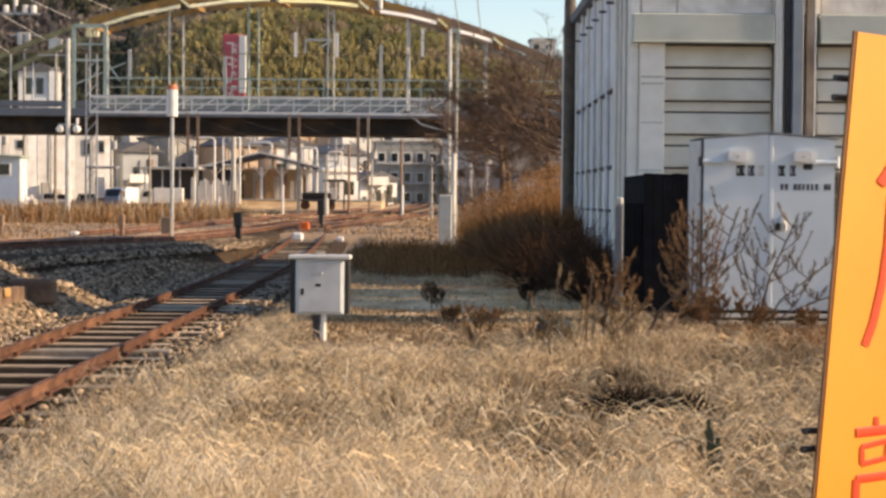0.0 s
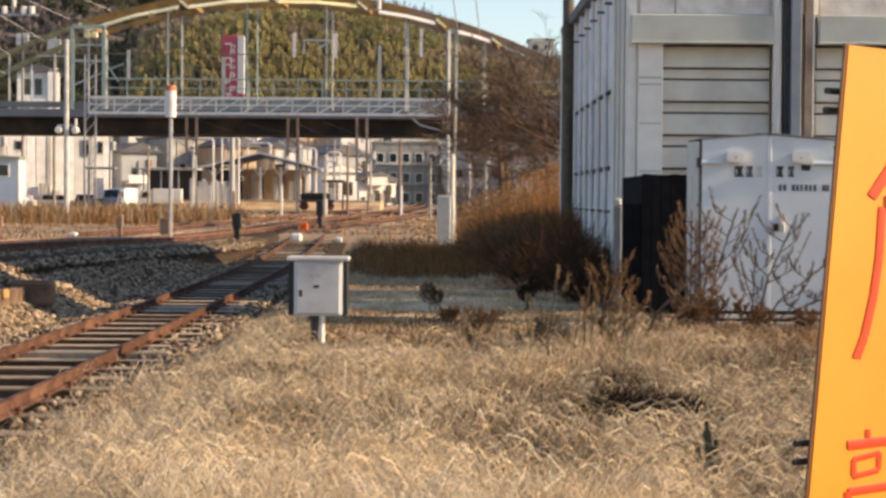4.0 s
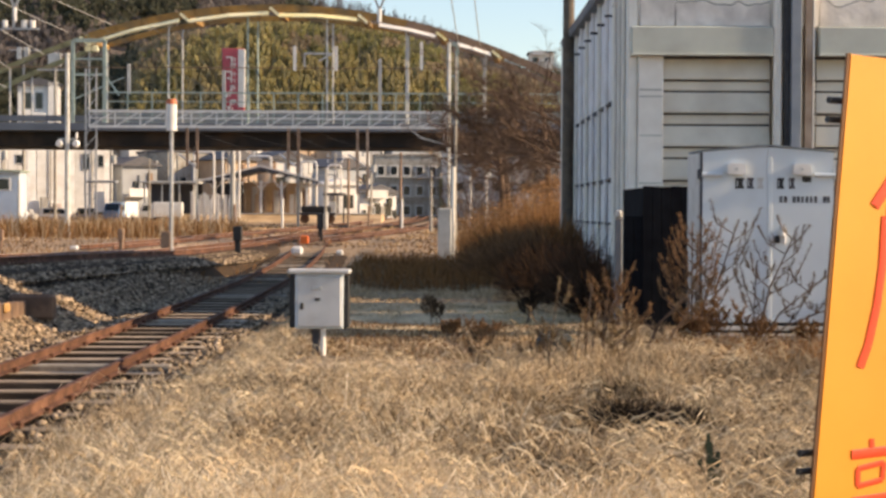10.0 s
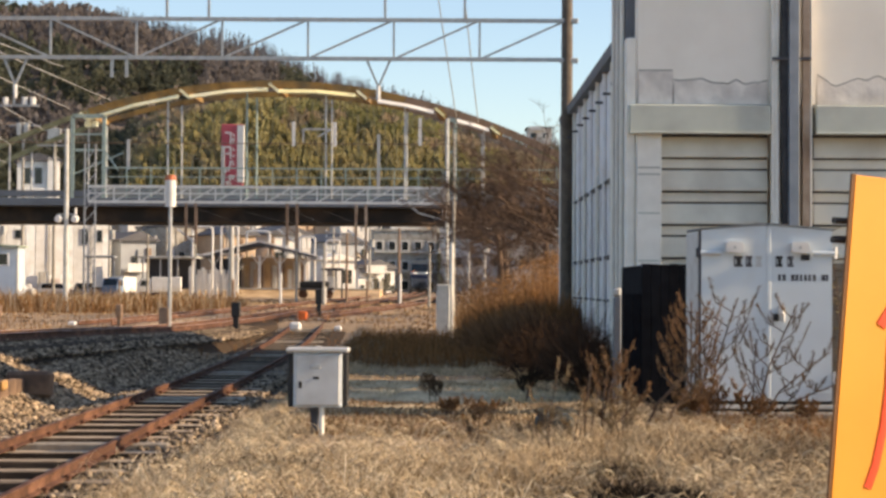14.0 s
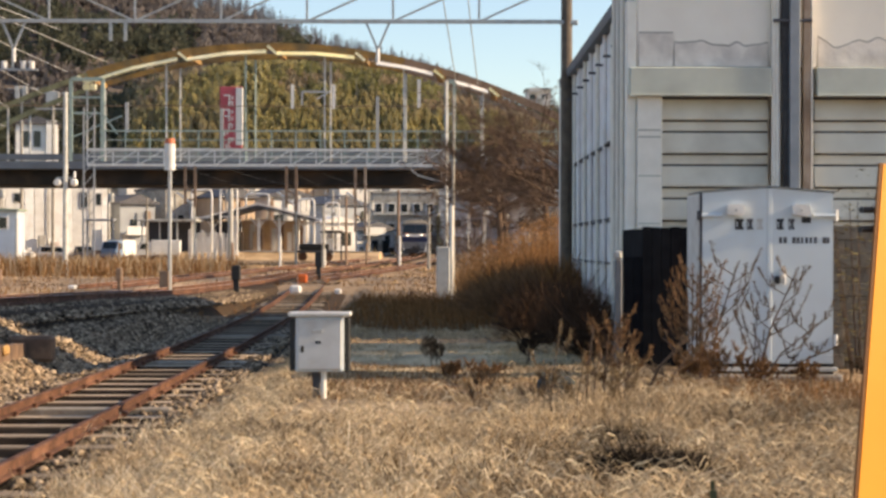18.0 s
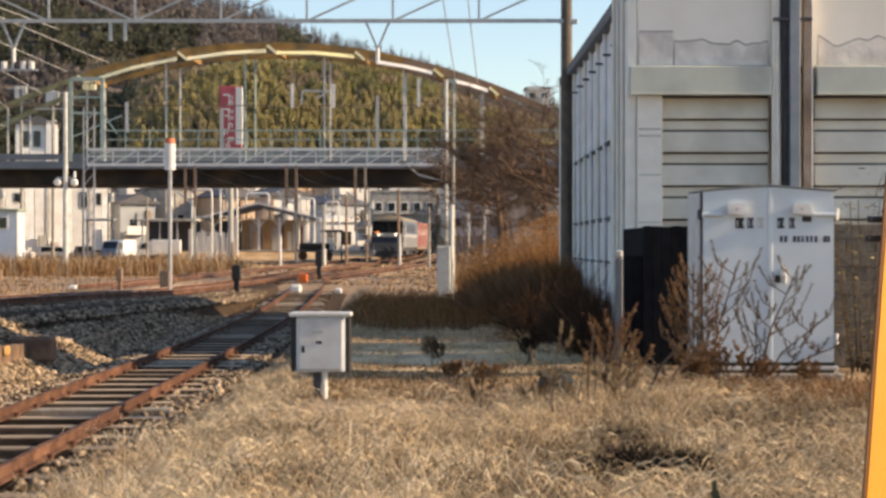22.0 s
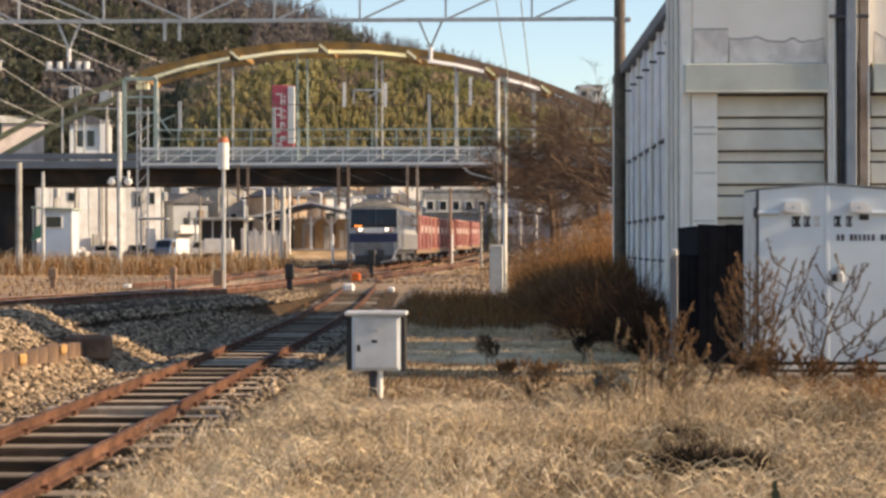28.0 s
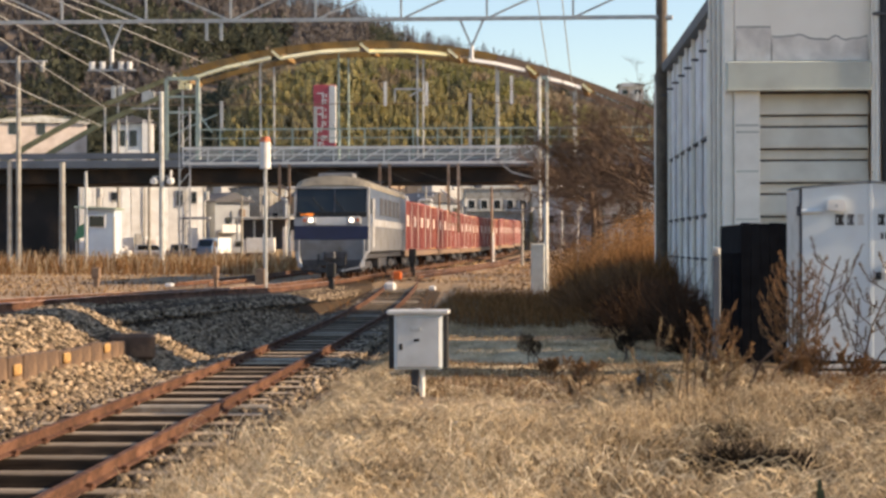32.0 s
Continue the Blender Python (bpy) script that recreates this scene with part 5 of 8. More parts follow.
def ridge_trees(label, mat, hl, count, x0, x1, h0, h1, thick, twigs):
    """Thin bare trees along a ridge, each a trunk with forking twigs."""
    x = rng.uniform(x0, x1, count)
    p = hl.at(x, rng.uniform(0.84, 1.02, count))
    h = rng.uniform(h0, h1, count)
    top = p + np.c_[rng.normal(0, 0.07, count), rng.normal(0, 0.05, count), np.ones(count)] * h[:, None]
    w = np.c_[np.full(count, thick), np.zeros(count), np.zeros(count)]
    a = [np.stack([p - w, p + w, top], 1)]
    k = np.repeat(np.arange(count), twigs)
    f = rng.uniform(0.25, 0.9, len(k))[:, None]
    foot = p[k] * (1 - f) + top[k] * f
    d = np.c_[rng.normal(0, 0.55, len(k)), rng.normal(0, 0.4, len(k)), rng.uniform(0.5, 1.0, len(k))]
    tip = foot + d * (h[k] * (1.05 - f[:, 0]) * rng.uniform(0.25, 0.6, len(k)))[:, None]
    a.append(np.stack([foot - w[k] * 0.5, foot + w[k] * 0.5, tip], 1))
    v = np.concatenate(a).reshape(-1, 3)
    tagged(new("ridge_trees", joined("ridge_trees", v, np.arange(len(v)).reshape(-1, 3), mat)), label, "woodland", kind="stuff")


ridge_trees("pale leafless trees along the mountain ridge", M_WOOD_PALE, mountain, 900, -112, 50, 6.5, 12.0, 0.2, 22)
ridge_trees("bare brown trees along the mountain ridge", M_WOOD_FAR, mountain, 420, -240, -90, 3.5, 7.0, 0.14, 12)
ridge_trees("bare brown trees on the bamboo hill", M_WOOD_TAN, grove, 300, -60, 68, 2.0, 4.5, 0.09, 12)


# ---- houses ----
def house(x0, x1, y, z1, mat, label, depth=8.0, turn=0.0, roof=None, windows=(), ridge=0.0, base=0.0, name="house"):
    """windows: (x, z, width, height) from the front's lower left corner."""
    h = thing(name, label, "house", (x0, y, base), turn=turn)
    w = x1 - x0
    part("wall", Mesh().box(0, w, 0, depth, -0.2, z1, 0.03), mat, h)
    if ridge:
        part("roof", Mesh().prism([(-0.4, z1), (w + 0.4, z1), (w + 0.4, z1 + 0.15), (w / 2, z1 + ridge), (-0.4, z1 + 0.15)], -0.5, depth + 0.4), roof or M_ROOF, h)
    else:
        part("roof", Mesh().box(-0.15, w + 0.15, -0.2, depth + 0.2, z1, z1 + 0.25, 0.03), roof or M_ROOF, h)
    n = max(2, int(w / 0.85)) if z1 < 16 else 0
    for k in range(n):
        px, ph = (k + 0.2 + 0.5 * rng.random()) * w / n, rng.uniform(0.7, 0.42 * z1)
        pz = rng.uniform(0, z1 - ph)
        paint = (M_HOUSE, M_HOUSE_TAN, M_STEEL_BROWN, M_GLASS, M_CONCRETE, M_HOUSE_BLUE, M_HOUSE)[int(rng.integers(7))]
        part("facade_panel", Mesh().box(px, min(px + rng.uniform(0.2, 0.8), w), -0.05 - 0.25 * rng.random(), 0.0, pz, pz + ph, 0.02), paint, h)
    if n:
        part("balcony", Mesh().box(0.1 * w, 0.65 * w, -1.0, 0.0, 3.0, 3.15, 0.02).box(0.1 * w, 0.65 * w, -1.0, -0.94, 3.15, 4.0, 0.01), M_HOUSE, h)
        part("air_conditioner", Mesh().box(0.7 * w, 0.7 * w + 0.8, -0.5, -0.1, 0.2, 0.9, 0.03), M_WHITE, h)
    for wx, wz, ww, wh in windows:
        fr = part("window", Mesh().box(wx, wx + ww, -0.06, 0.02, wz, wz + wh, 0.015), M_GALV, h)
        part("pane", Mesh().box(wx + 0.07, wx + ww - 0.07, -0.075, -0.055, wz + 0.07, wz + wh - 0.07), M_GLASS, fr)
    return h


def row_of_windows(w, z, n, ww=1.4, wh=1.2):
    return [((k + 0.5) * w / n - ww / 2, z, ww, wh) for k in range(n)]




def make_long_building():
    """A long white works building with upright panel joints, a few windows and a low eave."""
    h = thing("works_building", "long white panelled works building with few windows", "building", (-51.5, 202, 0), turn=22)
    w, z1 = 14.4, 9.6
    part("wall", Mesh().box(0, w, 0, 8, -0.2, z1, 0.03), M_HOUSE, h)
    part("roof", Mesh().box(-0.2, w + 0.2, -0.3, 8.2, z1, z1 + 0.22, 0.03), M_CONCRETE_PALE, h)
    for k in range(13):
        x = 0.4 + 1.08 * k
        part("wall_panel", Mesh().box(x, x + 1.0, -0.05 - 0.03 * (k % 3), 0.0, 0.6, z1 - 0.15 - 0.5 * (k % 4 == 2), 0.015), M_HOUSE if k % 4 else M_CONT_WHITE, h)
    part("base_band", Mesh().box(0, 9.6, -0.14, -0.1, 0.0, 2.6, 0.02), M_CONT_WHITE, h, "stained white lower band")
    for k in range(7):
        x = 0.7 + 1.35 * k
        part("stacked_crate", Mesh().box(x, x + 0.5 + 0.25 * (k % 3), -1.2, -0.5, 0.0, 1.5 + 0.7 * (k * 5 % 3), 0.03), (M_HOUSE, M_CONCRETE, M_HOUSE_PINK)[k % 3], h)
    for x, z, ww, wh in ((10.9, 6.0, 0.9, 1.9), (12.6, 6.3, 0.8, 1.5), (3.4, 6.6, 1.0, 1.1)):
        win = part("window", Mesh().box(x, x + ww, -0.2, 0.0, z, z + wh, 0.02), M_GALV, h)
        part("pane", Mesh().box(x + 0.1, x + ww - 0.1, -0.22, -0.19, z + 0.1, z + wh - 0.1), M_GLASS, win)
    for x in (2.2, 7.3, 12.0):
        part("downpipe", Mesh().tube((x, -0.2, 0), (x, -0.2, z1), 0.07, n=6), M_CONCRETE, h)


make_long_building()
house(-70, -57, 205, 9, M_HOUSE_BLUE, "low pale green and grey workshop", windows=row_of_windows(13, 2.6, 3, 2.0, 1.4))
house(-37.5, -33, 210, 6.6, M_HOUSE_BLUE, "blue-grey house front near the bridge", turn=36, ridge=1.2, windows=row_of_windows(4.5, 3.6, 1))
house(-33, -26, 215, 8.4, M_CONCRETE, "grey house with dark windows", turn=36, windows=row_of_windows(7, 1.4, 2) + row_of_windows(7, 4.3, 2))
house(-25.8, -21.5, 212, 7.4, M_HOUSE_TAN, "tan rendered house under a dark roof", turn=36, ridge=1.2, windows=row_of_windows(4.3, 3.6, 1))
house(-21.0, -15.5, 216, 7.6, M_HOUSE, "white house under a grey roof", turn=28, ridge=1.2, windows=row_of_windows(5.5, 4.4, 2))
house(-15.0, -9.0, 230, 7.0, M_HOUSE_BLUE, "blue-grey house with a tiled roof", turn=36, ridge=1.3, windows=row_of_windows(6, 4.2, 2))
house(-13.0, -5.6, 262, 6.6, M_HOUSE, "small pale building beside the line", turn=36, ridge=1.2, windows=row_of_windows(5.5, 3.4, 2))
house(0.4, 8.4, 240, 7.8, M_HOUSE_BLUE, "slate-blue house behind bare trees", ridge=1.6, windows=row_of_windows(8, 4.2, 3))
house(9.0, 18.0, 235, 9.4, M_HOUSE, "pale house behind bare trees", windows=row_of_windows(9, 4.2, 3))
white = house(-53.2, -48.0, 225, 16.9, M_HOUSE, "white house on the slope above the bridge", turn=12, ridge=1.0, windows=[(0.7, 14.0, 1.0, 2.1), (2.1, 14.0, 1.0, 2.1)])
part("balcony", Mesh().box(0.3, 3.4, -0.9, -0.85, 12.7, 13.5, 0.02).box(0.3, 3.4, -0.9, 0, 12.6, 12.7, 0.02), M_WHITE, white, "white balcony front")
part("chimney_wall", Mesh().box(3.7, 5.0, -0.5, 0.0, 0.0, 17.4, 0.04), M_WHITE, white, "white projecting wall")
house(-68, -56.6, 225, 17.2, M_HOUSE_PINK, "pale pinkish house on the slope above the bridge", turn=24, ridge=0.9, roof=M_CONCRETE_PALE, windows=[(1.5, 15.6, 1.2, 1.6), (5.0, 15.6, 1.2, 1.6)])
house(18.6, 24.0, 405, 3.6, M_HOUSE, "small pale house on the hilltop", base=33.4, ridge=0.5, windows=row_of_windows(5.4, 1.4, 2))
house(-10.2, -4.9, 215, 3.6, M_HOUSE, "white hut with a dark doorway", turn=36, ridge=1.1, windows=[(1.4, 0.3, 1.6, 2.2), (3.4, 0.3, 1.2, 2.2)])
for x0, w, z1, mat, rid, label in ((-92, 13, 10.5, M_HOUSE, 0, "white flat-roofed building on the hill foot"), (-78, 10, 9.6, M_CONCRETE, 1.4, "grey house on the hill foot"), (-67, 12, 11.0, M_HOUSE, 1.2, "white house on the hill foot"),
                                   (-54, 9, 9.4, M_HOUSE_BLUE, 1.6, "pale blue-grey house on the hill foot"), (-44, 11, 10.6, M_HOUSE, 0, "white flat-roofed building on the hill foot"), (-32, 9, 10.0, M_HOUSE_TAN, 1.4, "tan house on the hill foot"),
                                   (-22, 10, 10.8, M_HOUSE, 0, "white building with a flat roof at the hill foot"), (-11.5, 14, 10.4, M_HOUSE_BLUE, 1.5, "slate-blue house above the line"), (3.5, 11, 10.0, M_HOUSE, 0, "pale house on the hill foot"), (15.5, 12, 10.2, M_CONCRETE, 1.4, "grey house on the hill foot")):
    over = -12 < x0 < 0
    house(x0, x0 + w, 388 if over else 383, z1 + (0 if over else 3.2), mat, label, depth=9, turn=30, base=6.0 if over else 1.6, ridge=rid, windows=row_of_windows(w, 5.6, 3, 1.8, 1.5) + row_of_windows(w, 2.2, 3, 1.8, 1.5))


def make_station():
    s = thing("station_shelter", "station platform shelter with a dark gabled roof", "platform shelter", (0, 185, 0))
    bank = Mesh()
    bank.add([(x, y, z) for x in (-27.5, -6.5) for y, z in ((-3.4, 0.15), (-0.2, 1.0), (0.0, 1.15), (8, 1.15), (8, 0))], [(0, 1, 2, 3, 4), (9, 8, 7, 6, 5)] + [(k, 5 + k, 5 + (k + 1) % 5, (k + 1) % 5) for k in range(5)])
    part("platform", bank, M_PLATFORM, s, "tan earthen platform bank")
    part("coping", Mesh().box(-25.6, -7.4, -0.15, 1.0, 1.15, 1.27, 0.03), M_CONCRETE_PALE, s, "pale platform edge")
    part("roof", Mesh().prism([(-24.5, 4.4), (-18.9, 5.7), (-13.0, 4.3), (-13.0, 4.5), (-18.9, 5.95), (-24.5, 4.6)], -0.5, 6), M_ROOF, s)
    part("fascia", Mesh().prism([(-24.6, 4.55), (-18.9, 5.95), (-12.9, 4.5), (-12.9, 4.65), (-18.9, 6.12), (-24.6, 4.7)], -0.6, -0.5), M_WHITE, s)
    for x in (-23.6, -21.4, -18.9, -16.8, -14.2):
        p = part("post", Mesh().box(x - 0.13, x + 0.13, 0.4, 0.66, 1.2, 4.6, 0.02), M_WHITE, s)
        part("brace", Mesh().bar((x, 0.5, 3.6), (x + 0.9, 0.5, 4.7), 0.12, 0.12).bar((x, 0.5, 3.6), (x - 0.9, 0.5, 4.7), 0.12, 0.12), M_WHITE, p)
    part("back_wall", Mesh().box(-21.0, -14.2, 3.6, 3.8, 1.2, 4.4), M_HOUSE_TAN, s, "tan boarded back wall")
    # dark sheet puts the shade of the shelter's left end into colour
    part("end_shade_screen", Mesh().box(-23.9, -21.0, 3.0, 3.2, 1.2, 4.3), M_STEEL_DARK, s)
    for k in range(9):
        part("wall_panel", Mesh().box(-20.9 + 0.75 * k, -20.35 + 0.75 * k, 3.52, 3.6, 1.4, 3.6 + 0.4 * (k % 2), 0.02), (M_PLATFORM, M_HOUSE, M_STEEL_BROWN)[k % 3], s)
    # dark sheet paints the shade under the roof
    part("ceiling_shade", Mesh().prism([(-24.3, 4.28), (-18.9, 5.55), (-13.2, 4.2), (-13.2, 4.28), (-18.9, 5.66), (-24.3, 4.36)], -0.4, 5.8), M_STEEL_DARK, s)
    for x in (-21.0, -19.6, -17.6, -16.0, -15.2):
        part("bench_board", Mesh().box(x - 0.2, x + 0.25, 3.0, 3.2, 1.25, 3.2, 0.03), M_HOUSE if x > -18 else M_HOUSE_TAN, s)
    for k in range(7):
        part("fence_panel", Mesh().box(-25.2 + 0.62 * k, -24.75 + 0.62 * k, -0.2, -0.12, 0.6, 3.1, 0.02), M_WHITE, s)


make_station()


def make_pipe_frame(x, y, w, h, label):
    """A hoop of bent white pipe."""
    f = thing("pipe_frame", label, "frame", (x, y, 0), group="white pipe frames")
    r = 0.3
    bend = [(-w / 2 + r - r * math.cos(a), h - r + r * math.sin(a)) for a in (0, 0.4, 0.8, 1.2, math.pi / 2)]
    line = [(-w / 2, 0)] + bend + [(-a, c) for a, c in bend[::-1]] + [(w / 2, 0)]
    m = Mesh()
    for (a, c), (e, g) in zip(line, line[1:]):
        m.tube((a, 0, c), (e, 0, g), 0.11, n=7)
    part("hoop", m, M_WHITE, f)
    part("tie", Mesh().tube((-w / 2, 0, h * 0.62), (w / 2, 0, h * 0.62), 0.07, n=6), M_WHITE, f)


for x, y, w, h in ((-24.4, 183, 2.0, 7.4), (-21.8, 184, 1.7, 7.6), (-19.5, 190, 2.4, 7.2), (-14.2, 188, 1.6, 6.6), (-11.4, 186, 1.4, 6.2)):
    make_pipe_frame(x, y, w, h, "tall hoop of bent white pipe beside the platform")


def make_flats(x0, x1, y, z1, turn, mat, label):
    """A plain block with rows of pale-framed windows and balcony slabs."""
    h = thing("apartment_block", label, "building", (x0, y, 0), turn=turn)
    w = x1 - x0
    part("wall", Mesh().box(0, w, 0, 7, -0.2, z1, 0.03), mat, h)
    part("roof", Mesh().box(-0.1, w + 0.1, -0.15, 7.1, z1, z1 + 0.3, 0.03), M_CONCRETE, h)
    for row in range(int(z1 / 2.7)):
        z = 0.9 + 2.7 * row
        part("slab", Mesh().box(0, w, -0.55, 0, z - 0.25, z - 0.1, 0.02), M_CONCRETE_PALE, h)
        n = int(w / 1.7)
        for k in range(n):
            wx = (k + 0.15) * w / n
            win = part("window", Mesh().box(wx, wx + 1.1, -0.08, 0.02, z, z + 1.4, 0.02), M_WHITE, h)
            part("pane", Mesh().box(wx + 0.12, wx + 0.98, -0.1, -0.07, z + 0.12, z + 1.28), M_GLASS, win)


make_flats(-36.5, -26.2, 219, 8.6, 8, M_CONCRETE, "grey apartment block with rows of pale-framed windows")
make_flats(-9.6, -0.8, 246, 9.0, 6, M_CONCRETE, "grey block with pale-framed windows beside the line")


# ---- trackside things ----
def make_warning_signal():
    s = thing("obstruction_signal", "white cylindrical warning signal with a red cap on a thin pole", "signal", (-8.6, 57, 0))
    part("pole", Mesh().tube((0, 0, 0), (0, 0, 4.1), 0.06, n=8), M_GALV, s)
    part("drum", Mesh().tube((0, 0, 4.02), (0, 0, 4.86), 0.17, n=14), M_WHITE, s)
    part("cap", Mesh().tube((0, 0, 4.86), (0, 0, 5.02), 0.18, 0.14, n=14), M_CAP, s)
    part("base", Mesh().box(-0.32, -0.02, -0.1, 0.1, 0, 0.85, 0.02), M_STEEL_BROWN, s)


make_warning_signal()


def make_dwarf(x, y, h, w, mat, label, name="dwarf_signal"):
    s = thing(name, label, "signal", (x, y, 0))
    part("stand", Mesh().box(-w * 0.3, w * 0.3, -0.08, 0.08, 0, h * 0.55, 0.01), mat, s)
    part("head", Mesh().box(-w / 2, w / 2, -0.12, 0.12, h * 0.5, h, 0.03), mat, s)


make_dwarf(-6.85, 60, 1.0, 0.3, M_BLACK, "black dwarf signal beside the line")
make_dwarf(-5.7, 83, 1.4, 0.32, M_BLACK, "black dwarf signal at the points")
make_dwarf(-10.9, 61, 0.9, 0.2, M_STEEL_BROWN, "rusty trackside stand on the ballast", "trackside_stand")
make_dwarf(-16.0, 65, 0.8, 0.3, M_STEEL_BROWN, "rusty trackside stand on the ballast", "trackside_stand")
solid("concrete_post", Mesh().box(-0.2, 0.2, -0.15, 0.15, -0.1, 1.62, 0.03), M_CONCRETE_PALE, "short whitewashed concrete post", "post", (0.02, 53, 0))
solid("marker_pole", Mesh().tube((0, 0, 0), (0, 0, 2.85), 0.06, n=8), M_PILLAR, "slim pale marker pole", "pole", (0.27, 53.5, 0))
solid("orange_marker", Mesh().box(-0.16, 0.16, -0.1, 0.1, 0, 0.3, 0.05), M_LAMP_OFF, "small orange trackside marker", "marker", (-4.95, 64, 0.35))
for x, y, sz in ((-5.2, 64, 0.2), (-3.7, 64, 0.12), (-7.5, 58, 0.12), (-7.2, 62, 0.1), (-13.5, 66, 0.16), (-16.5, 64, 0.1)):
    solid("white_stone", Mesh().box(-sz, sz, -sz, sz, 0, sz * 1.6, sz * 0.4), M_WHITE, "small white trackside stone", "stone", (x, y, -0.05), group="white stones")


# ---- plants ----
def blades(name, label, mat, x, y, h0, h1, width, lean=0.7, lift=0.0):
    n = len(x)
    z = ground_z(x, y) - 0.02 + lift
    a = rng.uniform(0, math.tau, n)
    ln = rng.uniform(0.1, lean, n)
    h = rng.uniform(h0, h1, n)
    d = np.c_[np.cos(a), np.sin(a), np.zeros(n)]
    s = np.c_[np.cos(a * 3.7), 0.3 * np.sin(a * 3.7), np.zeros(n)] * (width * rng.uniform(0.6, 1.4, n))[:, None]
    up = np.array([0, 0, 1.0])
    p0 = np.c_[x, y, z]
    p1 = p0 + d * (h * ln * 0.35)[:, None] + up * (h * (1 - 0.25 * ln) * 0.6)[:, None]
    p2 = p0 + d * (h * ln)[:, None] + up * (h * (1 - 0.55 * ln))[:, None]
    v = np.stack([p0 - s, p0 + s, p1 + s * 0.8, p1 - s * 0.8, p2], 1).reshape(-1, 3)
    i = np.arange(n)[:, None] * 5
    f = np.concatenate([i + [0, 1, 2], i + [0, 2, 3], i + [3, 2, 4]], 0)
    return tagged(new(name, joined(name, v, f, mat)), label, "grass", kind="stuff")


def patchy(x, y, scale, seed):
    return np.array([noise.noise(Vector((a * scale + seed, c * scale, seed))) for a, c in zip(x, y)])


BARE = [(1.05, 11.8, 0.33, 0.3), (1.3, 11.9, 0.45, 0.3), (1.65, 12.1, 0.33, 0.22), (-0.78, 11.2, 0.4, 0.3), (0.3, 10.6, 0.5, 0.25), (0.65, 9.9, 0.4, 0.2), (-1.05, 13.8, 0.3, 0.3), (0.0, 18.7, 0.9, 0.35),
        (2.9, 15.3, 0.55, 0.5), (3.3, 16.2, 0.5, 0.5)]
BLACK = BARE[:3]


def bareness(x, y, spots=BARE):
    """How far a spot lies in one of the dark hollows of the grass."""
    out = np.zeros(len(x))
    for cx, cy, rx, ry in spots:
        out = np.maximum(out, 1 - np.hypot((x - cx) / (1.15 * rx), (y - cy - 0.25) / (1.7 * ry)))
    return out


def tussocks(name, label, mat, cx, cy, per, h0, h1, width, lean, radius):
    """Blades that arch outward from the middle of each tuft."""
    n = len(cx) * per
    a = rng.uniform(0, math.tau, n)
    rr = radius * rng.random(n) ** 0.7
    x, y = np.repeat(cx, per) + rr * np.cos(a), np.repeat(cy, per) + rr * np.sin(a)
    a = a + rng.normal(0, 0.9, n)
    size = np.repeat(rng.uniform(0.45, 1.45, len(cx)) * (1 - 0.45 * step(17.0, 19.5, cy)) * (1 - 0.45 * step(14.5, 17.0, cy) * (1 - step(0.3, 1.3, cx)) * step(-1.9, -1.2, cx)) * (1 - 0.45 * step(2.4, 3.3, cx) * step(15.5, 17.5, cy)), per)
    if mat not in (M_GRASS_DARK, M_HEAP):
        size = size * np.repeat(1 - 0.6 * np.clip(4 * bareness(cx, cy + 0.7), 0, 1), per)
    h = rng.uniform(h0, h1, n) * size
    ln = rng.uniform(0.35, lean, n)
    z = ground_z(x, y) - 0.03
    d = np.c_[np.cos(a), np.sin(a), np.zeros(n)]
    b = rng.uniform(0, math.tau, n)
    s = np.c_[np.cos(b), 0.4 * np.sin(b), 0.2 * np.sin(3 * b)] * (width * rng.uniform(0.5, 1.5, n))[:, None]
    up = np.array([0, 0, 1.0])
    p0 = np.c_[x, y, z]
    p1 = p0 + d * (h * ln * 0.3)[:, None] + up * (h * 0.55)[:, None]
    p2 = p0 + d * (h * ln * 0.75)[:, None] + up * (h * (0.95 - 0.3 * ln))[:, None]
    p3 = p0 + d * (h * ln * 1.25)[:, None] + up * (h * (0.95 - 0.75 * ln) * rng.uniform(0.4, 1.1, n))[:, None]
    v = np.stack([p0 - s, p0 + s, p1 + s, p1 - s, p2 + s * 0.8, p2 - s * 0.8, p3], 1).reshape(-1, 3)
    i = np.arange(n)[:, None] * 7
    f = np.concatenate([i + [0, 1, 2], i + [0, 2, 3], i + [3, 2, 4], i + [3, 4, 5], i + [5, 4, 6]], 0)
    return tagged(new(name, joined(name, v, f, mat)), label, "grass", kind="stuff")


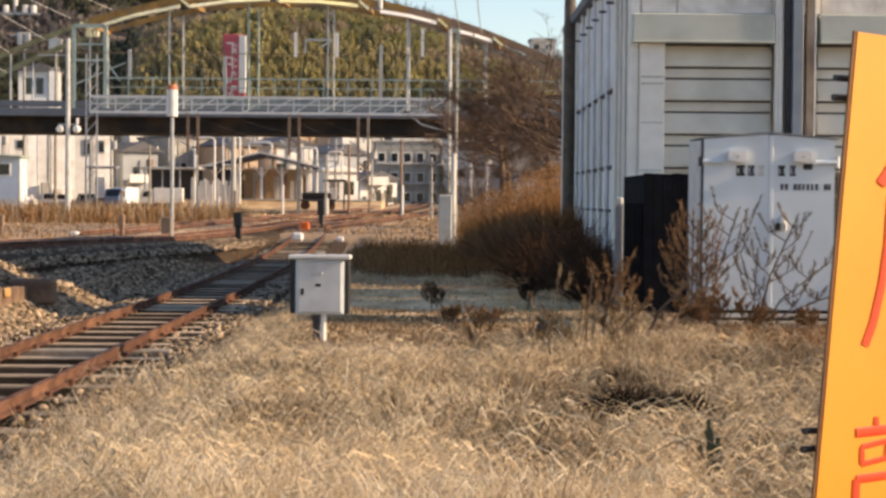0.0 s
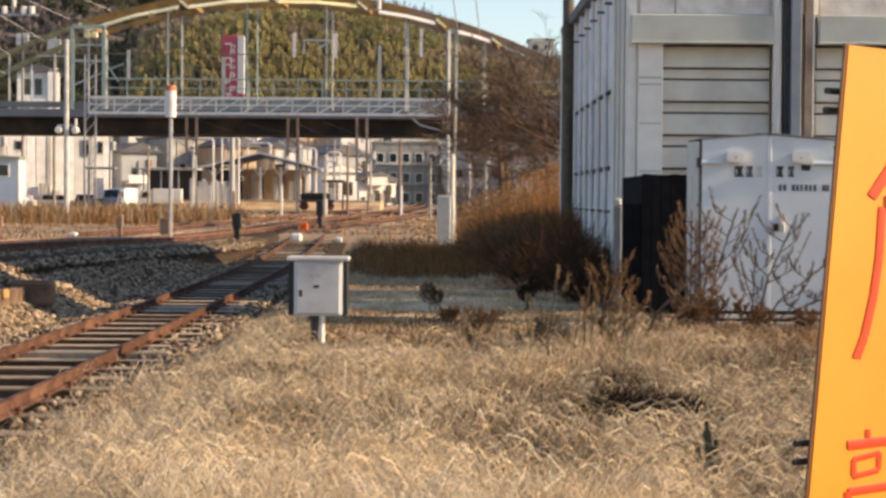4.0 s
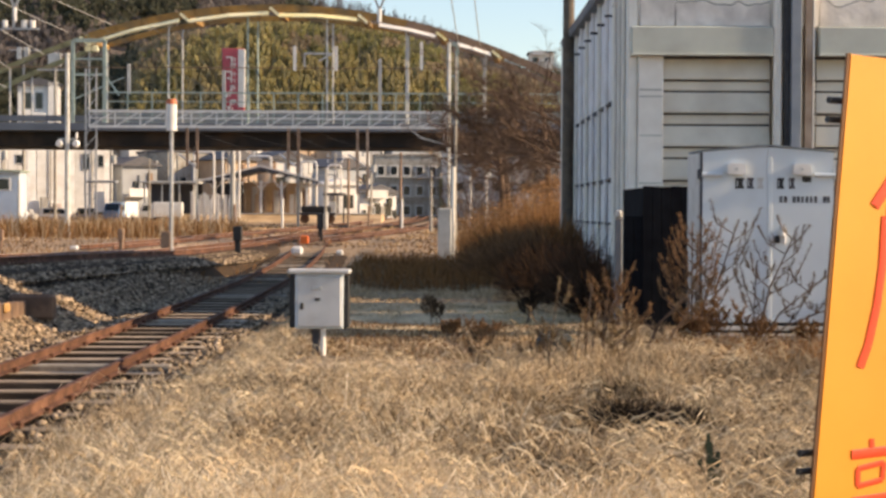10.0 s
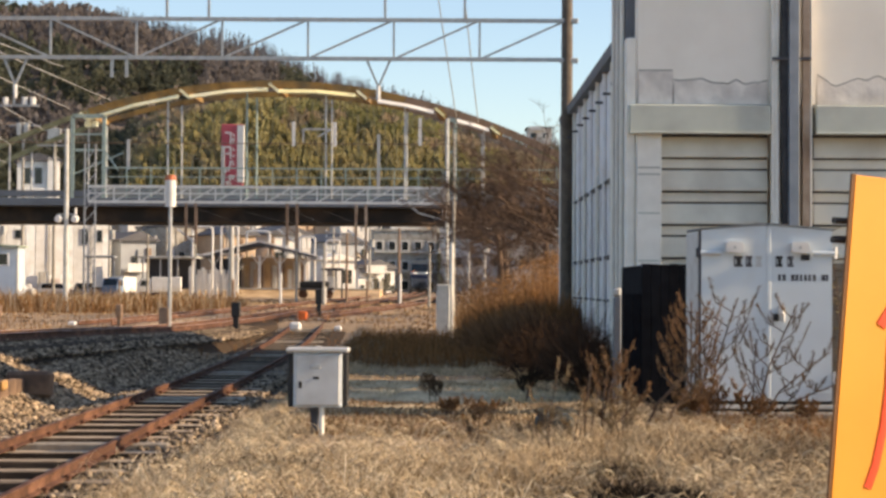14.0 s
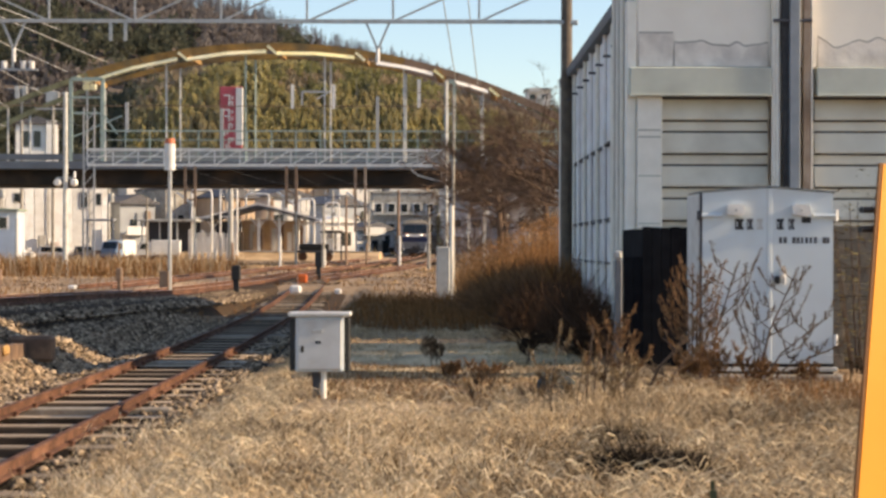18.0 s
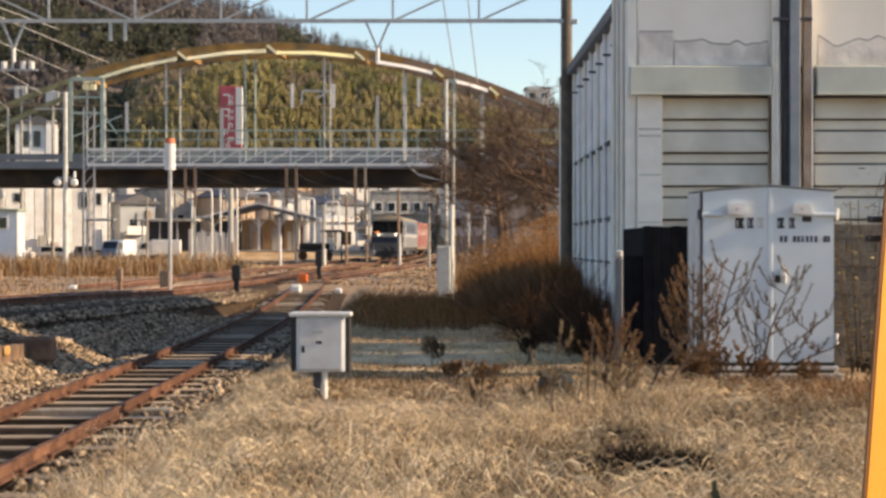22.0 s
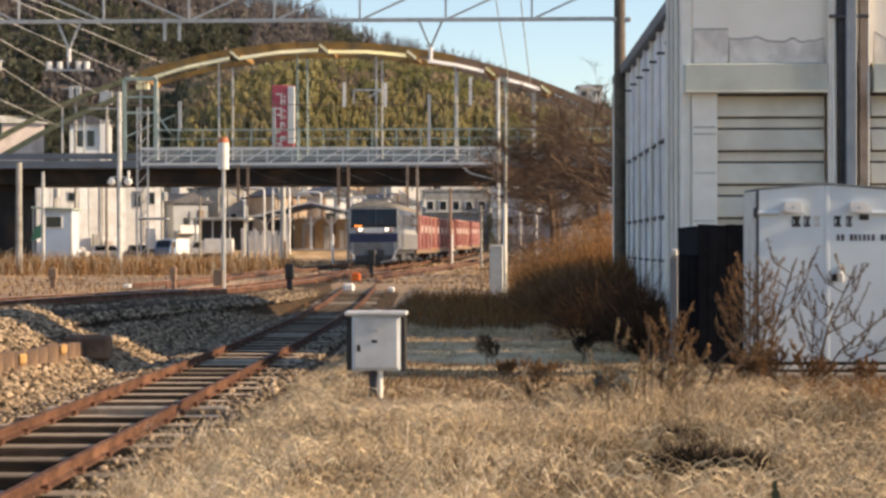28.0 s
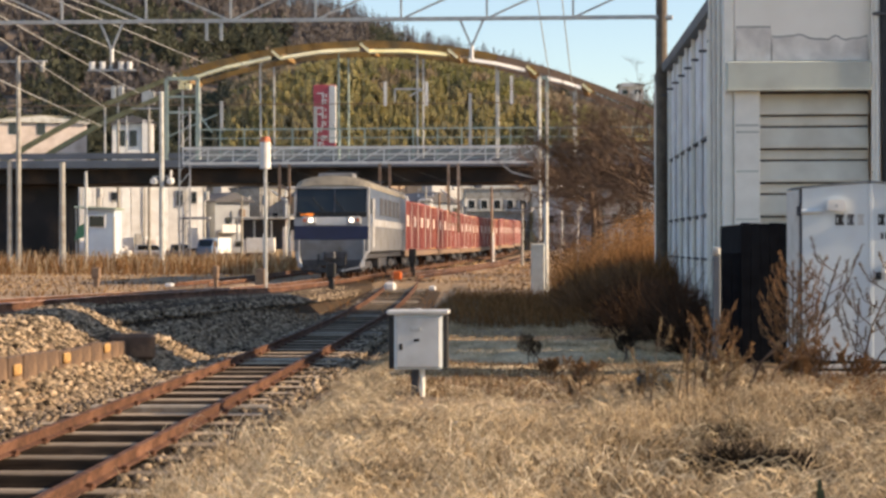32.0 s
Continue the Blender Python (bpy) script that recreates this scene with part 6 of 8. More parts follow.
def make_grass():
    n = 5200
    y = 8.0 + 19.5 * rng.random(n) ** 1.3
    x = rng.uniform(-3.2, 7.2, n) * (0.35 + y / 26)
    edge = siding_x(y) + 1.0 + 0.55 * rng.random(n)
    keep = ~((np.abs(x + 1.26) < 0.26) & (y > 17.2) & (y < 18.8)) & ~((np.abs(x - 1.2) < 0.27) & (y > 17.3) & (y < 19.4)) & ~((np.abs(x - 1.42) < 0.2) & (y > 8.5) & (y < 9.75)) & (x > edge) & ~((y > 21.0) & (x > 2.8)) & (bareness(x, y) < 0.02 + 0.15 * rng.random(n)) & ~((x > 3.0) & (y > 18.7) & (rng.random(n) < 0.9))
    x, y = x[keep], y[keep]
    p = patchy(x, y, 0.55, 3.1) * 0.8 + patchy(x, y, 1.7, 8.3) * 0.6
    keep = (p > -0.22) | (rng.random(len(x)) < 0.35)
    x, y, p = x[keep], y[keep], p[keep]
    tall = p > 0.05
    pale = rng.random(len(x)) < 0.3 + 0.5 * (1 - step(10.5, 13.0, y)) * (1 - step(0.2, 1.6, x))
    grey = (y > 20.3) & (x < 2.4) & (x > -1.4 + 0.5 * np.sin(1.7 * y)) & (rng.random(len(x)) < 0.92)
    tussocks("grey_grass", "low grey matted grass behind the box", M_GRASS_GREY, x[grey], y[grey], 90, 0.05, 0.2, 0.006, 2.0, 0.3)
    x, y, p, tall, pale = x[~grey], y[~grey], p[~grey], tall[~grey], pale[~grey]
    brown = rng.random(len(x)) < 0.4 * step(-0.3, 1.6, x) + 0.5 * step(0.02, -0.3, p) + 0.4 * step(-0.2, 0.4, x) * (1 - step(1.6, 2.3, x)) * (1 - step(14.0, 15.8, y)) * step(10.5, 11.8, y) + 0.22 * step(-0.2, 0.6, x) * step(11.0, 12.5, y) * (1 - step(17.5, 19.0, y)) - 0.45 * (1 - step(9.8, 12.0, y)) * (1 - step(1.0, 2.0, x))
    tussocks("dead_grass", "brown dead grass among the straw", M_GRASS_DARK, x[brown], y[brown], 46, 0.1, 0.3, 0.0035, 1.6, 0.22)
    x, y, tall, pale = x[~brown], y[~brown], tall[~brown], pale[~brown]
    for sel, h0, h1, mat, label in ((tall & ~pale, 0.14, 0.36, M_GRASS, "thick arching tussocks of bleached dry grass"), (tall & pale, 0.14, 0.38, M_STRAW, "pale straw tussocks"),
                                    (~tall & ~pale, 0.07, 0.18, M_GRASS, "matted bleached dry winter grass"), (~tall & pale, 0.07, 0.2, M_STRAW, "flattened pale straw on the ground")):
        tussocks("dry_grass", label, mat, x[sel], y[sel], 54, h0, h1, 0.003, 1.7, 0.24)
    m = 2200
    y = 8.5 + 17 * rng.random(m)
    x = rng.uniform(-2.4, 6, m) * (0.35 + y / 26)
    keep = (x > siding_x(y) + 1.8) & ((bareness(x, y) > 0.02) | (rng.random(m) < 0.03)) & ~((y > 21.0) & (x > 2.8))
    x, y = x[keep], y[keep]
    # near-black tufts in the middle of the heap, dead grass around them
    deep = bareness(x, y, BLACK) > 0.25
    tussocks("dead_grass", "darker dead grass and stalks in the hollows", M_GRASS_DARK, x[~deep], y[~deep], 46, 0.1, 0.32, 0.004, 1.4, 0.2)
    tussocks("near_black_grass", "near-black grass in a heap", M_HEAP, x[deep], y[deep], 50, 0.05, 0.2, 0.0035, 1.5, 0.16)
    m = 260
    y = rng.uniform(10.3, 13.6, m)
    x = rng.uniform(-0.35, 1.0, m) * y / 12.5
    sel = patchy(x, y, 1.3, 6.6) > -0.12
    tussocks("dead_grass", "brown dead grass between the paler tufts", M_GRASS_BROWN, x[sel], y[sel], 50, 0.12, 0.33, 0.0035, 1.5, 0.22)
    m = 900
    y = rng.uniform(26, 47, m)
    x = rng.uniform(-3.2, 2.4, m)
    keep = x > siding_x(y) + 1.5
    x, y = x[keep], y[keep]
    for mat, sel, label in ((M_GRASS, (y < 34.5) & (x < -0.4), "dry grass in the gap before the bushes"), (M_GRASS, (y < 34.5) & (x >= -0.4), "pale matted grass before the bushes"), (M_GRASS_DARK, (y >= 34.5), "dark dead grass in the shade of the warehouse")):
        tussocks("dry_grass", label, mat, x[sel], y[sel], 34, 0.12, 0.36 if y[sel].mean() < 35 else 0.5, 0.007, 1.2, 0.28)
    m = 5200
    y = rng.uniform(34, 52, m)
    x = rng.uniform(-2.4, 1.2, m)
    blades("russet_weeds", "short red-brown weeds beside the bushes", M_RUSTWEED, x, y, 0.15, 0.6, 0.008, 0.7)
    m = 7000
    y = rng.uniform(17.6, 21.4, m)
    x = rng.uniform(2.0, 6.6, m)
    keep = (x < 3.4) | (y > 18.3)
    x, y = x[keep], y[keep]
    blades("russet_weeds", "low russet weeds along the cabinet plinth", M_RUSTWEED, np.r_[x[::3], x[1::3]], np.r_[y[::3], y[1::3]], 0.06, 0.3, 0.005, 0.9)
    blades("dead_grass", "dark dead grass along the cabinet plinth", M_GRASS_DARK, x[2::3], y[2::3], 0.06, 0.28, 0.005, 0.9)
    # brown and dark blades also stand in for missing shade on this strip
    m = 12000
    y = rng.uniform(18.6, 24.4, m)
    x = rng.uniform(-1.7, 1.9, m)
    blades("dead_grass", "low brown dead grass beside the box", M_GRASS_BROWN, x[::2], y[::2], 0.03, 0.14, 0.006, 1.0)
    blades("dead_grass", "low dark dead grass darkening the strip beside the box", M_GRASS_DARK, x[1::4], y[1::4], 0.03, 0.13, 0.006, 1.0)
    blades("russet_weeds", "low russet weeds beside the box", M_RUSTWEED, x[3::4], y[3::4], 0.03, 0.14, 0.006, 1.0)
    m = 170
    y = rng.uniform(14.2, 17.6, m)
    x = rng.uniform(0.035, 0.14, m) * y
    sel = patchy(x, y, 1.1, 1.9) > -0.05
    tussocks("dry_grass", "upright pale tufts of grass around the weeds", M_GRASS, x[sel], y[sel], 46, 0.15, 0.36, 0.003, 0.8, 0.16)
    m = 1500
    y = rng.uniform(15.0, 18.2, m)
    x = rng.uniform(0.14, 0.25, m) * y
    blades("russet_weeds", "low russet weeds in the grass before the cabinet", M_RUSTWEED, x[::2], y[::2], 0.08, 0.32, 0.005, 0.9)
    blades("dead_grass", "dark dead grass before the cabinet", M_GRASS_DARK, x[1::2], y[1::2], 0.08, 0.3, 0.005, 0.9)
    m = 6000
    y = rng.uniform(45, 125, m)
    x = rng.uniform(-34, 5, m) * y / 100
    blades("yard_weeds", "low tan and russet weeds across the yard", M_REED, x[::2], y[::2], 0.08, 0.4, 0.014, 0.9)
    blades("yard_weeds", "low russet weeds across the yard", M_RUSTWEED, x[1::2], y[1::2], 0.06, 0.3, 0.014, 0.9)
    m = 9000
    y = rng.uniform(92, 112, m)
    x = rng.uniform(-36, -12, m)
    blades("tall_dry_reeds", "tall dry tan reeds before the houses", M_REED, x[::2], y[::2], 0.3, 1.65, 0.02, 0.7)
    blades("tall_dry_reeds", "tall dry straw reeds before the houses", M_GRASS, x[1::4], y[1::4], 0.3, 1.8, 0.025, 0.7)
    blades("tall_dry_reeds", "dark russet weeds among the reeds", M_RUSTWEED, x[3::4], y[3::4], 0.3, 1.4, 0.03, 0.8)
    m = 5200
    y = rng.uniform(53.0, 62, m)
    x = 0.5 + 4.2 * rng.random(m) ** 0.75
    top = 1.0 + 0.44 * x + 0.25 * patchy(x, y, 0.9, 2.2)
    for lo, hi, k in ((0.55, 0.85, 0), (0.75, 1.0, 1), (0.6, 1.0, 2)):
        blades("orange_reeds", "tall orange-brown reeds beside the bushes", M_REED if k else M_RUSTWEED, x[k::3], y[k::3], lo * top[k::3], hi * top[k::3], 0.011, 0.7)
    i = rng.integers(0, m, 9000)
    p = np.c_[x[i] + rng.normal(0, 0.16, len(i)), y[i] + rng.normal(0, 0.16, len(i)), top[i] * rng.uniform(0.62, 1.04, len(i))]
    v, f = scatter(LEAF_V, LEAF_F, p, rng.uniform(0.025, 0.07, len(i)), 1.0, 0.4)
    tagged(new("reed_plumes", joined("reed_plumes", v, f, M_REED)), "feathery orange seed heads of the reeds", "grass", kind="stuff")


def make_grass_mat():
    """Trodden thatch of bleached grass on the ground behind the box."""
    xs, ys = np.arange(-1.9, 2.45, 0.09), np.arange(22.6, 30.6, 0.12)
    gx, gy = np.meshgrid(xs, ys)
    gx = gx + 0.04 * np.sin(7 * gy + 3 * gx)
    lump = np.array([noise.fractal(Vector((1.7 * a, 1.1 * c, 2.0)), 0.6, 2.0, 5) for a, c in zip(gx.ravel(), gy.ravel())])
    rim = np.minimum.reduce([gx - xs[0], xs[-1] - gx, gy - ys[0], ys[-1] - gy]).ravel()
    z = ground_z(gx, gy).ravel() + 0.02 + 0.025 * lump - 0.25 * (1 - step(0.0, 0.5, rim))
    w = len(xs)
    i = (np.arange(len(ys) - 1)[:, None] * w + np.arange(w - 1)[None]).ravel()
    tagged(new("grass_mat", joined("grass_mat", np.c_[gx.ravel(), gy.ravel(), z], np.c_[i, i + 1, i + w + 1, i + w], M_MAT)), "trodden mat of bleached grass behind the box", "grass", kind="stuff")


make_grass()
make_grass_mat()


def curls(name, label, mat, x, y, reach, rise, width):
    """Thin dry stalks that arch over and curl down on the turf."""
    n, k = len(x), 5
    a = rng.uniform(0, math.tau, n)
    bend = rng.normal(0, 1.1, n)
    size = reach * rng.uniform(0.5, 1.3, n)
    base = ground_z(x, y) + rng.uniform(0.0, 0.12, n)
    pts = []
    px, py = x.copy(), y.copy()
    for j in range(k):
        u = j / (k - 1)
        pts.append(np.c_[px, py, base + rise * size / reach * (1 - (2 * u - 0.9) ** 2) * np.where(u > 0.6, rng.uniform(0.6, 1.2, n), 1.0)])
        px, py = px + np.cos(a + bend * u) * size / (k - 1), py + 0.7 * np.sin(a + bend * u) * size / (k - 1)
    w = np.c_[np.zeros(n), 0.35 * np.ones(n), np.ones(n)] * (width * rng.uniform(0.6, 1.4, n))[:, None]
    v = np.stack([p + sgn * w * (1 - 0.15 * j) for j, p in enumerate(pts) for sgn in (-1, 1)], 1).reshape(-1, 3)
    i = np.arange(n)[:, None] * 2 * k
    f = np.concatenate([i + [2 * j, 2 * j + 1, 2 * j + 3, 2 * j + 2] for j in range(k - 1)], 0)
    tagged(new(name, joined(name, v, f, mat)), label, "grass", kind="stuff")


def make_curls():
    for mat, n, reach, rise, width, label in ((M_STRAW, 7000, 0.3, 0.16, 0.0028, "pale straw stalks curling over the turf"), (M_GRASS, 9000, 0.36, 0.2, 0.0026, "dry grass stalks arching over the turf"),
                                              (M_GRASS_DARK, 8000, 0.3, 0.14, 0.003, "brown stalks among the dry grass")):
        y = 8.2 + 13.0 * rng.random(n) ** 1.15
        x = rng.uniform(-3.4, 7.0, n) * (0.3 + y / 26)
        p = patchy(x, y, 0.8, 5.5)
        keep = (x > siding_x(y) + 1.3 + 0.5 * rng.random(n)) & (bareness(x, y) < 0.15 + 0.3 * rng.random(n)) & ((bareness(x, y + 0.7) < 0.1) | (rng.random(n) < 0.3)) & (p > -0.25 + 0.3 * (rng.random(n) - 0.5)) & ~((mat is M_GRASS_DARK) & (y < 11.5) & (x < 1.2)) & ~((mat is M_STRAW) & (x > 0.0) & (y > 11.5) & (rng.random(n) < 0.5)) & ~((y > 15.5) & (x < 0.6) & (x > -1.6) & (rng.random(n) < 0.6)) & ~((y > 17.6) & (x < 0.9) & (x > -1.7)) & ~((y > 18.6 - 0.5 * (x > 3.2)) & (x > 2.3)) & ~((np.abs(x + 1.26) < 0.32) & (y > 17.0) & (y < 18.9)) & ~((np.abs(x - 1.2) < 0.32) & (y > 17.0) & (y < 19.4))
        curls("straw_stalks", label, mat, x[keep], y[keep], reach, rise, width)


make_curls()


def twig_mass(name, label, mat, centre, radius, count, length, thick, up=0.6, category="shrub"):
    """A shrub of many thin stems that fork outward from its foot."""
    c, r = np.array(centre), np.array(radius)
    u = rng.normal(0, 1, (count, 3))
    u /= np.linalg.norm(u, axis=1)[:, None]
    u[:, 2] = np.abs(u[:, 2])
    p = c + u * r * rng.random((count, 1)) ** 0.5
    d = u * [1, 1, 0.4] + rng.normal(0, 0.5, (count, 3)) + [0, 0, up]
    d /= np.linalg.norm(d, axis=1)[:, None]
    q = p + d * (length * rng.uniform(0.4, 1.3, count))[:, None]
    s = np.cross(d, rng.normal(0, 1, (count, 3)))
    s = s / np.linalg.norm(s, axis=1)[:, None] * thick
    v = np.stack([p - s, p + s, q + s * 0.3, q - s * 0.3], 1).reshape(-1, 3)
    i = np.arange(count)[:, None] * 4
    ob = thing(name, label, category, tuple(centre))
    stems = joined(name, v - c, np.concatenate([i + [0, 1, 2], i + [0, 2, 3]]), mat)
    tagged(part("foliage", stems, None, ob), kind="stuff")
    core = Mesh()
    for k in range(7):
        a = k * math.tau / 7
        core.tube((0.1 * math.cos(a), 0.1 * math.sin(a), -0.2), (r[0] * 0.6 * math.cos(a), r[1] * 0.6 * math.sin(a), r[2] * 0.8), 0.015, 0.005, n=5)
    tagged(part("branch", core, mat, ob), kind="stuff")
    return ob


# bushes nearer than 36 m take the copy that has shade painted in
for x, y, rx, rz, n in ((2.1, 33, 1.0, 0.85, 5500), (1.5, 38, 1.2, 0.95, 6500), (2.4, 42, 1.2, 1.15, 6500), (0.9, 42, 0.7, 0.6, 3000), (2.3, 29.5, 0.6, 0.9, 3000), (2.0, 28.6, 0.5, 0.6, 1800), (2.15, 26.0, 0.4, 0.75, 1800), (1.7, 31.0, 0.7, 0.8, 2600)):
    twig_mass("bramble_bush", "dark leafless bramble bush along the warehouse", M_BRAMBLE_SHADE if y < 36 else M_BRAMBLE, (x, y, 0.0), (rx, 1.2, rz), n // 2, 0.45, 0.006)
for x, y, rx, rz in ((1.9, 44.0, 1.2, 0.95), (2.6, 40, 0.9, 1.1), (1.2, 40, 0.8, 0.75)):
    twig_mass("russet_shrub", "russet dead foliage shrub beside the reeds", M_RUSTWEED, (x, y, 0.0), (rx, 1.3, rz), 2600, 0.5, 0.012)


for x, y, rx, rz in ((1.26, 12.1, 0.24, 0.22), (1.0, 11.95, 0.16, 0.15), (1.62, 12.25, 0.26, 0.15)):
    twig_mass("weed_heap", "low black heap of weeds in the grass", M_HEAP, (x, y, 0.02), (rx, 0.24, rz), 1500, 0.13, 0.004, 0.2, "weed heap")


def weed(x, y, stems, label="dried brown weed with feathery seed plumes", mat=None):
    """stems: (foot x, foot z, top x, top z, side shoots, thickness) from the weed's place."""
    ob = thing("dry_weed", label, "weed", (x, y, float(ground_z(x, y))))
    for fx, fz, tx, tz, shoots, r in stems:
        stalk, at, along, wide = Mesh(), [], [], []
        foot, top = Vector((fx, rng.normal(0, 0.04), fz - 0.05)), Vector((tx, rng.normal(0, 0.12), tz))
        mid = foot.lerp(top, 0.5) + Vector((0.14 * (fx - tx), 0, 0.03))
        stalk.tube(foot, mid, r, r * 0.8, n=5).tube(mid, top, r * 0.8, r * 0.4, n=5)
        size = (top - foot).length

        def clothe(p, q, count, w):
            d = (q - p).normalized()
            for j in range(count):
                at.append(p.lerp(q, rng.random() ** 0.8))
                along.append(d)
                wide.append(w * rng.uniform(0.6, 1.2))

        for k in range(shoots):
            u = 0.36 + 0.6 * (k + rng.random() * 0.6) / shoots
            p = foot.lerp(mid, u * 2) if u < 0.5 else mid.lerp(top, u * 2 - 1)
            side = 1 if k % 2 else -1
            reach = size * 0.3 * (1.2 - 0.75 * u) * rng.uniform(0.7, 1.2)
            knee = p + Vector((side * rng.uniform(0.5, 0.8), rng.normal(0, 0.35), rng.uniform(0.3, 0.55))) * reach
            tip = knee + Vector((side * rng.uniform(0.1, 0.45), rng.normal(0, 0.2), rng.uniform(0.6, 1.0))) * reach
            stalk.tube(p, knee, r * 0.5, r * 0.35, n=4).tube(knee, tip, r * 0.35, r * 0.2, n=4)
            clothe(p.lerp(knee, 0.5), knee, 14, 0.012)
            clothe(knee, tip, 52, 0.016)
            for _ in range(2):
                c = p.lerp(knee, rng.uniform(0.5, 1.0))
                e = c + Vector((side * rng.uniform(0.0, 0.3), rng.normal(0, 0.2), rng.uniform(0.5, 0.9))) * reach * 0.6
                stalk.tube(c, e, r * 0.25, r * 0.15, n=3)
                clothe(c, e, 26, 0.014)
        clothe(mid.lerp(top, 0.5), top + (top - mid).normalized() * 0.04, 90 if shoots else 4, 0.015)
        n = len(at)
        c, d, w = np.array(at), np.array(along), np.array(wide)[:, None]
        c = c + rng.normal(0, 0.45, (n, 3)) * w
        e = d * 0.9 + rng.normal(0, 0.6, (n, 3))
        e /= np.linalg.norm(e, axis=1)[:, None]
        s = np.cross(e, rng.normal(0, 1, (n, 3)))
        s /= np.linalg.norm(s, axis=1)[:, None]
        v = np.stack([c - s * w * 0.32, c + s * w * 0.32, c + e * w * 2.4], 1).reshape(-1, 3)
        tagged(part("stem", stalk, M_TWIG, ob), kind="stuff")
        tagged(part("seed_plume", joined("seed_plume", v, np.arange(3 * n).reshape(-1, 3), mat or M_PLUME), None, ob, "feathery brown seed plume"), kind="stuff")


def bushy(n, w, h):
    """Stems of one clump that fan out from a shared foot."""
    return [(rng.normal(0, 0.05), 0, rng.normal(0, w), h * rng.uniform(0.6, 1.0), int(rng.integers(5, 9)), 0.008) for _ in range(n)]


weed(2.92, 20.0, [(0.0, 0, 0.32, 1.4, 9, 0.013), (0.02, 0, 0.16, 0.85, 6, 0.009)])
weed(2.72, 19.6, [(0, 0, 0.0, 1.36, 11, 0.012), (0.04, 0, 0.08, 1.25, 10, 0.011), (-0.03, 0, -0.04, 1.0, 9, 0.01), (0.08, 0, 0.18, 0.72, 7, 0.009)], "reddish-brown upright weed with dense seed plumes", M_RUSTPLUME)
weed(3.5, 20.3, [(0, 0, 0.46, 1.34, 9, 0.014), (0.02, 0, 0.8, 0.82, 6, 0.012), (0.03, 0, 0.98, 0.5, 6, 0.012), (0.0, 0, 0.02, 0.95, 5, 0.009)])
weed(3.1, 19.9, bushy(5, 0.16, 0.5), "low reddish-brown weed before the cabinet", M_RUSTPLUME)
weed(2.65, 19.3, bushy(5, 0.15, 0.42), "low reddish-brown weed before the cabinet", M_RUSTPLUME)
weed(3.45, 19.8, bushy(4, 0.14, 0.4), "low reddish-brown weed before the cabinet", M_RUSTPLUME)
weed(4.3, 20.7, bushy(3, 0.2, 0.3), "low reddish-brown weed before the cabinet", M_RUSTPLUME)
weed(5.2, 21.2, bushy(3, 0.2, 0.3))
weed(1.52, 17.4, [(0, 0, 0.22, 0.95, 8, 0.011), (0.02, 0, 0.1, 0.85, 7, 0.01), (0.02, 0, 0.34, 0.78, 7, 0.01), (0.03, 0, 0.46, 0.58, 6, 0.009)], "brown bushy weed with dense seed plumes", M_RUSTPLUME)
weed(0.93, 15.7, [(0, 0, 0.1, 0.92, 2, 0.007), (0.03, 0, -0.02, 0.5, 2, 0.006)], "tall straw-coloured weed in the dry grass", M_GRASS_BROWN)
weed(1.18, 15.9, [(0, 0, 0.08, 0.62, 2, 0.007), (0.02, 0, 0.14, 0.5, 2, 0.006)], "straw-coloured weed in the dry grass", M_GRASS_BROWN)
weed(1.62, 16.3, [(0, 0, 0.1, 0.6, 5, 0.007), (0.02, 0, -0.05, 0.48, 4, 0.006)], "straw-coloured weed in the dry grass", M_GRASS_BROWN)
weed(1.36, 17.0, [(0, 0, 0.07, 0.86, 0, 0.013), (0.02, 0, -0.03, 0.5, 0, 0.01), (0.05, 0, 0.16, 0.62, 0, 0.01)], "curved bare weed stalks beside a brown weed")
weed(2.35, 18.6, [(-0.3, 0, 0.25, 0.75, 4, 0.016), (-0.1, 0, 0.3, 0.6, 4, 0.012)], "dark leaning weed stalks in the dry grass")
weed(0.95, 17.0, [(0, 0, 0.05, 0.42, 3, 0.01), (-0.12, 0, -0.03, 0.3, 2, 0.012)], "short brown weed stubs in the dry grass")
weed(0.35, 16.8, [(0, 0, 0.02, 0.42, 4, 0.009)], "short brown weed stubs in the dry grass")
weed(-0.05, 24.5, bushy(3, 0.1, 0.4))
weed(1.15, 24.5, bushy(4, 0.16, 0.5), "dark dead weed before the bushes", M_HEAP)
weed(0.1, 21.5, bushy(4, 0.18, 0.22), "low red-brown weed in the grey grass", M_RUSTPLUME)
weed(0.45, 21.2, bushy(3, 0.16, 0.2), "low red-brown weed in the grey grass", M_RUSTPLUME)


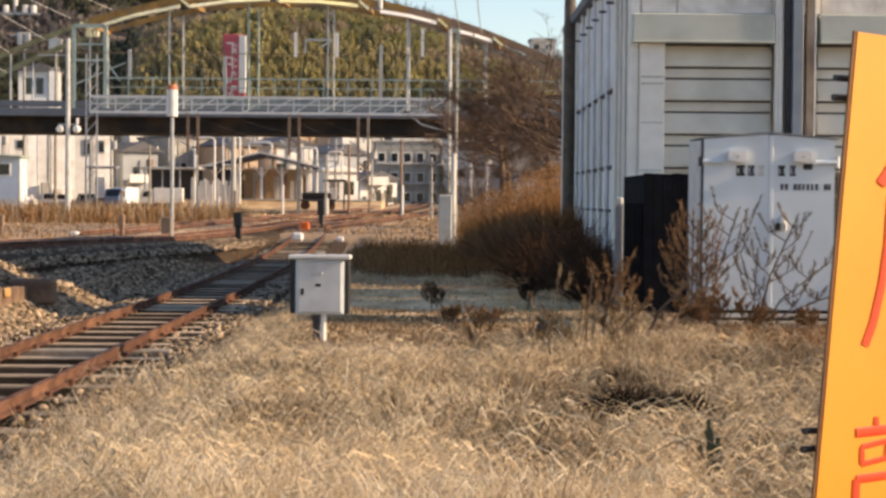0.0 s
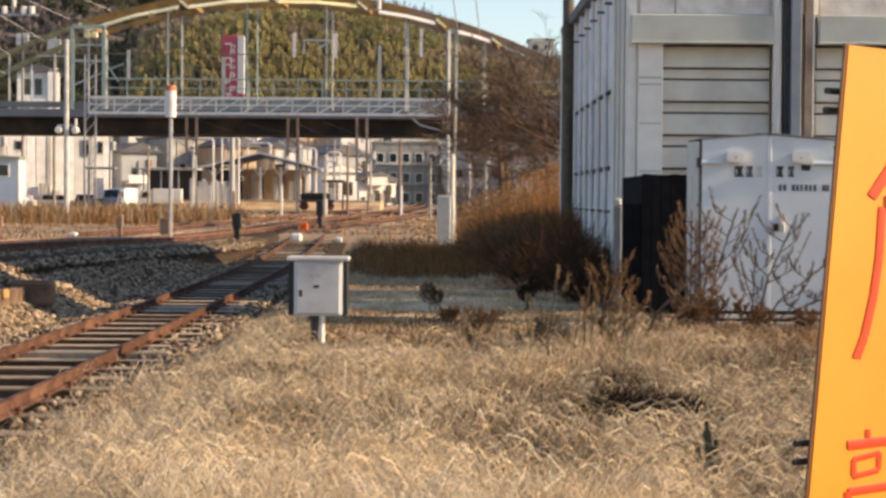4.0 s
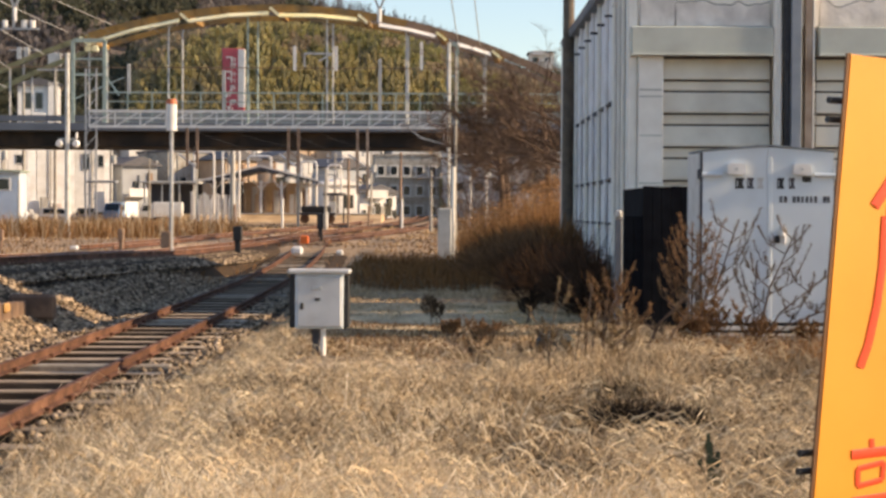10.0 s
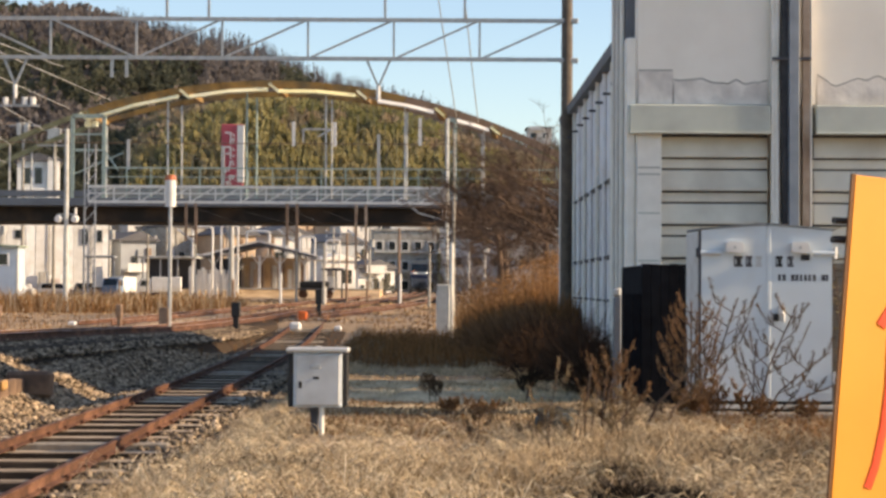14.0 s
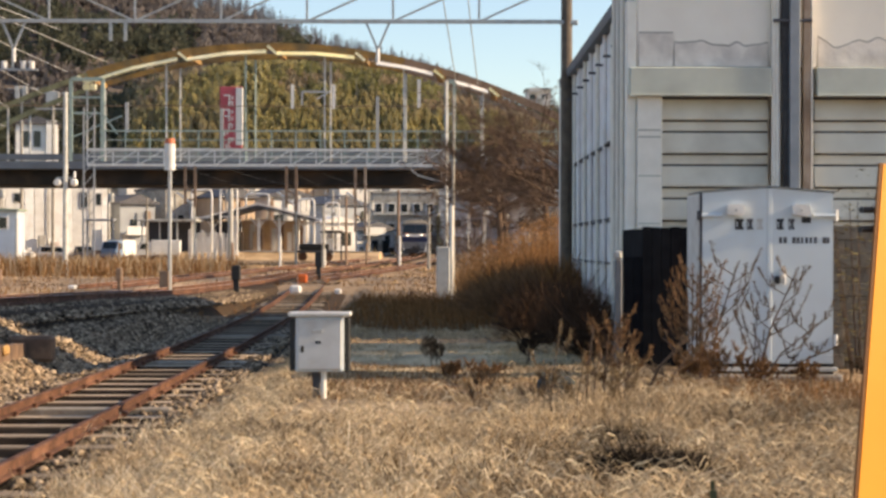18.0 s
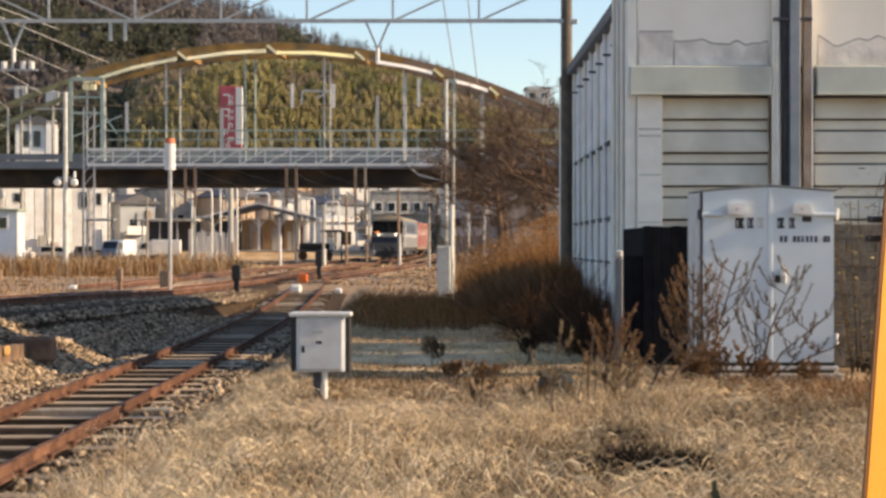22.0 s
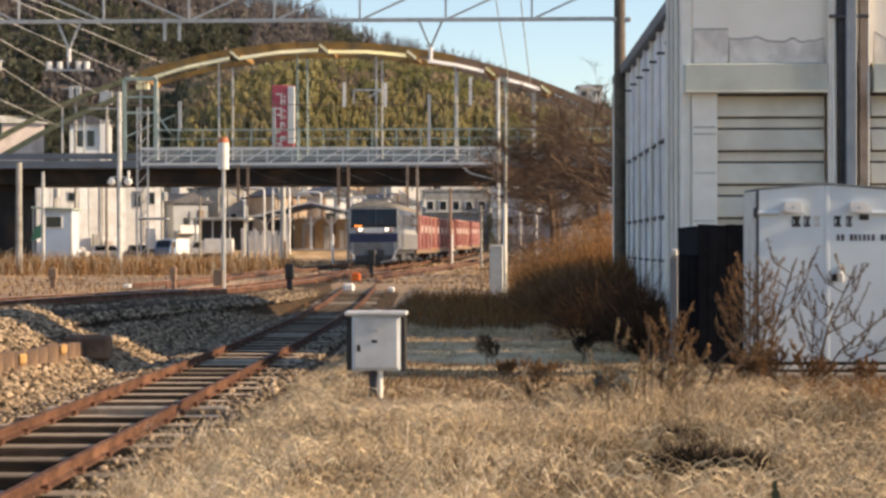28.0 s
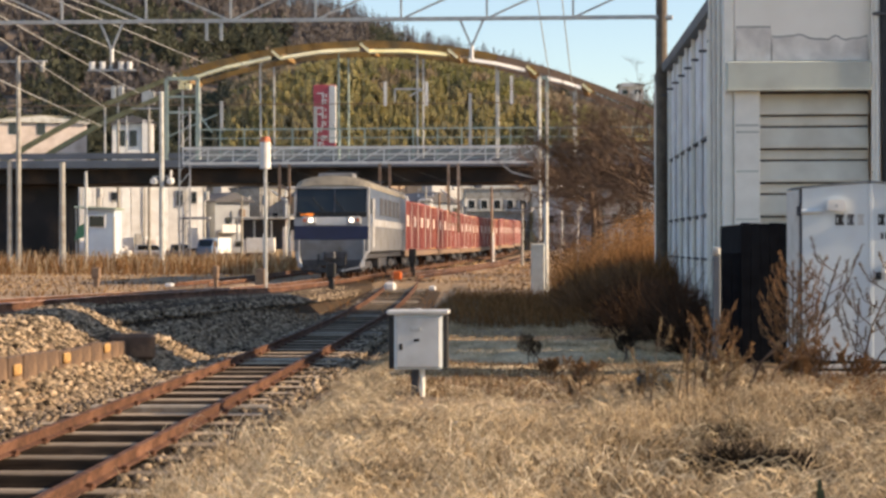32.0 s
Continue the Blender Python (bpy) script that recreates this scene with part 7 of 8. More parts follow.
def spreading_tree(x, y, trunk_top, lean, limbs, reach, seed, aim=180, fan=75):
    """A leafless tree whose long limbs reach out sideways in loose layers."""
    r = random.Random(seed)
    ob = thing("bare_tree", "leafless winter tree with long spreading limbs and dense twigs", "tree", (x, y, 0))
    trunk, crown = Mesh(), Mesh()

    def grow(p, d, length, rad, level):
        bend = Vector((r.gauss(0, 0.12), r.gauss(0, 0.12), r.gauss(0, 0.1)))
        mid = p + d * length * 0.5
        d2 = (d + bend).normalized()
        q = mid + d2 * length * 0.5
        m = trunk if level < 1 else crown
        m.tube(p, mid, rad, rad * 0.8, n=5 if level < 2 else 3)
        m.tube(mid, q, rad * 0.8, rad * 0.55, n=5 if level < 2 else 3)
        if level >= 4:
            return
        for _ in range((5, 5, 4, 3)[level]):
            nd = (d2 + Vector((r.gauss(0, 0.5), r.gauss(0, 0.5), r.gauss(0.03, 0.36)))).normalized()
            u = r.uniform(0.2, 1.0)
            foot = p.lerp(mid, u * 2) if u < 0.5 else mid.lerp(q, u * 2 - 1)
            grow(foot, nd, length * r.uniform(0.4, 0.68), max(rad * 0.45, 0.008), level + 1)

    top = Vector((lean, 0, trunk_top))
    trunk.tube((0, 0, -0.1), top * 0.5 + Vector((0.1, 0, 0)), 0.19, 0.15, n=8).tube(top * 0.5 + Vector((0.1, 0, 0)), top, 0.15, 0.08, n=8)
    for k in range(limbs):
        a = math.radians(aim + r.uniform(-fan, fan))
        el = math.radians(r.uniform(-4, 40))
        d = Vector((math.cos(a) * math.cos(el), math.sin(a) * math.cos(el), math.sin(el)))
        grow(top * r.uniform(0.45, 1.0), d, reach * r.uniform(0.55, 1.0), 0.06, 0)
    part("trunk", trunk, M_TWIG, ob)
    part("crown", crown.data("crown", M_TWIG, fix=False), None, ob)


spreading_tree(6.4, 84, 6.4, -0.6, 9, 4.6, 3, 180, 40)
spreading_tree(2.8, 87, 5.2, -0.3, 8, 2.8, 5, 180, 160)
spreading_tree(5.4, 93, 6.6, -0.4, 8, 3.6, 8, 180, 120)
spreading_tree(7.6, 79, 4.6, -0.8, 7, 5.0, 14, 178, 30)
spreading_tree(3.8, 108, 5.0, -0.3, 9, 4.2, 21, 180, 50)


twig_mass("twiggy_thicket", "loose brown leafless thicket among the bare trees", M_TWIG, (3.6, 89, 2.4), (2.8, 2.0, 2.8), 1100, 0.9, 0.009, category="tree")
twig_mass("twiggy_thicket", "low brown leafless thicket behind the reeds", M_TWIG, (3.2, 75, 0.0), (2.4, 2.0, 2.6), 900, 0.9, 0.009, category="tree")
twig_mass("twiggy_thicket", "dark leafless thicket beside the line", M_TWIG, (1.7, 113, 0.3), (2.2, 2.0, 3.2), 1300, 1.0, 0.013, category="tree")


def leafy_shrub(x, y, z, rx, rz, n, label):
    ob = twig_mass("evergreen_shrub", label, M_TWIG, (x, y, z), (rx, 0.4, rz), 160, 0.3, 0.006)
    u = rng.normal(0, 1, (n, 3))
    u /= np.linalg.norm(u, axis=1)[:, None]
    u[:, 2] = np.abs(u[:, 2])
    v, f = scatter(LEAF_V, LEAF_F, u * [rx, 0.4, rz] * rng.random((n, 1)) ** 0.4, rng.uniform(0.025, 0.055, n), 1.0, 0.4)
    tagged(part("leaf", joined("leaf", v, f, M_LEAF_LIT), None, ob, "yellow-green leaves"), kind="stuff")


leafy_shrub(4.2, 23.4, 0.0, 0.55, 2.55, 700, "yellow-green shrub growing behind the cabinet")
leafy_shrub(5.4, 23.3, 0.0, 0.75, 2.75, 600, "thin yellow-green shrub beside the block wall")

# ---- small things in the grass and the yard ----
solid("concrete_block", Mesh().box(-0.19, 0.19, -0.16, 0.16, -0.08, 0.27, 0.05), M_DARKBLOCK, "dark grey concrete block in the grass", "block", (1.18, 18.6, 0), turn=4)
solid("field_stone", Mesh().add(*[[tuple(0.22 * c for c in p) for p in STONE_V], STONE_F]), M_DARKBLOCK, "rough dark stone in the grass", "stone", (2.02, 9.3, -0.08))


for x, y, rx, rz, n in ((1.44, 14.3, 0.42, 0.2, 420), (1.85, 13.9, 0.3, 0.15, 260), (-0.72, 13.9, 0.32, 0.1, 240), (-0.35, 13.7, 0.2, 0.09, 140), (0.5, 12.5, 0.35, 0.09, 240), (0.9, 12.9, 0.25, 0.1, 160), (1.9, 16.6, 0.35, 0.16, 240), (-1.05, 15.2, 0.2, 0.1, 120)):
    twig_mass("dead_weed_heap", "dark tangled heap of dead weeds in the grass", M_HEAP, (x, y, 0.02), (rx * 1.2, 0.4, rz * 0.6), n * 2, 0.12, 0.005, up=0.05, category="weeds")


def make_green_shoot():
    ob = thing("green_shoot", "dark green curled leafy shoot in dry grass", "plant", (1.46, 9.6, 0.02))
    for k, (dx, h, w) in enumerate(((-0.035, 0.2, 0.03), (0.0, 0.34, 0.022), (0.04, 0.24, 0.026), (0.06, 0.16, 0.03), (-0.05, 0.12, 0.03))):
        m = Mesh()
        pts = [Vector((dx * u * 1.4 + 0.012 * math.sin(5 * u), 0.01 * k, h * u)) for u in (0, 0.3, 0.6, 0.85, 1.0)]
        for j, (p, q) in enumerate(zip(pts, pts[1:])):
            m.bar(p, q, w * (1.6, 2.3, 1.8, 0.9)[j], 0.006)
        part("leaf", m, M_SHOOT if k != 3 else M_RUSTWEED, ob)


make_green_shoot()


def make_car(x, y, turn, mat, label):
    c = thing("parked_car", label, "car", (x, y, 0.08), group="parked cars", turn=turn)
    part("body", Mesh().box(-2.0, 2.0, -0.8, 0.8, 0.35, 0.95, 0.12), mat, c)
    part("cabin", Mesh().prism([(-1.9, 0.93), (1.2, 0.93), (0.6, 1.55), (-1.7, 1.6)], -0.72, 0.72), mat, c)
    for sy in (-0.73, 0.73):
        part("side_window", Mesh().prism([(-1.6, 1.0), (0.95, 1.0), (0.55, 1.46), (-1.5, 1.5)], sy - 0.01, sy + 0.01), M_GLASS, c)
    for wx in (-1.25, 1.25):
        for wy in (-0.82, 0.62):
            w = part("wheel", Mesh().tube((wx, wy, 0.3), (wx, wy + 0.2, 0.3), 0.3, n=16), M_BLACK, c)
            part("rim", Mesh().tube((wx, wy - 0.01, 0.3), (wx, wy + 0.21, 0.3), 0.17, n=12), M_GALV, w)


make_car(-44.5, 188, 0, M_HOUSE, "white parked car before the houses")
make_car(-36.0, 186, 4, M_CLAD_DARK, "dark grey parked car before the houses")
make_car(-30.0, 190, 2, M_STEEL_DARK, "black parked van before the houses")
make_car(-40.5, 190, -3, M_HOUSE, "white parked car beside a house")
make_car(-51.0, 184, 0, M_HOUSE, "white parked car near the bridge pier")


def make_hut():
    h = thing("site_hut", "pale blue-grey site hut with a green door panel", "hut", (-36.6, 145, 0))
    part("wall", Mesh().box(0, 2.5, 0, 2.5, 0, 4.55, 0.04), M_HUTBLUE, h)
    part("roof", Mesh().prism([(-0.7, 4.62), (2.7, 4.5), (2.7, 4.62), (-0.7, 4.8)], -0.5, 2.7), M_GREENROOF, h, "thin grey-green roof sheet")
    w = part("window", Mesh().box(0.3, 1.75, -0.05, 0.02, 3.0, 4.05, 0.03), M_WHITE, h)
    part("pane", Mesh().box(0.42, 1.63, -0.07, -0.045, 3.1, 3.95), M_GLASS, w)
    part("awning_sheet", Mesh().prism([(-0.95, 2.0), (-0.05, 2.3), (-0.05, 3.4), (-0.6, 3.1)], 0.3, 0.4), M_GREEN, h, "green hanging sheet")
    part("post", Mesh().box(-0.8, -0.7, 0.3, 0.4, 0, 4.6, 0.01), M_GALV, h)


def make_carport():
    c = thing("carport", "long grey flat-roofed carport with a dark interior", "carport", (-30.3, 182, 0.2))
    part("roof", Mesh().box(-0.3, 5.6, -0.6, 4.5, 4.0, 4.22, 0.04), M_CONCRETE_PALE, c)
    # dark wall colour stands in for the shade below the roof
    part("back_wall", Mesh().box(0, 5.3, 4.0, 4.2, 0, 4.0), M_STEEL_DARK, c)
    for x in (0.0, 1.75, 3.5, 5.2):
        part("post", Mesh().box(x, x + 0.14, -0.3, -0.16, 0, 4.0, 0.02), M_GALV, c)


def make_box_truck(x, y, turn, cab_mat, label):
    t = thing("small_truck", label, "truck", (x, y, 0.2), turn=turn)
    part("cab", Mesh().prism([(-2.3, 0.5), (-0.9, 0.5), (-0.9, 1.95), (-1.9, 1.95), (-2.25, 1.2)], -0.8, 0.8), cab_mat, t)
    part("windscreen", Mesh().bar((-2.24, 0, 1.25), (-1.95, 0, 1.9), 1.4, 0.05), M_GLASS, t)
    for sy in (-0.81, 0.81):
        part("side_window", Mesh().prism([(-2.0, 1.2), (-1.1, 1.2), (-1.1, 1.75), (-1.8, 1.75)], sy - 0.012, sy + 0.012), M_GLASS, t)
    part("load_box", Mesh().box(-0.85, 2.0, -0.85, 0.85, 0.6, 2.1, 0.05), M_CONT_WHITE, t, "white load box")
    for wx in (-1.6, 1.2):
        for wy in (-0.85, 0.65):
            part("wheel", Mesh().tube((wx, wy, 0.32), (wx, wy + 0.2, 0.32), 0.32, n=14), M_BLACK, t)


make_carport()
make_box_truck(-28.2, 180.5, 4, M_CONT_WHITE, "white box truck under the carport")
make_box_truck(-31.6, 176.5, 75, M_TRUCKBLUE, "small truck with a blue cab beside the carport")
make_hut()


def make_van(label, mat):
    c = thing("van", label, "van", (55, 154, 8.66), group="vehicles on the bridge")
    part("body", Mesh().prism([(-1.7, 0.3), (1.7, 0.3), (1.7, 1.9), (1.55, 2.0), (-0.9, 2.0), (-1.5, 1.25), (-1.7, 1.15)], -0.74, 0.74), mat, c)
    for sy in (-0.75, 0.75):
        part("side_window", Mesh().prism([(-1.25, 1.2), (1.5, 1.2), (1.5, 1.75), (-0.85, 1.75)], sy - 0.012, sy + 0.012), M_GLASS, c)
    part("windscreen", Mesh().bar((-1.5, 0, 1.27), (-0.95, 0, 1.93), 1.3, 0.04), M_GLASS, c)
    for x in (-1.05, 1.05):
        for sy in (-0.76, 0.6):
            part("wheel", Mesh().tube((x, sy, 0.28), (x, sy + 0.16, 0.28), 0.28, n=14), M_BLACK, c)
    return c


vans = [make_van("silver-grey van driving across the road bridge", M_LOCO_GREY), make_van("white van driving across the road bridge", M_HOUSE)]


def make_frame_stand(x, y, w, h, mat, label):
    f = thing("steel_frame_stand", label, "frame", (x, y, 0))
    for dx in (-w / 2, w / 2):
        part("leg", Mesh().bar((dx, 0, 0), (dx, 0, h), 0.16, 0.16), mat, f)
    part("top", Mesh().box(-w / 2 - 0.2, w / 2 + 0.2, -0.6, 0.6, h, h + 0.25, 0.05), mat, f)
    part("panel", Mesh().box(-w * 0.3, w * 0.1, -0.1, 0.0, h * 0.3, h * 0.8, 0.03), M_WHITE, f)


make_frame_stand(-34.5, 182, 2.6, 4.2, M_HOUSE_BLUE, "blue steel frame shelter")
make_frame_stand(-10.8, 176, 1.8, 3.0, M_STEEL_DARK, "dark steel equipment frame")
for k, (x, y, z, mat) in enumerate(((-27.0, 165, 6.2, M_CONCRETE), (-22.0, 160, 5.5, M_HOUSE), (-12.2, 150, 6.4, M_CONCRETE), (-8.6, 130, 4.6, M_CONCRETE), (-7.6, 142, 5.6, M_STEEL_BROWN),
                                     (-3.4, 138, 6.0, M_STEEL_BROWN), (-1.0, 128, 4.4, M_CONCRETE), (1.8, 130, 4.0, M_HOUSE), (3.0, 132, 4.2, M_HOUSE), (4.1, 134, 4.3, M_HOUSE), (-41.5, 160, 6.0, M_CONCRETE), (-33.0, 140, 3.8, M_GALV))):
    make_pole(x, y, z, 0.12, mat, "pale yard pole beside the tracks" if mat is not M_STEEL_BROWN else "brown yard pole beside the tracks", ((z - 0.5, -0.7, 0.7),) if k % 3 == 0 else ())
for k in range(8):
    x = -25.2 + 0.62 * k
    solid("fence_panel", Mesh().box(-0.15, 0.15, -0.05, 0.05, 0, 2.3 + 1.2 * rng.random(), 0.02), M_HOUSE, "white upright fence panel by the platform", "fence", (x, 180, 0.05), group="platform fence panels")


def make_utility_pole(x, y, h, arms):
    p = thing("utility_pole", "grey concrete utility pole with crossarms before the houses", "utility pole", (x, y, 0), group="utility poles")
    part("shaft", Mesh().tube((0, 0, 0), (0, 0, h), 0.16, 0.11, n=8), M_CONCRETE, p)
    for k in range(arms):
        a = part("crossarm", Mesh().bar((-0.9, 0, h - 0.4 - 0.6 * k), (0.9, 0, h - 0.4 - 0.6 * k), 0.1, 0.1), M_GALV, p)
        for dx in (-0.75, 0.0, 0.75):
            part("insulator", Mesh().tube((dx, 0, h - 0.36 - 0.6 * k), (dx, 0, h - 0.1 - 0.6 * k), 0.06, n=6), M_WHITE, a)
    part("transformer", Mesh().tube((0.32, 0, h - 2.6), (0.32, 0, h - 1.7), 0.25, n=10), M_CONCRETE_PALE, p)


for x, y, h, arms in ((-48.0, 196, 9.5, 2), (-35.5, 192, 9.0, 2), (-29.5, 194, 8.6, 1), (-23.5, 196, 9.2, 2), (-16.2, 198, 9.0, 1), (-11.6, 190, 7.6, 2), (-8.2, 200, 8.4, 1), (4.6, 205, 8.0, 2), (9.4, 200, 8.4, 1)):
    make_utility_pole(x, y, h, arms)


def make_trolley():
    t = thing("track_trolley", "dark low maintenance trolley parked before the platform", "trolley", (-12.0, 170, 0.35))
    part("deck", Mesh().box(-1.7, 1.7, -0.7, 0.7, 0.75, 1.0, 0.03), M_STEEL_DARK, t)
    part("load", Mesh().box(-1.5, 1.3, -0.6, 0.6, 1.0, 1.6, 0.12), M_BLACK, t, "dark covered load")
    for x in (-1.2, 1.2):
        for y in (-0.6, 0.6):
            part("wheel", Mesh().tube((x, y - 0.05, 0.4), (x, y + 0.05, 0.4), 0.4, n=14), M_RAIL, t)
    part("leg", Mesh().box(1.3, 1.5, -0.2, 0.2, -0.4, 0.8, 0.02), M_STEEL_BROWN, t)


make_trolley()


def make_shed(x, y, w, h, mat, roof, label, turn):
    s = thing("shed", label, "shed", (x, y, 0.1), turn=turn)
    part("wall", Mesh().box(0, w, 0, 3.0, 0, h, 0.03), mat, s)
    part("roof", Mesh().prism([(-0.3, h), (w + 0.3, h), (w + 0.3, h + 0.12), (w / 2, h + 0.7), (-0.3, h + 0.12)], -0.4, 3.3), roof, s)
    d = part("door", Mesh().box(w * 0.15, w * 0.45, -0.05, 0.02, 0, h * 0.8, 0.02), M_STEEL_DARK, s)
    part("handle", Mesh().box(w * 0.4, w * 0.43, -0.09, -0.05, h * 0.4, h * 0.45), M_GALV, d)
    part("window", Mesh().box(w * 0.6, w * 0.88, -0.04, 0.02, h * 0.4, h * 0.75, 0.02), M_GLASS, s)


make_shed(-13.2, 196, 4.0, 4.2, M_HOUSE, M_WHITE, "tall white shed beside the platform", 26)
for k in range(9):
    solid("lineside_post", Mesh().tube((0, 0, 0), (0, 0, 1.4 + 0.5 * (k % 3)), 0.09, n=8), (M_HOUSE, M_STEEL_BROWN, M_WHITE)[k % 3], ("white lineside post", "rusty lineside post", "pale lineside post")[k % 3] + " in the yard", "post", (-28.0 + 3.1 * k, 134 + 5 * (k % 4), 0.05), group="lineside posts")


# ---- straw stalks that lie on the ballast edge ----
for x, y, turn, length in ((-2.3, 11.6, 12, 0.95), (-2.0, 12.3, 20, 0.6), (0.6, 13.2, 8, 0.7), (1.9, 14.6, -14, 0.9), (2.6, 13.6, 10, 0.8), (3.1, 15.2, -8, 0.7)):
    m = Mesh().tube((-length / 2, 0, 0), (0, 0.02, 0.03), 0.007, 0.006, n=6).tube((0, 0.02, 0.03), (length / 2, 0, 0.01), 0.006, 0.003, n=6)
    solid("fallen_stalk", m, M_STRAW, "pale dry stalk lying across the grass", "stalk", (x, y, float(ground_z(x, y)) + 0.1), group="fallen stalks", turn=turn)

# ---- train ----
def bogie(parent, y, wheelbase, mat):
    b = part("bogie", Mesh().box(-1.05, -0.95, y - wheelbase / 2 - 0.5, y + wheelbase / 2 + 0.5, 0.35, 0.62, 0.03).box(0.95, 1.05, y - wheelbase / 2 - 0.5, y + wheelbase / 2 + 0.5, 0.35, 0.62, 0.03).box(-0.95, 0.95, y - 0.25, y + 0.25, 0.4, 0.75, 0.03), mat, parent)
    for s in (-0.5, 0.5):
        for x in (-0.6, 0.52):
            part("wheel", Mesh().tube((x, y + s * wheelbase, 0.43), (x + 0.1, y + s * wheelbase, 0.43), 0.43, n=18), M_RAIL, b)
        for x in (-1.12, 1.0):
            part("axlebox", Mesh().box(x, x + 0.12, y + s * wheelbase - 0.16, y + s * wheelbase + 0.16, 0.28, 0.58, 0.03), M_STEEL_DARK, b)


def make_locomotive():
    l = thing("locomotive", "blue and white electric freight locomotive with lit headlights", "locomotive")
    hw = 1.44

    def shell(z_lo, z_hi, y_lo, y_hi, inset=0.0):
        return Mesh().box(-hw + inset, hw - inset, y_lo, y_hi, z_lo, z_hi, 0.06)

    part("body", shell(1.0, 3.5, -8.7, 8.9), M_LOCO_BLUE, l, "blue body side")
    for sx in (-1, 1):
        x0, x1 = sorted((sx * (hw - 0.02), sx * (hw + 0.012)))
        part("side_panel", Mesh().box(x0, x1, -8.3, 8.5, 1.05, 2.0, 0.005), M_LOCO_GREY, l, "grey lower side")
        part("side_stripe", Mesh().box(x0, x1, -7.2, 7.6, 2.02, 2.3, 0.005), M_LOCO_WHITE, l, "white side stripe")
        for k in range(5):
            part("louvre", Mesh().box(sx * (hw + 0.016) - 0.01, sx * (hw + 0.016) + 0.01, -4.5 + 2 * k, -3.2 + 2 * k, 2.5, 3.2, 0.005), M_STEEL_DARK, l)
        part("cab_door", Mesh().box(sx * (hw + 0.016) - 0.01, sx * (hw + 0.016) + 0.01, -7.6, -6.9, 1.2, 3.1, 0.005), M_LOCO_WHITE, l)
        part("cab_window", Mesh().box(sx * (hw + 0.016) - 0.012, sx * (hw + 0.016) + 0.012, -8.4, -7.8, 2.5, 3.1, 0.005), M_GLASS, l)
    nose = Mesh()
    outline = [(-8.7, 1.0), (-9.08, 1.0), (-9.1, 2.5), (-8.86, 3.52), (-8.7, 3.52)]
    nose.add([(-hw, y, z) for y, z in outline] + [(hw, y, z) for y, z in outline],
             [(0, 1, 2, 3, 4), (9, 8, 7, 6, 5)] + [(k, 5 + k, 5 + (k + 1) % 5, (k + 1) % 5) for k in range(5)])
    part("nose", nose, M_LOCO_WHITE, l, "white cab front")
    dome = [(1.44 * math.cos(math.pi * k / 14), 3.48 + 0.5 * math.sin(math.pi * k / 14) ** 0.75) for k in range(15)]
    roof = part("roof", Mesh().prism(dome, -8.55, 8.8), M_LOCO_ROOF, l, "pale beige cab roof")
    hood = Mesh()
    hood.add([(x, -8.56, z) for x, z in dome] + [(0.93 * x, -8.95, 3.48 + 0.25 * (z - 3.48)) for x, z in dome], [(k, k + 1, 16 + k, 15 + k) for k in range(14)] + [tuple(range(15)), tuple(range(15, 30))[::-1], (14, 0, 15, 29)])
    part("roof_front", hood, M_LOCO_ROOF, roof)
    part("black_band", Mesh().box(-1.38, 1.38, -9.13, -9.08, 2.36, 2.56, 0.02), M_BLACK, l, "black band under the windscreen")
    part("white_edge", Mesh().bar((-1.4, -8.96, 3.49), (1.4, -8.96, 3.49), 0.07, 0.06), M_LOCO_WHITE, l)
    ws = part("windscreen", Mesh().add([(x, y, z) for x in (-1.36, 1.36) for y, z in ((-9.115, 2.5), (-8.885, 3.5), (-8.83, 3.5), (-9.06, 2.5))],
                                       [(0, 1, 2, 3), (7, 6, 5, 4), (0, 4, 5, 1), (1, 5, 6, 2), (2, 6, 7, 3), (3, 7, 4, 0)]), M_GLASS, l, "wide dark windscreen")
    for x in (-0.3, 0.5):
        part("wiper", Mesh().bar((x, -9.13, 2.6), (x - 0.43, -9.03, 3.1), 0.03, 0.03), M_BLACK, ws)
    for sx in (-1, 1):
        part("pillar", Mesh().bar((sx * 1.4, -9.11, 2.4), (sx * 1.4, -8.87, 3.52), 0.08, 0.06), M_LOCO_WHITE, l)
        hl = part("headlight_pod", Mesh().box(sx * 0.86 - 0.28, sx * 0.86 + 0.28, -9.16, -9.09, 2.08, 2.38, 0.03), M_LOCO_WHITE, l)
        part("headlight", Mesh().tube((sx * 0.78, -9.19, 2.24), (sx * 0.78, -9.15, 2.24), 0.085, n=14), M_LAMP, hl, "lit white headlight")
        part("marker_lamp", Mesh().tube((sx * 1.02, -9.19, 2.24), (sx * 1.02, -9.15, 2.24), 0.065, n=12), M_LAMP_OFF, hl)
    part("windscreen_lamp", Mesh().box(-1.2, -0.7, -9.13, -9.1, 2.42, 2.5, 0.01), M_LAMP_AMBER, l, "glowing amber lamp")
    part("number_panel", Mesh().box(-0.58, 0.58, -9.14, -9.09, 2.04, 2.36, 0.02), M_WHITE, l, "pale panel between the lamps")
    part("windscreen_surround", Mesh().box(-1.43, 1.43, -9.11, -9.07, 2.42, 2.5, 0.01), M_LOCO_NAVY, l)
    part("navy_band", Mesh().box(-hw - 0.005, hw + 0.005, -9.13, -9.085, 1.5, 2.02, 0.02), M_LOCO_NAVY, l, "navy blue band")
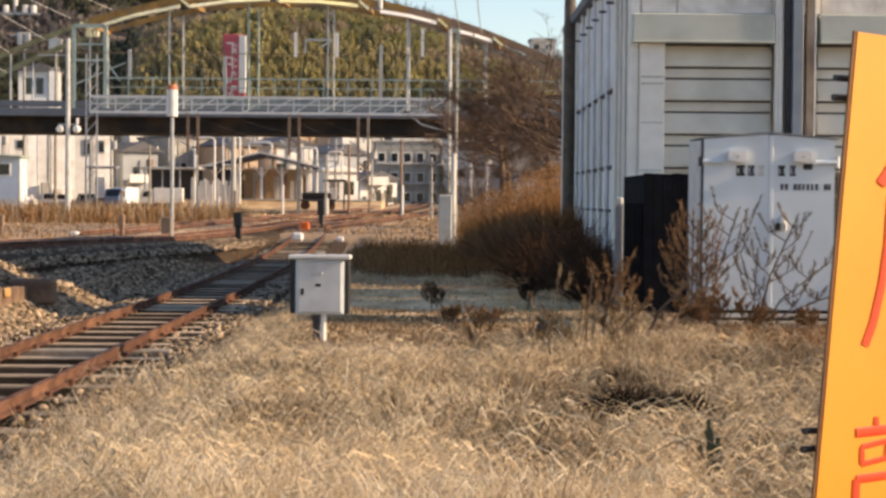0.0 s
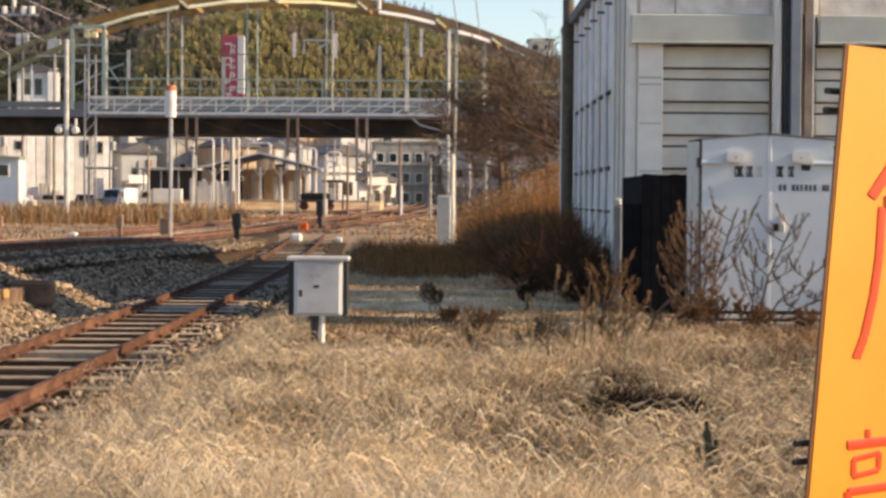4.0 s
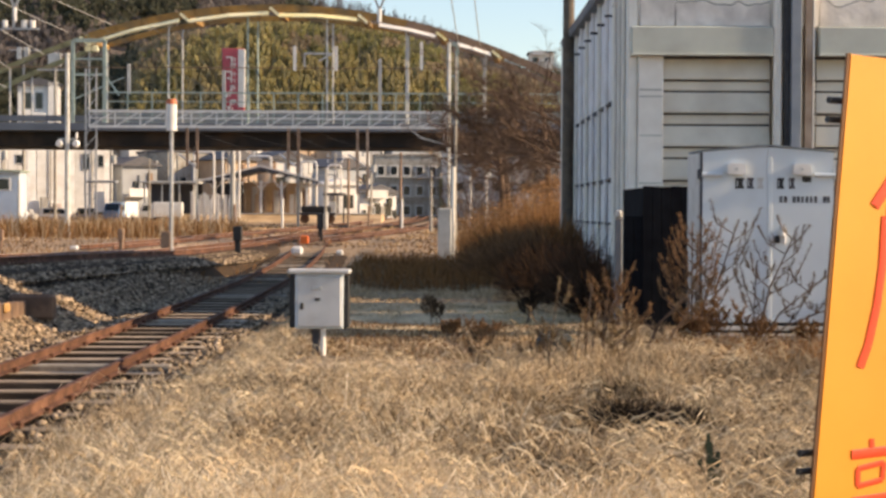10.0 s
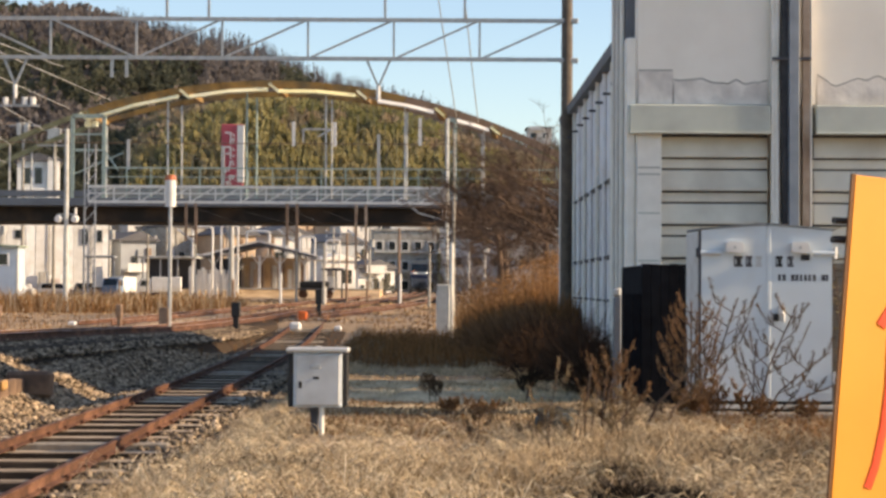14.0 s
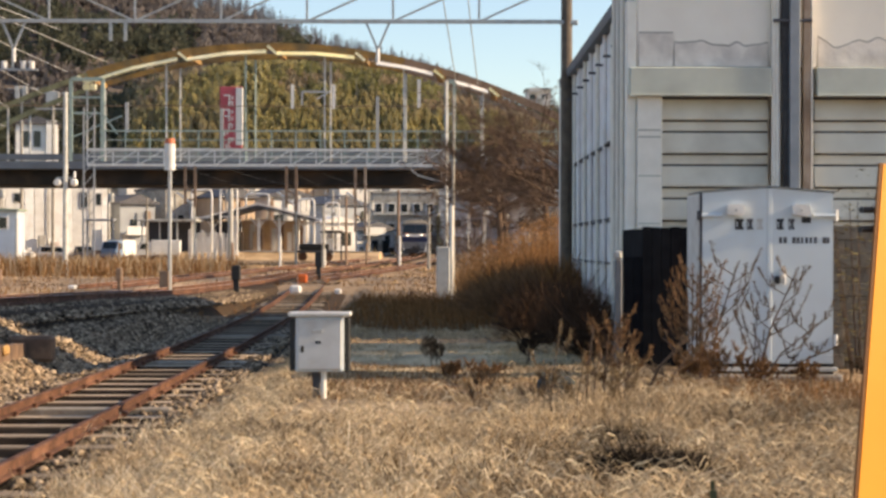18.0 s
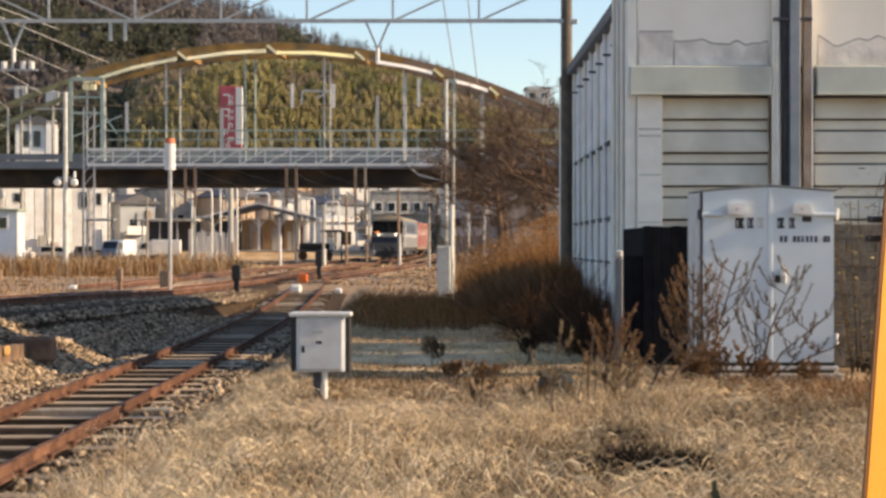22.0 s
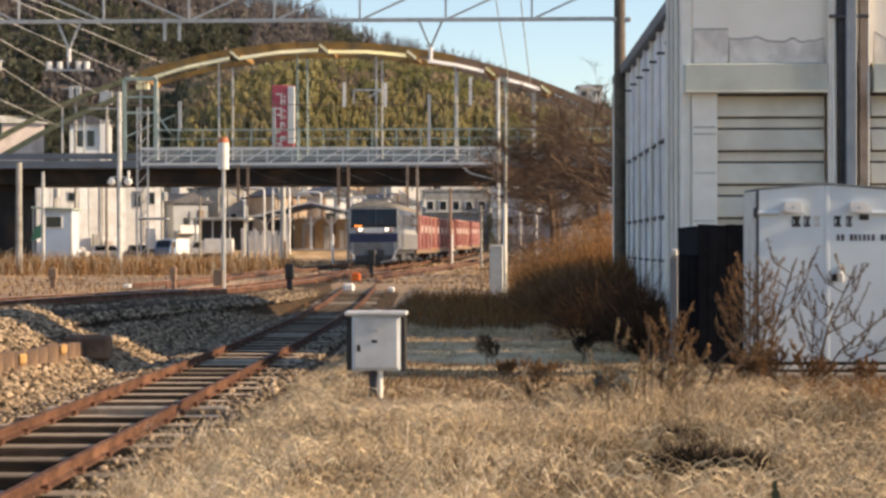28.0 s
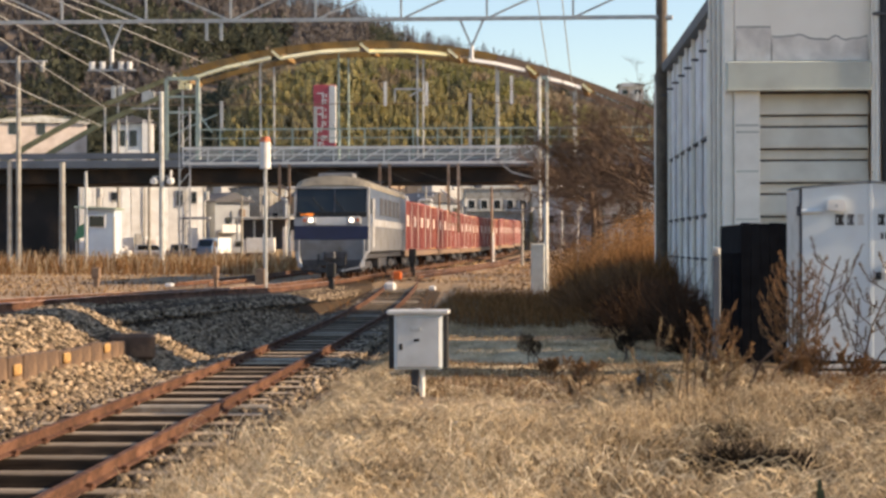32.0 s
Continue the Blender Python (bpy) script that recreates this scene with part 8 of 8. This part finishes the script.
    apron = part("lower_front", Mesh().prism([(-1.42, 1.5), (-1.42, 1.05), (-1.15, 0.72), (1.15, 0.72), (1.42, 1.05), (1.42, 1.5)], -9.12, -9.0), M_LOCO_GREY, l, "pale grey apron with cut corners")
    part("chin_recess", Mesh().box(-0.3, 0.62, -9.15, -9.1, 0.74, 1.05, 0.02), M_STEEL_DARK, apron)
    part("buffer_beam", Mesh().prism([(-1.28, 1.02), (-1.05, 0.5), (1.05, 0.5), (1.28, 1.02)], -9.08, -8.9), M_STEEL_DARK, l, "dark buffer beam")
    part("rail_guard", Mesh().bar((1.36, -9.1, 1.05), (1.12, -9.2, 0.42), 0.12, 0.1).bar((1.15, -9.2, 0.45), (0.4, -9.22, 0.3), 0.16, 0.08), M_LOCO_WHITE, l, "pale rail guard")
    part("rail_guard", Mesh().bar((-1.36, -9.1, 1.05), (-1.15, -9.2, 0.45), 0.1, 0.1), M_LOCO_WHITE, l)
    part("roof_unit", Mesh().box(-0.7, 0.7, -7.6, -6.4, 3.9, 4.1, 0.05), M_LOCO_GREY, l)
    part("windscreen_post", Mesh().bar((0.12, -9.135, 2.5), (0.12, -8.905, 3.5), 0.05, 0.03), M_STEEL_DARK, ws)
    part("skirt", Mesh().box(-1.2, -0.45, -9.0, -8.7, 0.28, 0.64, 0.05).box(0.45, 1.2, -9.0, -8.7, 0.28, 0.64, 0.05).box(-1.1, 1.1, -8.95, -8.8, 0.22, 0.45, 0.03), M_STEEL_DARK, l)
    for x in (-1.25, 1.25):
        part("step", Mesh().bar((x, -9.2, 0.45), (x, -9.14, 1.5), 0.06, 0.06), M_LOCO_WHITE, l)
    part("coupler", Mesh().box(-0.18, 0.18, -9.5, -9.0, 0.75, 1.05, 0.05), M_STEEL_DARK, l)
    for x in (-0.5, 0.55):
        part("hose", Mesh().tube((x, -9.12, 0.95), (x, -9.25, 0.5), 0.03, n=6), M_BLACK, l)
    part("underframe", Mesh().box(-1.2, 1.2, -8.6, 8.8, 0.75, 1.02, 0.03).box(-1.15, 1.15, -1.8, 1.8, 0.35, 0.8, 0.05), M_STEEL_DARK, l)
    for y in (-6.0, 0.0, 6.0):
        bogie(l, y, 2.5, M_STEEL_DARK)
    for y in (-5.5, 5.5):
        part("pantograph", Mesh().bar((-0.6, y, 4.05), (0.6, y, 4.05), 0.08, 0.08).bar((-0.7, y, 4.2), (0.7, y, 4.2), 0.06, 0.06).bar((0, y - 0.8, 4.0), (0, y + 0.6, 4.18), 0.06, 0.06).box(-0.5, 0.5, y - 0.5, y + 0.5, 3.9, 4.0, 0.02), M_STEEL_DARK, l)
    return l




def make_wagon(order):
    w = thing("container_wagon", "container wagon loaded with dark red containers", "wagon", group="wagons of the train")
    part("underframe", Mesh().box(-1.25, 1.25, -9.9, 9.9, 0.82, 1.0, 0.02).box(-0.3, 0.3, -9.9, 9.9, 0.55, 0.84, 0.03), M_STEEL_DARK, w)
    for x in (-1.27, 1.27):
        part("solebar", Mesh().box(x - 0.04, x + 0.04, -9.9, 9.9, 0.72, 1.0, 0.01), M_STEEL_BROWN, w)
    for y in (-7.1, 7.1):
        bogie(w, y, 1.9, M_STEEL_DARK)
    for k in range(5):
        y = -7.7 + 3.83 * k
        pale = (k + order) % 5 == 3 and order % 2 == 0
        c = part("container", Mesh().box(-1.22, 1.22, y - 1.82, y + 1.82, 1.02, 3.5, 0.03), M_CONT_PALE if pale and order else (M_CONT_ORANGE if (k, order) in ((4, 0), (2, 1), (3, 2)) else M_CONTAINER), w, "freight container with ribbed sides")
        for sx in (-1, 1):
            for j in range(9):
                yy = y - 1.7 + 3.4 * j / 8
                part("rib", Mesh().box(sx * 1.235 - 0.025, sx * 1.235 + 0.025, yy - 0.05, yy + 0.05, 1.1, 3.42, 0.008), M_CONT_PALE if (j in (0, 8) and (k + order) % 2) else M_CONTAINER, c)
            part("label_panel", Mesh().box(sx * 1.24 - 0.028, sx * 1.24 + 0.028, y - 0.5, y + 0.3, 2.2, 2.75, 0.004), M_CONT_PALE, c, "pale painted panel")
        part("end_door", Mesh().box(-1.0, 1.0, y - 1.86, y - 1.8, 1.15, 3.35, 0.02), M_CONTAINER, c)
    return w


loco = make_locomotive()
wagons = [make_wagon(k) for k in range(3)]
wagons += [copy_thing(wagons[k % 3], Matrix.Identity(4)) for k in range(6)]

LINE_S = np.r_[0, np.cumsum(np.linalg.norm(np.diff(MAIN, axis=0), axis=1))]


def on_line(s):
    return np.array([np.interp(s, LINE_S, MAIN[:, k]) for k in range(3)])


def vehicle_pose(s, half):
    a, c = on_line(s - half), on_line(s + half)
    mid, d = (a + c) / 2, c - a
    return pose(mid[0], mid[1], mid[2], 0, 0, math.degrees(math.atan2(d[1], d[0])) - 90)


def motions():
    front_end = float(np.interp(69.0, MAIN[:, 1], LINE_S))
    times = [32 * k / 40 for k in range(41)]
    for n, vehicle in enumerate([loco] + wagons):
        back = 9.1 if n == 0 else 18.7 + 10.2 + 20.4 * (n - 1)
        walk(vehicle, [(t, vehicle_pose(front_end + 9.5 * (32 - t) + back, 6.0)) for t in times])
    for van, a, c, y, turn, x_23, speed in ((vans[0], 55, -72, 153.4, 0, -2.7, 16.6), (vans[1], -72, 55, 156.6, 180, -32.2, 18.2)):
        start, end = 23 - abs(a - x_23) / speed, 23 + abs(c - x_23) / speed
        row = [(0, a), (start - 0.4, a), (start, a)] + [(start + (end - start) * k / 6, a + (c - a) * k / 6) for k in range(1, 7)] + [(end + 0.4, c), (32, c)]
        walk(van, [(t, pose(x, y, 8.66, 0, 0, turn)) for t, x in row])


motions()
